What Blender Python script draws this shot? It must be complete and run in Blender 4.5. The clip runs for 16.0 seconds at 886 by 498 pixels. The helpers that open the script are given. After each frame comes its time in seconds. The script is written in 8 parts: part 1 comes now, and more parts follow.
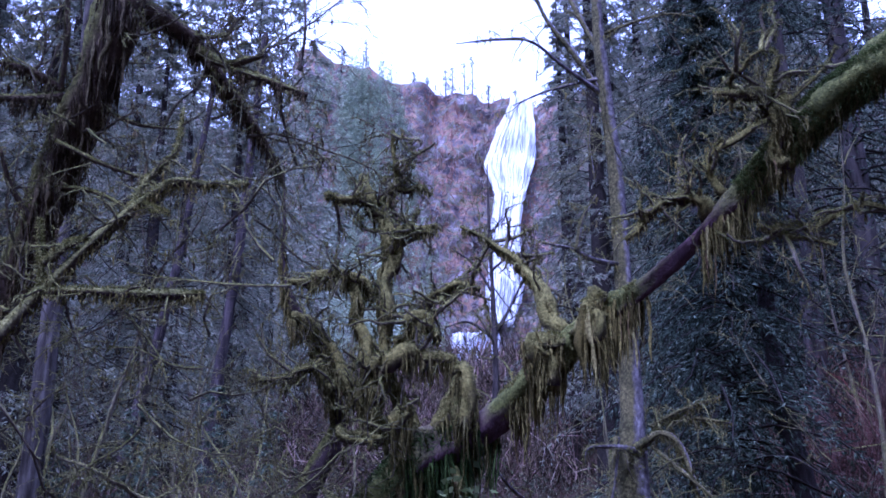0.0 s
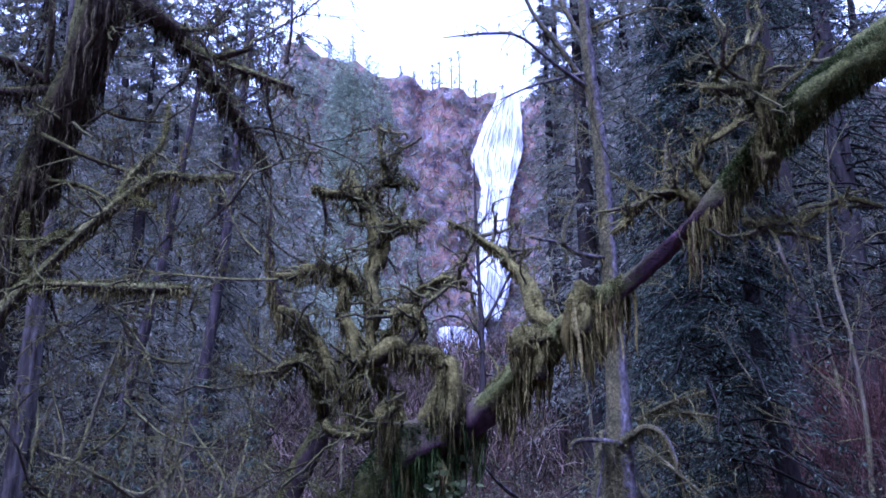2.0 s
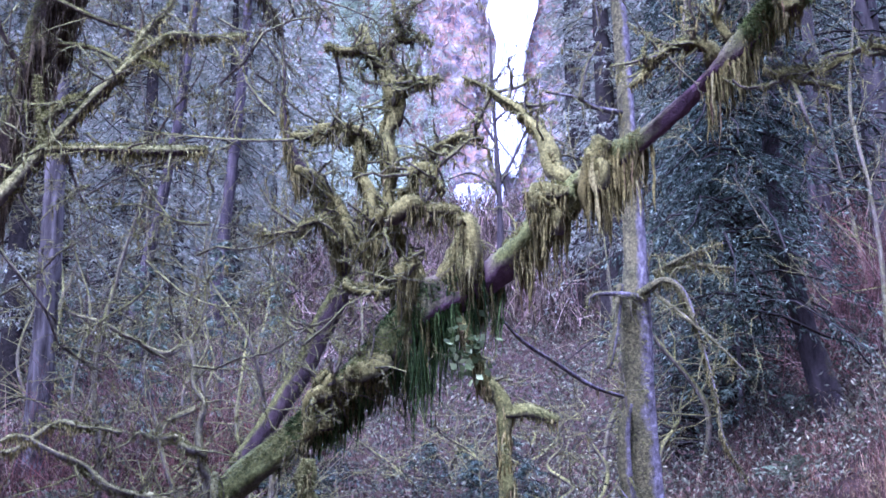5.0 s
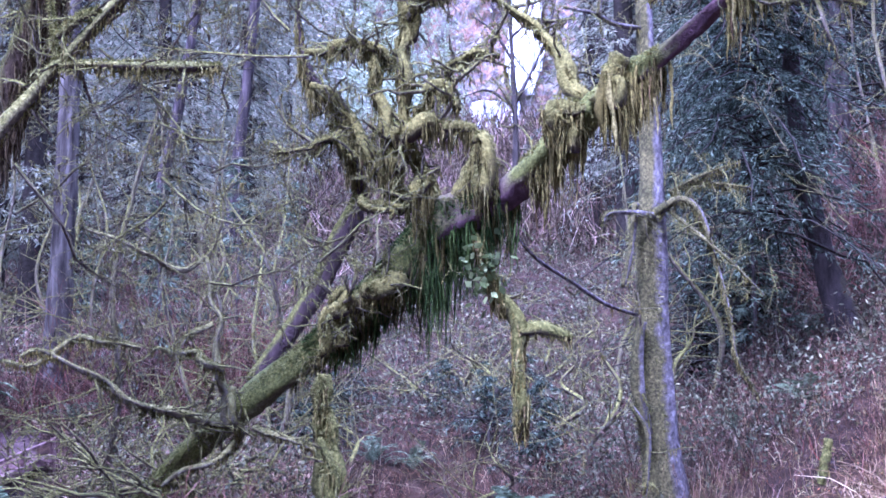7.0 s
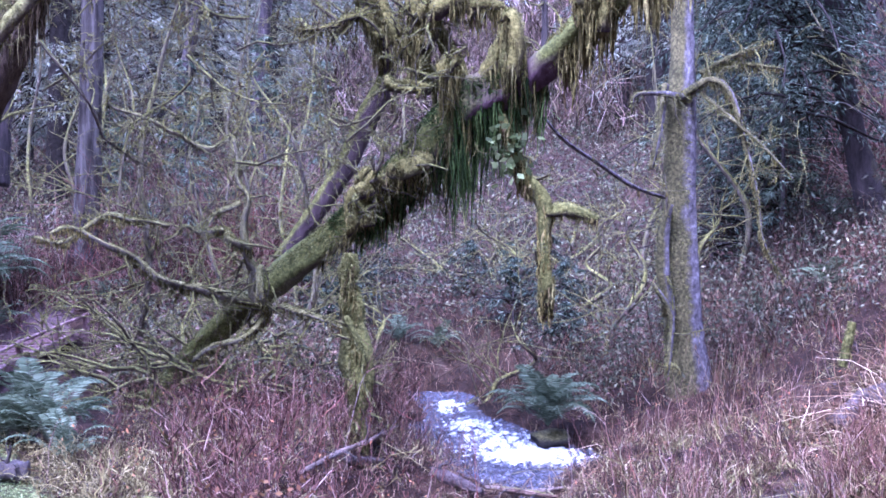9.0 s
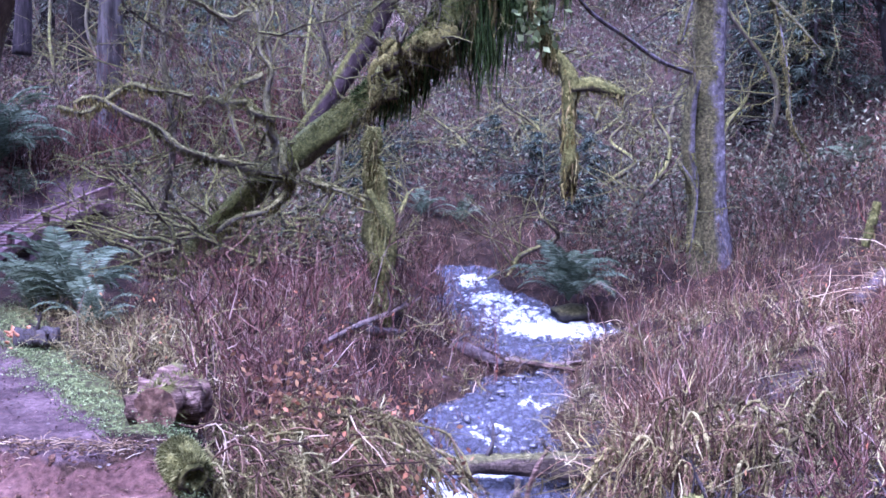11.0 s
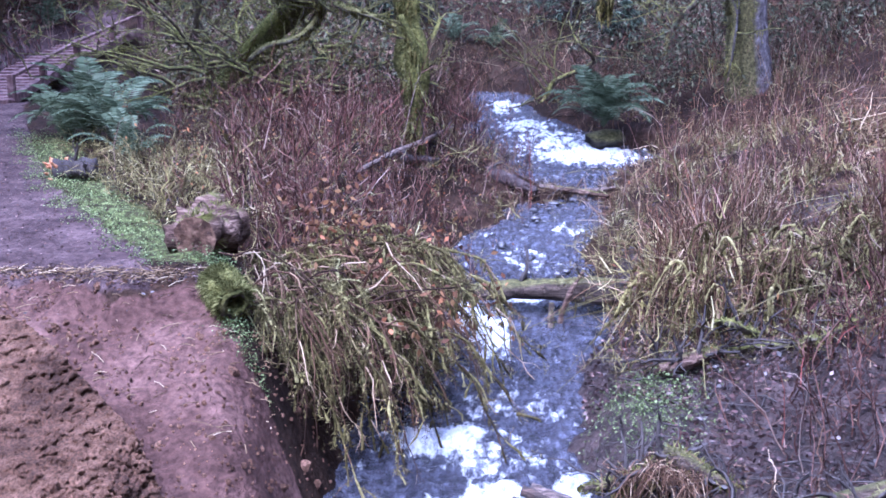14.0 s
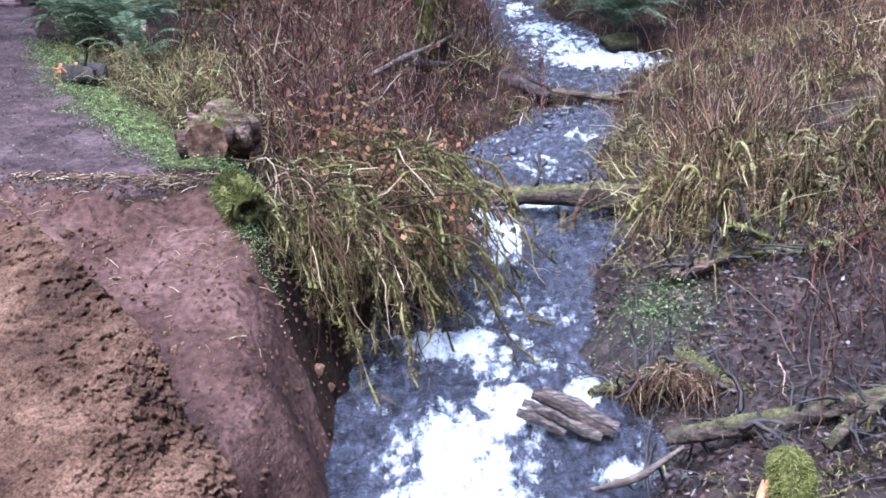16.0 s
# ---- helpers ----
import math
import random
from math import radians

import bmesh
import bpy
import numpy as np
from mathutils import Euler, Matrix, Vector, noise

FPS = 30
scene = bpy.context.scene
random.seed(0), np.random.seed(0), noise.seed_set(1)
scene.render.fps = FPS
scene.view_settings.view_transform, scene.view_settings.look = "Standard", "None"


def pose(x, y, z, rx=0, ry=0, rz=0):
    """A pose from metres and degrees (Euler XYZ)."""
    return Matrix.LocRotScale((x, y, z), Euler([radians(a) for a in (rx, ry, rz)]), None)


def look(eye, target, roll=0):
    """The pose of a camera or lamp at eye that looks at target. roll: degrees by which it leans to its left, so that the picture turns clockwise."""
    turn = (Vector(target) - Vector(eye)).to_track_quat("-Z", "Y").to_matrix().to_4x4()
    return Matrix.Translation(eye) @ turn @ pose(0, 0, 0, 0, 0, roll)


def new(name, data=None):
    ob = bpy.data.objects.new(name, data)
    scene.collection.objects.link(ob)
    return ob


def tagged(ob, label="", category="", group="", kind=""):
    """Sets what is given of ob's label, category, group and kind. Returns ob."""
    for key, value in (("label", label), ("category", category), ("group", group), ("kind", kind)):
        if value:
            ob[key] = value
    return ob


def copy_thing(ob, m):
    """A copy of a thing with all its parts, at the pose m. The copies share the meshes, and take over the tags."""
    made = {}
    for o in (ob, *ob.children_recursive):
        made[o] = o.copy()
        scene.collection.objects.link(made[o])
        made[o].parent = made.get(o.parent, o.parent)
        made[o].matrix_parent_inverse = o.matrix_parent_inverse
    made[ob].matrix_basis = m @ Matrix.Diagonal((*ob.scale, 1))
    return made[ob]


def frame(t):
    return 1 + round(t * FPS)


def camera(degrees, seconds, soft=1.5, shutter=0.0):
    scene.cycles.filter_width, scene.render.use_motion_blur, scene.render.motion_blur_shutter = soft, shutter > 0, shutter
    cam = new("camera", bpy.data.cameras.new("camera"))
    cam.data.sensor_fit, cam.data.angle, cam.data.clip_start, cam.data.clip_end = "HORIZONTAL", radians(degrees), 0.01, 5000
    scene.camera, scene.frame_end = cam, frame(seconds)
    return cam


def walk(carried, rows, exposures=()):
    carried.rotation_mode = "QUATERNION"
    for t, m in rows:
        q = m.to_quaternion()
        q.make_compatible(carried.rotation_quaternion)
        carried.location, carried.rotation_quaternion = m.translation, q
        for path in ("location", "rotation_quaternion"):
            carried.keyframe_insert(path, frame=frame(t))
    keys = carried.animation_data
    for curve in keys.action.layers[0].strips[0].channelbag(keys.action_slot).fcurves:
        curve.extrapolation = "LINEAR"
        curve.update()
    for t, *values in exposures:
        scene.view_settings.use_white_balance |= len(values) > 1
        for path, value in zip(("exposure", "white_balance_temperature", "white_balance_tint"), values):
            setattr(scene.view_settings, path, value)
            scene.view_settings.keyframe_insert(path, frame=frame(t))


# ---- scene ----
cam = camera(43.1, 16.0, soft=1.7)


def aim(t, tilt, yaw, roll):
    return t, pose(0, 0, 1.6, tilt, 0, yaw) @ pose(0, 0, 0, 0, 0, roll)


PATH = [
    aim(0, 110.33, -2.47, -0.04), aim(0.5, 110.08, -2.66, 0.02), aim(1, 110.14, -2.89, -0.05), aim(1.5, 110.11, -3.07, -0.15),
    aim(2, 110.03, -3.19, -0.23), aim(2.5, 109.72, -3.25, -0.35), aim(3, 108.56, -3.15, -0.48), aim(3.5, 106.99, -2.92, -0.23),
    aim(4, 105.33, -2.71, -0.44), aim(4.2, 104.70, -2.63, -0.60), aim(6.5, 99.86, -1.76, -1.05), aim(7, 98.59, -1.36, -0.59),
    aim(7.5, 97.39, -1.13, -0.50), aim(8, 96.02, -0.84, 0.03), aim(8.5, 94.24, -0.41, -0.05), aim(9, 92.51, 0.01, 0.00),
    aim(9.5, 90.71, 0.11, -0.26), aim(10, 88.96, 0.45, 0.18), aim(10.2, 88.34, 0.60, 0.60), aim(12.3, 82.51, 1.95, 0.38),
    aim(12.5, 81.89, 2.10, 0.42), aim(13, 80.31, 2.45, -0.22), aim(13.5, 78.71, 2.66, -0.34), aim(14, 77.30, 2.84, -0.08),
    aim(14.5, 76.12, 3.00, -0.25), aim(15, 74.93, 3.16, 0.00), aim(15.5, 73.60, 3.45, -0.06), aim(16, 72.49, 3.49, -0.32),
]
EXPOSURES = [(0, 1.18, 4300, 48), (3, 1.42, 4300, 49), (4.2, 2.26, 4450, 47), (6.5, 2.84, 4450, 46), (8, 2.92, 4480, 48), (9, 2.86, 4520, 49), (10.2, 2.7, 4600, 50),
             (12.5, 2.47, 4540, 45), (14.5, 2.36, 4700, 27), (16, 2.26, 4980, 15)]
walk(cam, PATH, EXPOSURES)

# ---- light: a bright overcast winter sky ----
world = bpy.data.worlds.new("sky")
scene.world = world
world.use_nodes = True
wn = world.node_tree
sky = wn.nodes.new("ShaderNodeTexSky")
sky.sky_type, sky.sun_disc, sky.sun_elevation, sky.sun_rotation = "NISHITA", False, radians(58), radians(210)
sky.air_density, sky.dust_density, sky.ozone_density = 1.0, 6.0, 1.0
cloud = wn.nodes.new("ShaderNodeMix")
cloud.data_type, cloud.blend_type = "RGBA", "MIX"
cloud.inputs["Factor"].default_value = 0.75
cloud.inputs[7].default_value = (12.6, 13.4, 15.6, 1)
wn.links.new(sky.outputs["Color"], cloud.inputs[6])
wn.links.new(cloud.outputs[2], wn.nodes["Background"].inputs["Color"])
wn.nodes["Background"].inputs["Strength"].default_value = 0.09
sun = new("sun", bpy.data.lights.new("sun", "SUN"))
sun.data.energy, sun.data.angle, sun.data.color = 2.5, radians(24), (1.0, 0.97, 0.93)
sun.matrix_world = look((-22, -38, 70), (0, 0, 0))


# ---- materials ----
def node_material(name, rough=0.9, spec=0.3):
    mat = bpy.data.materials.new(name)
    mat.use_nodes = True
    tree = mat.node_tree
    bsdf = tree.nodes["Principled BSDF"]
    bsdf.inputs["Roughness"].default_value = rough
    bsdf.inputs["Specular IOR Level"].default_value = spec
    return mat, tree, bsdf


def ramp(tree, source, stops):
    node = tree.nodes.new("ShaderNodeValToRGB")
    while len(node.color_ramp.elements) < len(stops):
        node.color_ramp.elements.new(0.5)
    for e, (p, c) in zip(node.color_ramp.elements, stops):
        e.position, e.color = p, (*c, 1)
    tree.links.new(source, node.inputs[0])
    return node.outputs[0]


def noisy(tree, scale, detail=4, stretch=None, rough=0.6):
    n = tree.nodes.new("ShaderNodeTexNoise")
    n.inputs["Scale"].default_value, n.inputs["Detail"].default_value, n.inputs["Roughness"].default_value = scale, detail, rough
    place = tree.nodes.new("ShaderNodeNewGeometry")
    if stretch:
        m = tree.nodes.new("ShaderNodeMapping")
        m.inputs["Scale"].default_value = stretch
        tree.links.new(place.outputs["Position"], m.inputs["Vector"])
        tree.links.new(m.outputs[0], n.inputs["Vector"])
    else:
        tree.links.new(place.outputs["Position"], n.inputs["Vector"])
    return n.outputs["Fac"]


def blend(tree, fac, a, b, kind="MIX"):
    m = tree.nodes.new("ShaderNodeMix")
    m.data_type, m.blend_type = "RGBA", kind
    for sock, v in ((m.inputs["Factor"], fac), (m.inputs[6], a), (m.inputs[7], b)):
        if isinstance(v, tuple):
            sock.default_value = (*v, 1)
        elif isinstance(v, float):
            sock.default_value = v
        else:
            tree.links.new(v, sock)
    return m.outputs[2]


def bump(tree, bsdf, height, strength, distance):
    b = tree.nodes.new("ShaderNodeBump")
    b.inputs["Strength"].default_value, b.inputs["Distance"].default_value = strength, distance
    tree.links.new(height, b.inputs["Height"])
    tree.links.new(b.outputs[0], bsdf.inputs["Normal"])


def island(tree):
    return tree.nodes.new("ShaderNodeNewGeometry").outputs["Random Per Island"]


def upward(tree, low, high, facing=(0, 0, 1)):
    """How far a surface faces up (or another way), with a ragged border, for moss that settles there."""
    geo = tree.nodes.new("ShaderNodeNewGeometry")
    dot = tree.nodes.new("ShaderNodeVectorMath")
    dot.operation = "DOT_PRODUCT"
    dot.inputs[1].default_value = facing
    tree.links.new(geo.outputs["Normal"], dot.inputs[0])
    add = tree.nodes.new("ShaderNodeMath")
    add.operation = "MULTIPLY_ADD"
    add.inputs[1].default_value = 1.1
    tree.links.new(noisy(tree, 3.5, 5), add.inputs[0])
    tree.links.new(dot.outputs["Value"], add.inputs[2])
    m = tree.nodes.new("ShaderNodeMapRange")
    m.inputs[1].default_value, m.inputs[2].default_value = low, high
    tree.links.new(add.outputs[0], m.inputs[0])
    return m.outputs[0]


def plain(name, stops, scale=6.0, rough=0.9, spec=0.25, relief=0.0, detail=5, stretch=None, per_island=0.0, fine=30.0):
    mat, tree, bsdf = node_material(name, rough, spec)
    col = ramp(tree, noisy(tree, scale, detail, stretch), stops)
    if per_island:
        spread = ramp(tree, island(tree), [(0.0, (1 - per_island,) * 3), (1.0, (1 + per_island,) * 3)])
        col = blend(tree, 1.0, col, spread, "MULTIPLY")
    tree.links.new(col, bsdf.inputs["Base Color"])
    if relief:
        bump(tree, bsdf, noisy(tree, fine, 5, stretch), 0.8, relief)
    return mat


def leafy(name, stops, rough=0.6, shine=0.12, thin=0.3, grain=0.0):
    """Leaves, needles and stems: colour differs from piece to piece; thin ones let light through."""
    mat, tree, bsdf = node_material(name, max(rough, 0.75 if shine < 0.3 else 0.3), shine)
    col = ramp(tree, island(tree), stops)
    col = blend(tree, 1.0, col, ramp(tree, noisy(tree, 0.35, 3), [(0.3, (0.6, 0.65, 0.7)), (0.7, (1.25, 1.2, 1.1))]), "MULTIPLY")
    if grain:
        col = blend(tree, 1.0, col, ramp(tree, noisy(tree, grain, 7, None, 0.7), [(0.34, (0.3,) * 3), (0.66, (1.6,) * 3)]), "MULTIPLY")
        bump(tree, bsdf, noisy(tree, grain * 2, 5), 0.9, 0.02)
    tree.links.new(col, bsdf.inputs["Base Color"])
    if thin:
        glow = tree.nodes.new("ShaderNodeBsdfTranslucent")
        tree.links.new(col, glow.inputs["Color"])
        mix = tree.nodes.new("ShaderNodeMixShader")
        mix.inputs[0].default_value = thin
        tree.links.new(bsdf.outputs[0], mix.inputs[1])
        tree.links.new(glow.outputs[0], mix.inputs[2])
        tree.links.new(mix.outputs[0], tree.nodes["Material Output"].inputs["Surface"])
    return mat


def mossy_bark(name, bark, moss, low, high, scale=9.0, facing=(0, 0, 1), grain=(1, 1, 0.3), patchy=False):
    """Bark with moss on its upper side; patchy: where the mesh says how much of it is overgrown."""
    mat, tree, bsdf = node_material(name, 0.92, 0.2)
    b = ramp(tree, noisy(tree, scale, 8, grain, 0.72), bark)
    m = ramp(tree, noisy(tree, 23, 8, None, 0.75), moss)
    m = blend(tree, 1.0, m, ramp(tree, noisy(tree, 2.2, 4), [(0.35, (0.6, 0.62, 0.55)), (0.65, (1.25, 1.22, 1.15))]), "MULTIPLY")
    fac = upward(tree, low, high, facing)
    if patchy:
        at = tree.nodes.new("ShaderNodeAttribute")
        at.attribute_name = "cover"
        add = tree.nodes.new("ShaderNodeMath")
        add.operation, add.use_clamp = "MULTIPLY_ADD", True
        add.inputs[1].default_value = 2.4
        tree.links.new(at.outputs["Fac"], add.inputs[0])
        less = tree.nodes.new("ShaderNodeMath")
        less.operation = "SUBTRACT"
        less.inputs[1].default_value = 1.2
        tree.links.new(fac, less.inputs[0])
        tree.links.new(less.outputs[0], add.inputs[2])
        fac = add.outputs[0]
    tree.links.new(blend(tree, fac, b, m), bsdf.inputs["Base Color"])
    bump(tree, bsdf, noisy(tree, 40, 6), 1.0, 0.03)
    return mat


MOSS = [(0.34, (0.03, 0.031, 0.009)), (0.5, (0.105, 0.106, 0.026)), (0.66, (0.23, 0.225, 0.07))]
MOSS_DULL = [(0.34, (0.025, 0.024, 0.01)), (0.5, (0.085, 0.08, 0.032)), (0.66, (0.2, 0.185, 0.085))]
MOSS_BRIGHT = [(0.34, (0.045, 0.044, 0.014)), (0.5, (0.16, 0.155, 0.05)), (0.66, (0.36, 0.34, 0.14))]
BARK = [(0.3, (0.026, 0.018, 0.02)), (0.55, (0.065, 0.044, 0.046)), (0.8, (0.13, 0.1, 0.105))]
trunk_bark = mossy_bark("maple_trunk_bark", [(0.3, (0.035, 0.019, 0.026)), (0.55, (0.1, 0.056, 0.072)), (0.8, (0.24, 0.155, 0.18))],
                        [(0.34, (0.03, 0.035, 0.01)), (0.5, (0.1, 0.108, 0.028)), (0.66, (0.21, 0.212, 0.062))], 0.1, 0.7, 9.0, (-0.3, -0.2, 0.9), (1, 1, 0.3), True)
maple_bark = mossy_bark("maple_bark", BARK, MOSS, 0.42, 0.88, 9.0, (-0.3, -0.2, 0.9))
shag_bark = mossy_bark("shaggy_bark", BARK, [(0.34, (0.045, 0.04, 0.012)), (0.5, (0.145, 0.13, 0.036)), (0.66, (0.31, 0.28, 0.095))], -0.1, 0.7, 9.0, (-0.3, -0.3, 0.9))
stem_bark = mossy_bark("stem_bark", BARK, MOSS, 0.75, 1.1, 9.0, (-0.9, 0, 0.25))
twig_bark = mossy_bark("mossy_twig", [(0.34, (0.038, 0.031, 0.025)), (0.5, (0.112, 0.092, 0.073)), (0.66, (0.26, 0.225, 0.178))], [(0.34, (0.035, 0.035, 0.011)), (0.5, (0.13, 0.128, 0.036)), (0.66, (0.29, 0.275, 0.1))], 0.35, 0.9, 14.0)
MOSS_STUB = [(0.34, (0.028, 0.029, 0.009)), (0.5, (0.1, 0.1, 0.026)), (0.66, (0.24, 0.225, 0.075))]
snag_bark = mossy_bark("mossy_snag", BARK, MOSS_STUB, -0.3, 0.35)
limb_bark = mossy_bark("mossy_limb", [(0.34, (0.05, 0.042, 0.034)), (0.5, (0.17, 0.148, 0.115)), (0.66, (0.36, 0.325, 0.255))], [(0.34, (0.07, 0.066, 0.026)), (0.5, (0.22, 0.208, 0.085)), (0.66, (0.43, 0.41, 0.2))], 0.3, 0.85, 12.0)
alder_bark = mossy_bark("alder_bark", [(0.36, (0.03, 0.025, 0.027)), (0.47, (0.1, 0.088, 0.095)), (0.56, (0.17, 0.15, 0.16)), (0.66, (0.31, 0.285, 0.305))],
                        [(0.36, (0.03, 0.026, 0.014)), (0.5, (0.09, 0.082, 0.036)), (0.64, (0.2, 0.18, 0.08))], 0.35, 0.7, 11.0, (-0.95, -0.1, 0.3), (1, 1, 0.75))
slim_bark = plain("slim_bark", [(0.34, (0.01, 0.0075, 0.008)), (0.5, (0.028, 0.021, 0.022)), (0.66, (0.07, 0.055, 0.057))], 9, relief=0.04, stretch=(1, 1, 0.15))
fir_bark = plain("fir_bark", [(0.35, (0.024, 0.02, 0.018)), (0.5, (0.06, 0.052, 0.047)), (0.66, (0.13, 0.115, 0.105))], 7, 0.9, 0.1, relief=0.06, stretch=(1, 1, 0.15))
bough_wood = plain("bough_wood", [(0.3, (0.012, 0.01, 0.009)), (0.7, (0.04, 0.034, 0.03))], 7, 0.95, 0.05)
dark_bark = plain("dark_bark", [(0.3, (0.025, 0.02, 0.02)), (0.7, (0.09, 0.075, 0.07))], 7, relief=0.04, stretch=(1, 1, 0.2))
moss_hang = leafy("hanging_moss", [(0.0, (0.045, 0.037, 0.012)), (0.4, (0.135, 0.115, 0.034)), (0.8, (0.26, 0.225, 0.075)), (0.93, (0.35, 0.31, 0.13)), (1.0, (0.17, 0.11, 0.06))], 0.95, 0.1, 0.2, 26)
moss_green = leafy("green_moss", [(0.0, (0.045, 0.047, 0.013)), (0.5, (0.15, 0.15, 0.042)), (1.0, (0.33, 0.31, 0.12))], 0.95, 0.1, 0.25)
twig_red = leafy("red_twig", [(0.0, (0.016, 0.008, 0.007)), (0.35, (0.05, 0.022, 0.018)), (0.6, (0.1, 0.046, 0.036)), (0.84, (0.17, 0.09, 0.068)), (0.95, (0.29, 0.22, 0.18)), (1.0, (0.17, 0.035, 0.026))], 0.7, 0.12, 0.0)
twig_moss = leafy("mossy_cane", [(0.0, (0.035, 0.028, 0.012)), (0.45, (0.125, 0.105, 0.042)), (0.85, (0.26, 0.225, 0.095)), (1.0, (0.42, 0.37, 0.22))], 0.9, 0.12, 0.0)
rust_leaf = leafy("withered_leaf", [(0.0, (0.05, 0.024, 0.016)), (0.55, (0.16, 0.075, 0.04)), (0.85, (0.3, 0.17, 0.075)), (1.0, (0.42, 0.16, 0.08))], 0.8)
twig_brown = leafy("brown_twig", [(0.0, (0.018, 0.009, 0.006)), (0.45, (0.082, 0.043, 0.026)), (0.85, (0.2, 0.118, 0.07)), (1.0, (0.44, 0.33, 0.22))], 0.8, 0.12, 0.0)
# brush in two tones: lightened for the slope, darkened for the shaded floor
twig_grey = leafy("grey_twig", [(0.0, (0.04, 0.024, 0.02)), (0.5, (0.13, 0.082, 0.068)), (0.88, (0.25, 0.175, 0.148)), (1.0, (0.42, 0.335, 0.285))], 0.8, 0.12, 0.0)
shaded_olive_twig = leafy("shaded_olive_twig", [(0.0, (0.012, 0.009, 0.006)), (0.5, (0.045, 0.034, 0.022)), (0.88, (0.1, 0.076, 0.05)), (1.0, (0.24, 0.2, 0.13))], 0.85, 0.08, 0.0)
straw = leafy("dead_grass", [(0.0, (0.03, 0.017, 0.009)), (0.5, (0.12, 0.075, 0.04)), (0.85, (0.28, 0.195, 0.115)), (1.0, (0.56, 0.45, 0.31))], 0.8, 0.12, 0.15)
litter = leafy("leaf_litter", [(0.0, (0.012, 0.007, 0.007)), (0.55, (0.045, 0.024, 0.023)), (0.88, (0.13, 0.074, 0.068)), (1.0, (0.3, 0.19, 0.165))], 0.4, 0.45)
fern_green = leafy("fern_green", [(0.0, (0.035, 0.05, 0.026)), (0.6, (0.1, 0.132, 0.078)), (1.0, (0.22, 0.265, 0.175))], 0.45)
herb_green = leafy("herb_green", [(0.0, (0.03, 0.04, 0.015)), (0.5, (0.11, 0.145, 0.052)), (1.0, (0.33, 0.39, 0.18))], 0.6)
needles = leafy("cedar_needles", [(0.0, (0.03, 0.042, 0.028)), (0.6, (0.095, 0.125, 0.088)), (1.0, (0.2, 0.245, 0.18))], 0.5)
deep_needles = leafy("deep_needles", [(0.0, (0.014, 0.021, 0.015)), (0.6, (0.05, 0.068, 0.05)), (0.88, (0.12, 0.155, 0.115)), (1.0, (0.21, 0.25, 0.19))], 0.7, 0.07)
# greens of the distant trees are paled: mist and haze put into colour
hazed_needles = leafy("hazed_needles", [(0.0, (0.125, 0.14, 0.1)), (0.6, (0.24, 0.255, 0.19)), (0.85, (0.3, 0.315, 0.24)), (1.0, (0.27, 0.22, 0.19))], 0.6)
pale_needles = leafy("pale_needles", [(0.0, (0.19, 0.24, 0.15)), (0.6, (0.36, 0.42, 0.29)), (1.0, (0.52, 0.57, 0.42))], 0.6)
old_wood = plain("old_wood", [(0.3, (0.06, 0.045, 0.04)), (0.6, (0.19, 0.14, 0.115)), (0.8, (0.34, 0.27, 0.23))], 6, relief=0.03, stretch=(0.4, 3, 3))
fresh_wood = plain("fresh_wood", [(0.3, (0.28, 0.11, 0.05)), (0.5, (0.46, 0.21, 0.1)), (0.7, (0.6, 0.38, 0.23))], 30, 0.8)
plank_wood = plain("wet_plank", [(0.36, (0.018, 0.013, 0.012)), (0.48, (0.07, 0.048, 0.04)), (0.6, (0.18, 0.13, 0.105)), (0.7, (0.32, 0.25, 0.21))], 7, 0.5, 0.5, 0.02, stretch=(2.0, 9, 9))
rotten_wood = plain("rotten_wood", [(0.35, (0.012, 0.008, 0.007)), (0.5, (0.05, 0.032, 0.025)), (0.65, (0.14, 0.09, 0.065))], 9, 0.6, 0.4, 0.02, stretch=(1.5, 7, 7))
rail_wood = plain("rail_wood", [(0.3, (0.055, 0.03, 0.03)), (0.5, (0.12, 0.068, 0.065)), (0.7, (0.24, 0.16, 0.15))], 8, 0.8, relief=0.01)


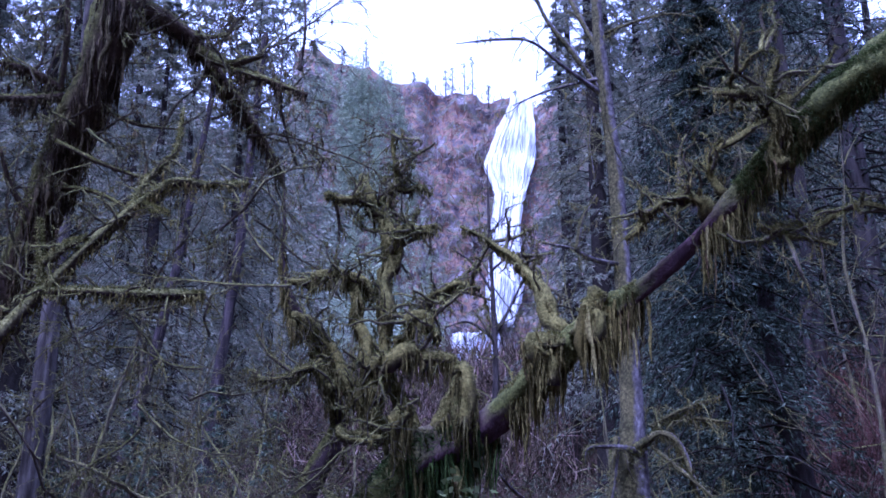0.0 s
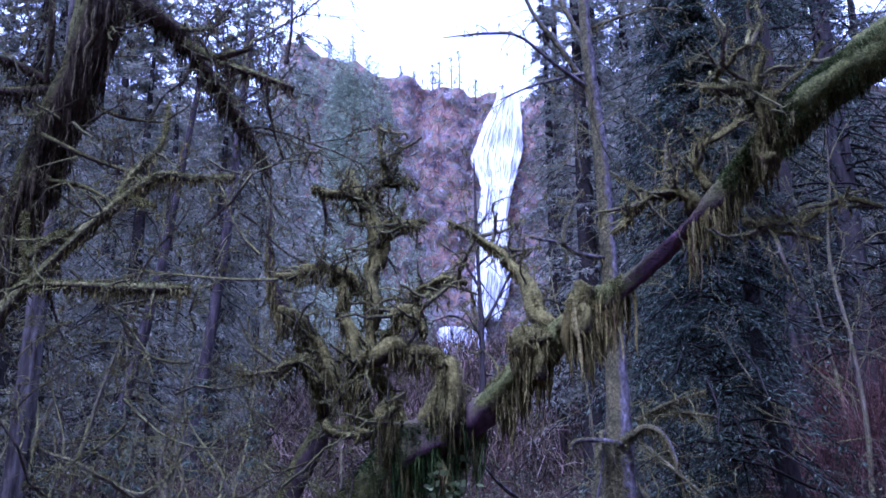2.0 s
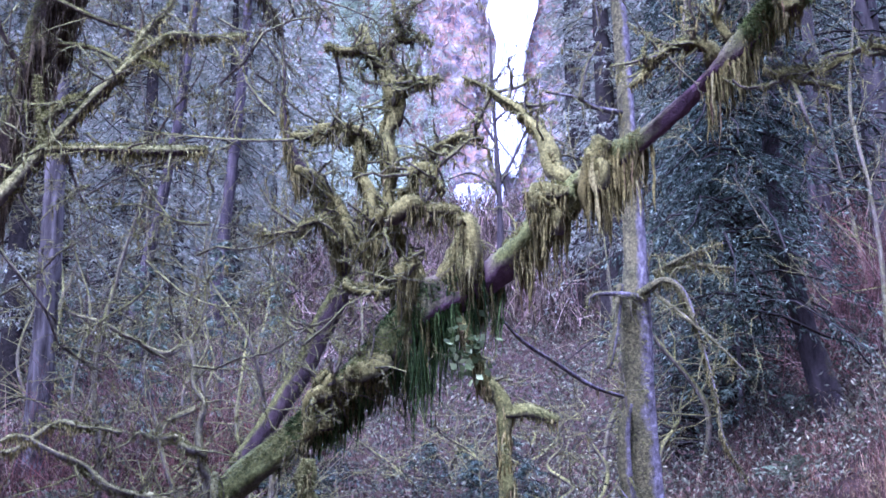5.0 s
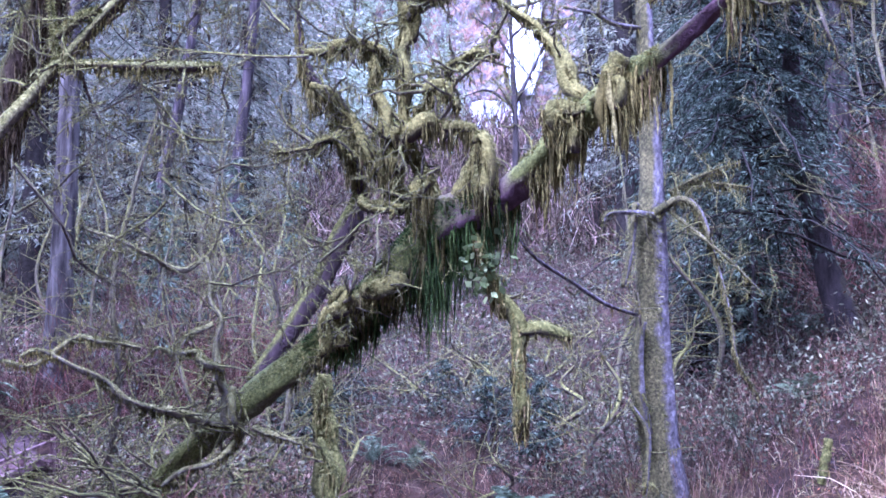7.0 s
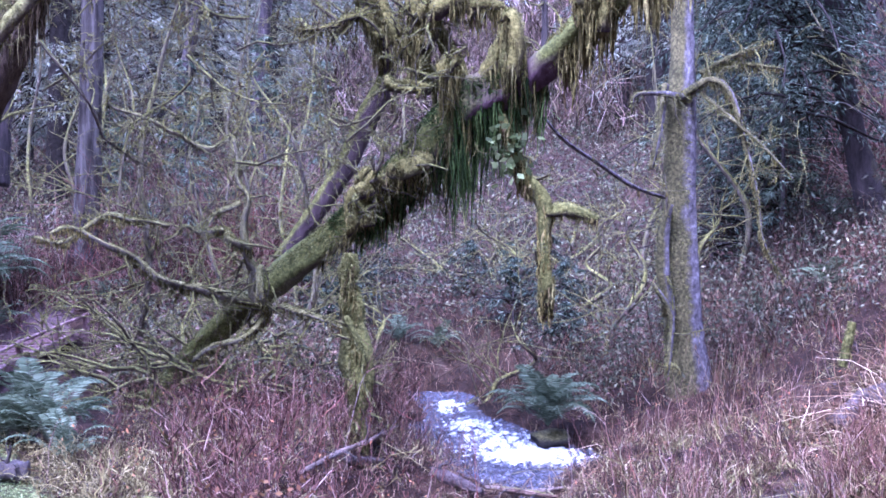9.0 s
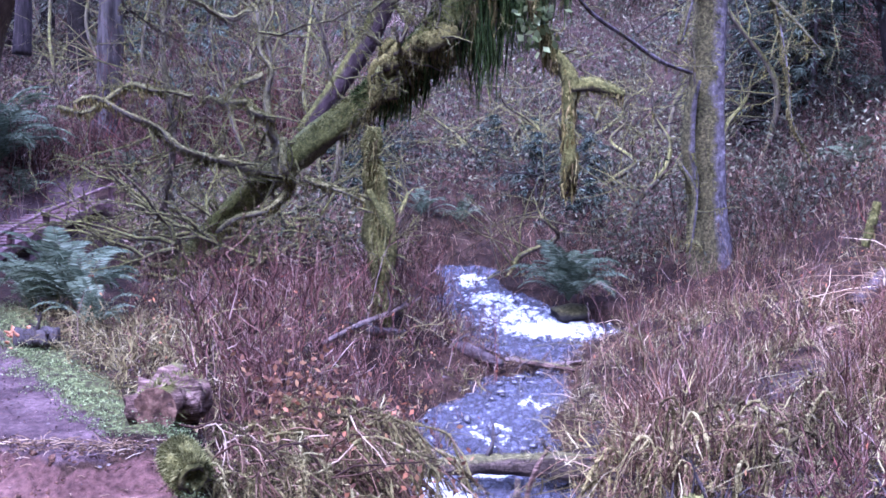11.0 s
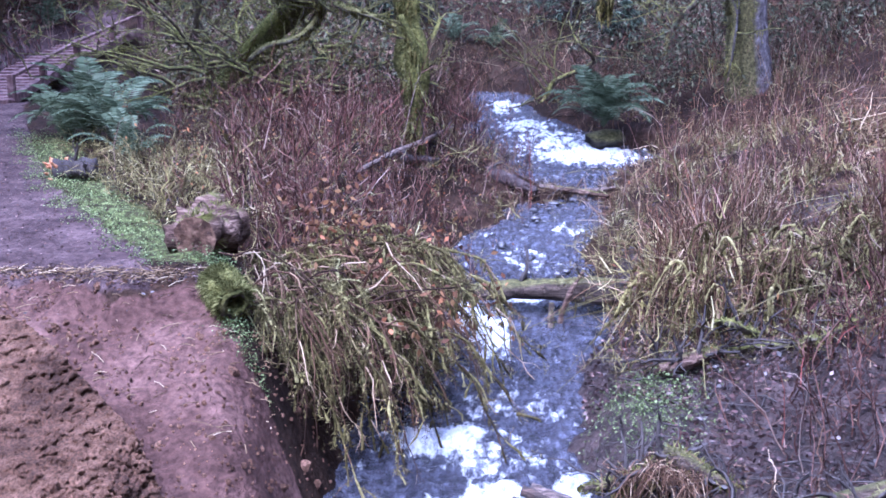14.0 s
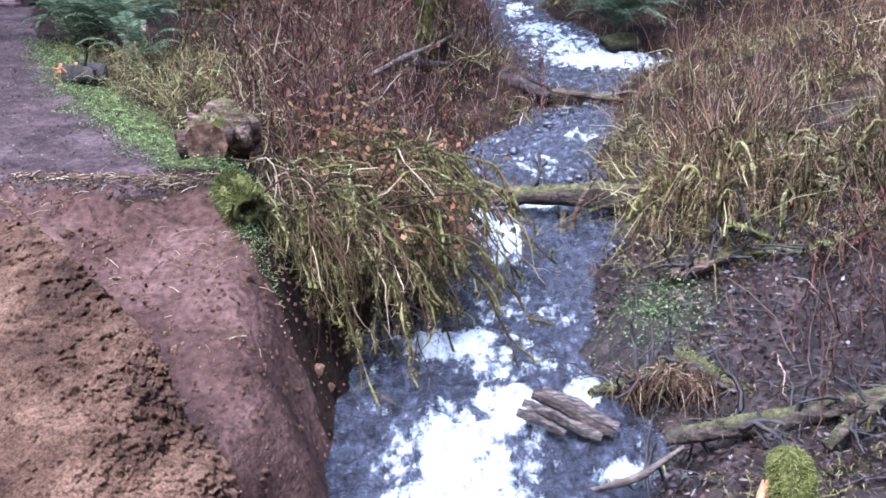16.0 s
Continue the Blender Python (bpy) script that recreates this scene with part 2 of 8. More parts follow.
def ground_material():
    """Dark soil, trail gravel and slid red earth in one sheet, with ragged borders."""
    mat, tree, bsdf = node_material("ground", 0.9, 0.1)
    soil = ramp(tree, noisy(tree, 1.9, 9, None, 0.68), [(0.3, (0.006, 0.004, 0.003)), (0.5, (0.022, 0.013, 0.009)), (0.7, (0.062, 0.037, 0.025))])
    trail = ramp(tree, noisy(tree, 2.4, 9, None, 0.7), [(0.3, (0.032, 0.021, 0.022)), (0.5, (0.068, 0.046, 0.046)), (0.72, (0.13, 0.092, 0.09))])
    slid = ramp(tree, noisy(tree, 2.0, 9, None, 0.7), [(0.3, (0.032, 0.017, 0.014)), (0.5, (0.08, 0.044, 0.036)), (0.72, (0.16, 0.095, 0.08))])
    silt = ramp(tree, noisy(tree, 4.5, 9, None, 0.72), [(0.34, (0.008, 0.0055, 0.005)), (0.5, (0.026, 0.017, 0.015)), (0.66, (0.07, 0.048, 0.043))])
    col = soil
    lawn = ramp(tree, noisy(tree, 14, 8, None, 0.72), [(0.36, (0.02, 0.015, 0.01)), (0.47, (0.045, 0.045, 0.019)), (0.55, (0.085, 0.105, 0.034)), (0.68, (0.2, 0.235, 0.09))])
    for name, other in (("trail", trail), ("lawn", lawn), ("slid", slid), ("mud", silt)):
        at = tree.nodes.new("ShaderNodeAttribute")
        at.attribute_name = name
        add = tree.nodes.new("ShaderNodeMath")
        add.operation = "MULTIPLY_ADD"
        add.inputs[1].default_value = 0.8
        tree.links.new(noisy(tree, 6, 6), add.inputs[0])
        tree.links.new(at.outputs["Fac"], add.inputs[2])
        m = tree.nodes.new("ShaderNodeMapRange")
        m.inputs[1].default_value, m.inputs[2].default_value = 0.82, 0.98
        tree.links.new(add.outputs[0], m.inputs[0])
        col = blend(tree, m.outputs[0], col, other)
    fine = ramp(tree, noisy(tree, 26, 5), [(0.3, (0.5, 0.48, 0.48)), (0.7, (1.45, 1.4, 1.35))])
    tree.links.new(blend(tree, 1.0, col, fine, "MULTIPLY"), bsdf.inputs["Base Color"])
    damp = tree.nodes.new("ShaderNodeAttribute")
    damp.attribute_name = "mud"
    tree.links.new(blend(tree, damp.outputs["Fac"], (0.08, 0.08, 0.08), (0.24, 0.24, 0.24)), bsdf.inputs["Specular IOR Level"])
    wet = ramp(tree, noisy(tree, 3.1, 6), [(0.38, (0.22,) * 3), (0.62, (0.6,) * 3)])
    tree.links.new(blend(tree, damp.outputs["Fac"], (0.9, 0.9, 0.9), wet), bsdf.inputs["Roughness"])
    bump(tree, bsdf, noisy(tree, 22, 7), 1.0, 0.04)
    return mat


def dirt_material(name, stops, relief):
    mat, tree, bsdf = node_material(name, 0.95, 0.2)
    col = ramp(tree, noisy(tree, 2.4, 9, None, 0.7), stops)
    tree.links.new(blend(tree, 1.0, col, ramp(tree, noisy(tree, 75, 5), [(0.34, (0.45,) * 3), (0.66, (1.5,) * 3)]), "MULTIPLY"), bsdf.inputs["Base Color"])
    bump(tree, bsdf, noisy(tree, 48, 8, None, 0.75), 1.0, relief)
    return mat


ground_mat = ground_material()
clod_mat = dirt_material("clod_earth", [(0.32, (0.045, 0.021, 0.013)), (0.48, (0.178, 0.092, 0.056)), (0.66, (0.4, 0.225, 0.14))], 0.07)
cliff_mat = plain("cliff_rock", [(0.32, (0.07, 0.06, 0.062)), (0.42, (0.16, 0.135, 0.135)), (0.48, (0.27, 0.16, 0.11)), (0.53, (0.15, 0.155, 0.1)), (0.6, (0.22, 0.185, 0.185)), (0.7, (0.36, 0.31, 0.31))],
                  0.16, 0.9, 0.1, 1.2, 14, (1, 1, 1.3), 0, 0.9)
rust_scrub = leafy("rust_scrub", [(0.0, (0.2, 0.11, 0.085)), (0.5, (0.33, 0.19, 0.15)), (1.0, (0.45, 0.3, 0.24))], 0.9, 0.1, 0.2)
mauve_scrub = leafy("mauve_scrub", [(0.0, (0.17, 0.135, 0.135)), (0.5, (0.27, 0.225, 0.22)), (0.8, (0.26, 0.27, 0.21)), (1.0, (0.38, 0.33, 0.32))], 0.9, 0.1, 0.2)


def water_material():
    """Creek water: dark, glossy and rippled, breaking into white foam where it churns."""
    mat, tree, bsdf = node_material("stream_water", 0.1, 0.7)
    at = tree.nodes.new("ShaderNodeAttribute")
    at.attribute_name = "churn"
    add = tree.nodes.new("ShaderNodeMath")
    add.operation = "MULTIPLY_ADD"
    add.inputs[1].default_value = 0.95
    tree.links.new(noisy(tree, 6.5, 11, (1.5, 0.75, 1), 0.68), add.inputs[0])
    tree.links.new(at.outputs["Fac"], add.inputs[2])
    # ripple light and dark, and the foam's blue shading, are put into colour
    deep = ramp(tree, noisy(tree, 11, 9, (1.5, 0.8, 1), 0.72), [(0.34, (0.018, 0.018, 0.024)), (0.48, (0.055, 0.054, 0.072)), (0.6, (0.11, 0.11, 0.145)), (0.7, (0.24, 0.25, 0.32))])
    foam = ramp(tree, add.outputs[0], [(0.64, (0.0,) * 3), (0.7, (0.4,) * 3), (0.74, (0.85,) * 3), (0.82, (1.0,) * 3)])
    froth = ramp(tree, noisy(tree, 15, 9, (1.3, 0.8, 1), 0.72), [(0.36, (0.3, 0.33, 0.43)), (0.47, (0.7, 0.73, 0.8)), (0.55, (0.97, 0.97, 0.98))])
    tree.links.new(blend(tree, foam, deep, froth), bsdf.inputs["Base Color"])
    tree.links.new(ramp(tree, add.outputs[0], [(0.64, (0.06,) * 3), (0.85, (0.65,) * 3)]), bsdf.inputs["Roughness"])
    bump(tree, bsdf, noisy(tree, 17, 8, (1.2, 0.8, 1), 0.68), 1.0, 0.12)
    return mat


water_mat = water_material()
fall_mat = plain("falling_water", [(0.34, (0.3, 0.31, 0.36)), (0.48, (0.62, 0.63, 0.68)), (0.62, (0.86, 0.86, 0.88))], 0.35, 0.6, 0.2, 0, 6, (1, 1, 0.12))


# ---- mesh helpers ----
rng = np.random.default_rng(7)


class Geo:
    """Gathers vertices, quads and triangles for one mesh."""

    def __init__(self):
        self.v, self.q, self.t, self.n = [], [], [], 0

    def add(self, v, q=None, t=None):
        v = np.asarray(v, np.float32).reshape(-1, 3)
        if q is not None and len(q):
            self.q.append(np.asarray(q, np.int32).reshape(-1, 4) + self.n)
        if t is not None and len(t):
            self.t.append(np.asarray(t, np.int32).reshape(-1, 3) + self.n)
        self.v.append(v)
        self.n += len(v)
        return self

    def mesh(self, name, smooth=True):
        v = np.concatenate(self.v)
        q = np.concatenate(self.q) if self.q else np.zeros((0, 4), np.int32)
        t = np.concatenate(self.t) if self.t else np.zeros((0, 3), np.int32)
        me = bpy.data.meshes.new(name)
        me.vertices.add(len(v))
        me.vertices.foreach_set("co", v.ravel())
        me.loops.add(4 * len(q) + 3 * len(t))
        me.loops.foreach_set("vertex_index", np.concatenate([q.ravel(), t.ravel()]).astype(np.int32))
        me.polygons.add(len(q) + len(t))
        start = np.concatenate([np.arange(len(q)) * 4, 4 * len(q) + np.arange(len(t)) * 3]).astype(np.int32)
        me.polygons.foreach_set("loop_start", start)
        me.polygons.foreach_set("use_smooth", np.full(len(q) + len(t), smooth))
        me.update(calc_edges=True)
        me.validate()
        return me


def part(name, geo, material, parent=None, label="", smooth=True):
    me = geo.mesh(name, smooth) if isinstance(geo, Geo) else geo
    if not me.materials:
        me.materials.append(material)
    ob = new(name, me)
    ob.parent = parent
    if label:
        ob["label"] = label
    return ob


def thing(name, label, category, at=(0, 0, 0), group="", kind=""):
    ob = new(name)
    ob.empty_display_size = 0.2
    return tagged(ob, label, category, group, kind)


def stuff(name, geo, material, label, category, smooth=True):
    return tagged(part(name, geo, material, None, "", smooth), label, category, "", "stuff")


def unit(v):
    return v / (np.linalg.norm(v, axis=-1, keepdims=True) + 1e-9)


def stems(geo, pts, rad, sides=3):
    """Tubes along many polylines at once: pts (S, K, 3), rad (S, K)."""
    pts, rad = np.asarray(pts, float), np.asarray(rad, float)
    s, k, _ = pts.shape
    along = unit(np.gradient(pts, axis=1))
    ref = np.where(np.abs(along[..., 2:3]) < 0.8, np.array([0, 0, 1.0]), np.array([1.0, 0, 0]))
    a = unit(np.cross(along, ref))
    b = np.cross(along, a)
    ang = np.arange(sides) * 2 * np.pi / sides
    ring = a[:, :, None] * np.cos(ang)[:, None] + b[:, :, None] * np.sin(ang)[:, None]
    v = pts[:, :, None] + ring * rad[:, :, None, None]
    i = np.arange(s * k * sides).reshape(s, k, sides)
    j = np.roll(i, -1, axis=2)
    q = np.stack([i[:, :-1], j[:, :-1], j[:, 1:], i[:, 1:]], -1)
    geo.add(v, q.reshape(-1, 4))


def blades(geo, pts, rad, r):
    """Thin flat strands along many polylines at once, each turned its own way."""
    pts, rad = np.asarray(pts, float), np.asarray(rad, float)
    n, k, _ = pts.shape
    along = unit(pts[:, -1] - pts[:, 0])
    side = unit(np.cross(along, r.normal(0, 1, (n, 3))))
    v = np.stack([pts - side[:, None] * rad[..., None], pts + side[:, None] * rad[..., None]], 2)
    i = np.arange(n * k * 2).reshape(n, k, 2)
    geo.add(v, np.stack([i[:, :-1, 0], i[:, :-1, 1], i[:, 1:, 1], i[:, 1:, 0]], -1).reshape(-1, 4))


def curve(points, n):
    """A smooth line through the points (Catmull-Rom), n samples."""
    p = np.asarray(points, float)
    p = np.vstack([2 * p[0] - p[1], p, 2 * p[-1] - p[-2]])
    u = np.linspace(0, len(p) - 3 - 1e-6, n)
    i = u.astype(int)
    f = (u - i)[:, None]
    a, b, c, d = p[i], p[i + 1], p[i + 2], p[i + 3]
    return 0.5 * (2 * b + (c - a) * f + (2 * a - 5 * b + 4 * c - d) * f**2 + (3 * b - a - 3 * c + d) * f**3)


def rough_trunk(points, radii, n=60, sides=14, lump=0.18, seed=0):
    """A trunk or limb with an uneven, fluted skin and closed ends."""
    r = np.random.default_rng(seed)
    line = curve(points, n)
    rad = np.interp(np.linspace(0, 1, n), np.linspace(0, 1, len(radii)), radii)
    along = unit(np.gradient(line, axis=0))
    ref = np.array([0.3, 1.0, 0.1])
    a = unit(np.cross(along, ref))
    b = np.cross(along, a)
    ang = np.arange(sides) * 2 * np.pi / sides
    k = np.arange(n)[:, None]
    wave = sum(np.sin(m * ang[None] + k * f + p) / (1 + 0.4 * m) for m, f, p in zip((2, 3, 5, 7), r.uniform(-0.25, 0.25, 4), r.uniform(0, 6, 4)))
    wave = wave + 0.8 * np.sin(k * r.uniform(0.3, 0.6) + r.uniform(0, 6)) * 0.5 + r.normal(0, 0.25, (n, sides))
    rr = rad[:, None] * (1 + lump * 0.5 * wave)
    v = line[:, None] + (a[:, None] * np.cos(ang)[:, None] + b[:, None] * np.sin(ang)[:, None]) * rr[..., None]
    i = np.arange(n * sides).reshape(n, sides)
    j = np.roll(i, -1, axis=1)
    geo = Geo()
    geo.add(np.vstack([v.reshape(-1, 3), line[:1], line[-1:]]), np.stack([i[:-1], j[:-1], j[1:], i[1:]], -1).reshape(-1, 4),
            np.vstack([np.stack([j[0], i[0], np.full(sides, n * sides)], -1), np.stack([i[-1], j[-1], np.full(sides, n * sides + 1)], -1)]))
    return geo, line, rad


def hang(geo, line, rad, count, length, r, width=0.012, start=0.0, stop=1.0):
    """Moss that hangs under a limb in matted tufts of uneven length, frayed along their edges."""
    n = len(line)
    total = np.linalg.norm(np.diff(line, axis=0), axis=1).sum() + 1e-6
    tufts = max(2, int(count / 13))
    drapes = max(2, int(tufts / 9))
    middle = r.uniform(start, stop, drapes)
    deep = length * r.uniform(0.2, 1.0, drapes) ** 1.2
    pick = r.integers(0, drapes, tufts)
    off = np.clip(r.normal(0, 1, tufts), -2, 2)
    u = np.clip(middle[pick] + off * r.uniform(0.03, 0.09, drapes)[pick] / total, start, stop)
    i = np.clip(u * (n - 1), 0, n - 1.001)
    k = i.astype(int)
    p = line[k] + (line[np.minimum(k + 1, n - 1)] - line[k]) * (i - k)[:, None]
    side = r.normal(0, 1, (tufts, 3))
    side[:, 2] = -np.abs(side[:, 2]) * 0.6
    p = p + unit(side) * rad[k][:, None] * 0.85
    reach = (deep[pick] * (1 - 0.75 * (np.abs(off) / 2) ** 1.3) + 0.02) * r.uniform(0.4, 1.0, tufts)
    s = np.linspace(0, 1, 7)
    core = p[:, None] + np.stack([0 * reach[:, None] * s, 0 * reach[:, None] * s, -reach[:, None] * s], -1)
    core[:, 1:] += np.cumsum(r.normal(0, 0.035, (tufts, 6, 3)) * (1, 1, 0.3), axis=1) * (0.06 + 0.5 * reach[:, None, None])
    thick = (0.05 * reach + 0.5 * width) * r.uniform(0.6, 1.5, tufts)
    stems(geo, core, thick[:, None] * np.array([0.7, 1.0, 0.95, 0.8, 0.6, 0.35, 0.04]) * r.uniform(0.55, 1.4, (tufts, 7)), 4)
    each = 7
    f = r.uniform(0.0, 0.75, (tufts, each))
    g = np.minimum((f * 6).astype(int), 5)
    rows = np.arange(tufts)[:, None]
    at = core[rows, g] + (core[rows, g + 1] - core[rows, g]) * (f * 6 - g)[..., None] + r.normal(0, 1, (tufts, each, 3)) * (thick[:, None, None] * (0.9, 0.9, 0.5))
    fall = reach[:, None] * r.uniform(0.15, 0.5, (tufts, each)) + 0.01
    strand = at.reshape(-1, 1, 3) + np.array([0, 0, -1.0]) * (fall.reshape(-1, 1) * np.linspace(0, 1, 3))[..., None]
    strand[:, 1:] += np.cumsum(r.normal(0, 0.12, (len(strand), 2, 3)), axis=1) * fall.reshape(-1, 1, 1)
    blades(geo, strand, np.array([0.9, 0.7, 0.12]) * width * r.uniform(0.3, 1.0, (len(strand), 1)), r)


def curtain(geo, line, rad, r, length, start=0.0, stop=1.0, fringe=1.0):
    """Matted sheets of moss under a limb: many narrow strips side by side, scalloped and torn along the bottom."""
    n = len(line)
    total = np.linalg.norm(np.diff(line, axis=0), axis=1).sum() * (stop - start) + 1e-6
    strips = max(3, int(total / 0.022))
    phase = r.uniform(0, 6.28, 4)
    for lay in (-1, 1):
        u = np.sort(r.uniform(start, stop, strips))
        d = (u - start) * total / (stop - start + 1e-9)
        scallop = 0.62 + 0.28 * np.sin(d * 9 + phase[0] + lay) + 0.2 * np.sin(d * 23 + phase[1]) + 0.18 * np.sin(d * 4.1 + phase[2])
        reach = length * np.clip(scallop, 0.06, 1.0) * r.uniform(0.55, 1.05, strips) + 0.015
        i = np.clip(u * (n - 1), 0, n - 1.001)
        k = i.astype(int)
        nxt = np.minimum(k + 1, n - 1)
        p = line[k] + (line[nxt] - line[k]) * (i - k)[:, None]
        along = unit(line[nxt] - line[np.maximum(k - 1, 0)])
        out = r.normal(0, 1, (strips, 3)) - (0, 0, 0.5)
        out = unit(out - (out * along).sum(-1, keepdims=True) * along)
        pull = 0.75 * np.linalg.norm(along[:, :2], axis=1) ** 2
        s = np.linspace(0, 1, 7)
        core = p[:, None] + out[:, None] * ((rad[k] * 0.9)[:, None] * (1 - pull[:, None] * s))[..., None]
        core = core + np.array([0, 0, -1.0]) * ((reach[:, None] + rad[k][:, None] * 0.4) * s)[..., None]
        core[:, 1:] += np.cumsum(r.normal(0, 0.012, (strips, 6, 3)), axis=1) * (0.4 + 1.2 * reach[:, None, None])
        wide = r.uniform(0.009, 0.024, (strips, 1)) * np.array([1, 1.1, 1, 0.85, 0.65, 0.4, 0.05]) * r.uniform(0.7, 1.3, (strips, 7)) * min(1.0, 0.35 + 1.6 * length)
        stems(geo, core, wide, 3)
        m = int(strips * 3 * fringe)
        j = r.integers(0, strips, m)
        g = r.integers(1, 6, m)
        at = core[j, g] + r.normal(0, 0.012, (m, 3))
        fall = reach[j] * r.uniform(0.1, 0.4, m) + 0.012
        strand = at[:, None] + (np.array([0, 0, -1.0]) + r.normal(0, 0.25, (m, 3)))[:, None] * (fall[:, None] * np.linspace(0, 1, 3))[..., None]
        blades(geo, strand, np.array([0.004, 0.003, 0.0006]) * r.uniform(0.6, 1.4, (m, 1)), r)


def fuzz(geo, line, rad, count, length, r, width=0.012):
    """Short cushions of moss all round a limb, thickest on top."""
    n, count = len(line), int(count * 2.2)
    i = r.uniform(0, n - 1.001, count)
    k = i.astype(int)
    p = line[k] + (line[np.minimum(k + 1, n - 1)] - line[k]) * (i - k)[:, None]
    d = r.normal(0, 1, (count, 3))
    d[:, 2] += 1.0
    along = unit(line[np.minimum(k + 1, n - 1)] - line[k])
    d = unit(d - (d * along).sum(-1, keepdims=True) * along)
    p = p + d * rad[k][:, None] * 0.95
    tip = d * length * r.uniform(0.4, 1.2, (count, 1)) + r.normal(0, 0.3 * length, (count, 3))
    tip[:, 2] -= 0.3 * length
    pts = p[:, None] + tip[:, None] * np.linspace(0, 1, 2)[None, :, None]
    blades(geo, pts, np.array([1, 0.3]) * 0.6 * width * r.uniform(0.5, 1.5, (count, 1)), r)


def branching(r, start, way, length, radius, levels, kids, spread=0.7, droop=0.0, curl=0.25, k=6):
    """Lines and radii of a limb with its boughs and twigs, all of k points."""
    lines, rads = [], []
    todo = [(np.array(start, float), unit(np.array(way, float)), length, radius, 0)]
    while todo:
        p, d, l, rad, level = todo.pop()
        pts = [p]
        dd = d
        for _ in range(k - 1):
            dd = unit(dd + r.normal(0, curl, 3) * 0.6 + np.array([0, 0, -droop * 0.3]))
            pts.append(pts[-1] + dd * l / (k - 1))
        pts = np.array(pts)
        lines.append(pts)
        rads.append(rad * np.linspace(1, 0.4, k))
        if level < levels:
            for _ in range(kids[level]):
                f = r.uniform(0.25, 1.0)
                i = min(int(f * (k - 1)), k - 2)
                q = pts[i] + (pts[i + 1] - pts[i]) * (f * (k - 1) - i)
                w = unit(unit(pts[i + 1] - pts[i]) + r.normal(0, spread, 3))
                todo.append((q, w, l * r.uniform(0.3, 0.6), rad * (1 - 0.55 * f) * 0.55, level + 1))
    return np.array(lines), np.array(rads)


def leaves(geo, at, way, length, width, r, flat=0.5):
    """Small pointed leaves: four-cornered, one by one."""
    n = len(at)
    way = unit(way)
    up = unit(r.normal(0, 1, (n, 3)) * (1 - flat) + np.array([0, 0, flat]))
    side = unit(np.cross(way, up))
    l, w = np.broadcast_to(length, n)[:, None], np.broadcast_to(width, n)[:, None]
    v = np.stack([at, at + way * l * 0.45 + side * w * 0.5, at + way * l, at + way * l * 0.45 - side * w * 0.5], 1)
    geo.add(v, np.arange(4 * n).reshape(n, 4))


# ---- lie of the land ----
STREAM_Y = (2.0, 4.7, 5.3, 5.7, 6.6, 7.4, 8.0, 9.3, 10.2, 11.3, 12.2, 13.4, 14.9, 16.6, 17.7, 19.5, 24.0)
STREAM_X = (-0.2, -0.05, 0.0, -0.28, -0.14, 0.0, 0.05, 0.33, 0.32, 0.55, 0.8, 1.0, 1.12, 0.3, 0.3, 0.1, -0.6)
STREAM_W = (1.0, 1.15, 1.5, 1.4, 1.25, 1.05, 0.95, 0.6, 0.85, 0.55, 0.4, 0.95, 1.75, 1.1, 0.4, 0.5, 0.5)
STREAM_Z = (-1.25, -1.105, -1.06, -1.025, -0.95, -0.88, -0.83, -0.73, -0.67, -0.6, -0.555, -0.495, -0.425, -0.345, -0.295, -0.2, 0.1)


def ease(a, b, x):
    t = np.clip((x - a) / (b - a), 0, 1)
    return t * t * (3 - 2 * t)


def path_edge(y):
    """The right-hand border of the trail."""
    return np.interp(y, (-5, 0, 6.0, 6.6, 7.6, 9.2, 11.2, 15.6, 25, 40), (0.8, 0.4, -1.9, -2.1, -2.75, -3.7, -4.7, -6.7, -8.0, -16))


def ripple(x, y):
    return (np.sin(x * 1.7 + y * 0.6) * np.sin(y * 1.3 - x * 0.5) + 0.5 * np.sin(3.1 * x + 1) * np.sin(2.7 * y + 2) + 0.3 * np.sin(7.3 * x + y) * np.sin(6.1 * y - x))


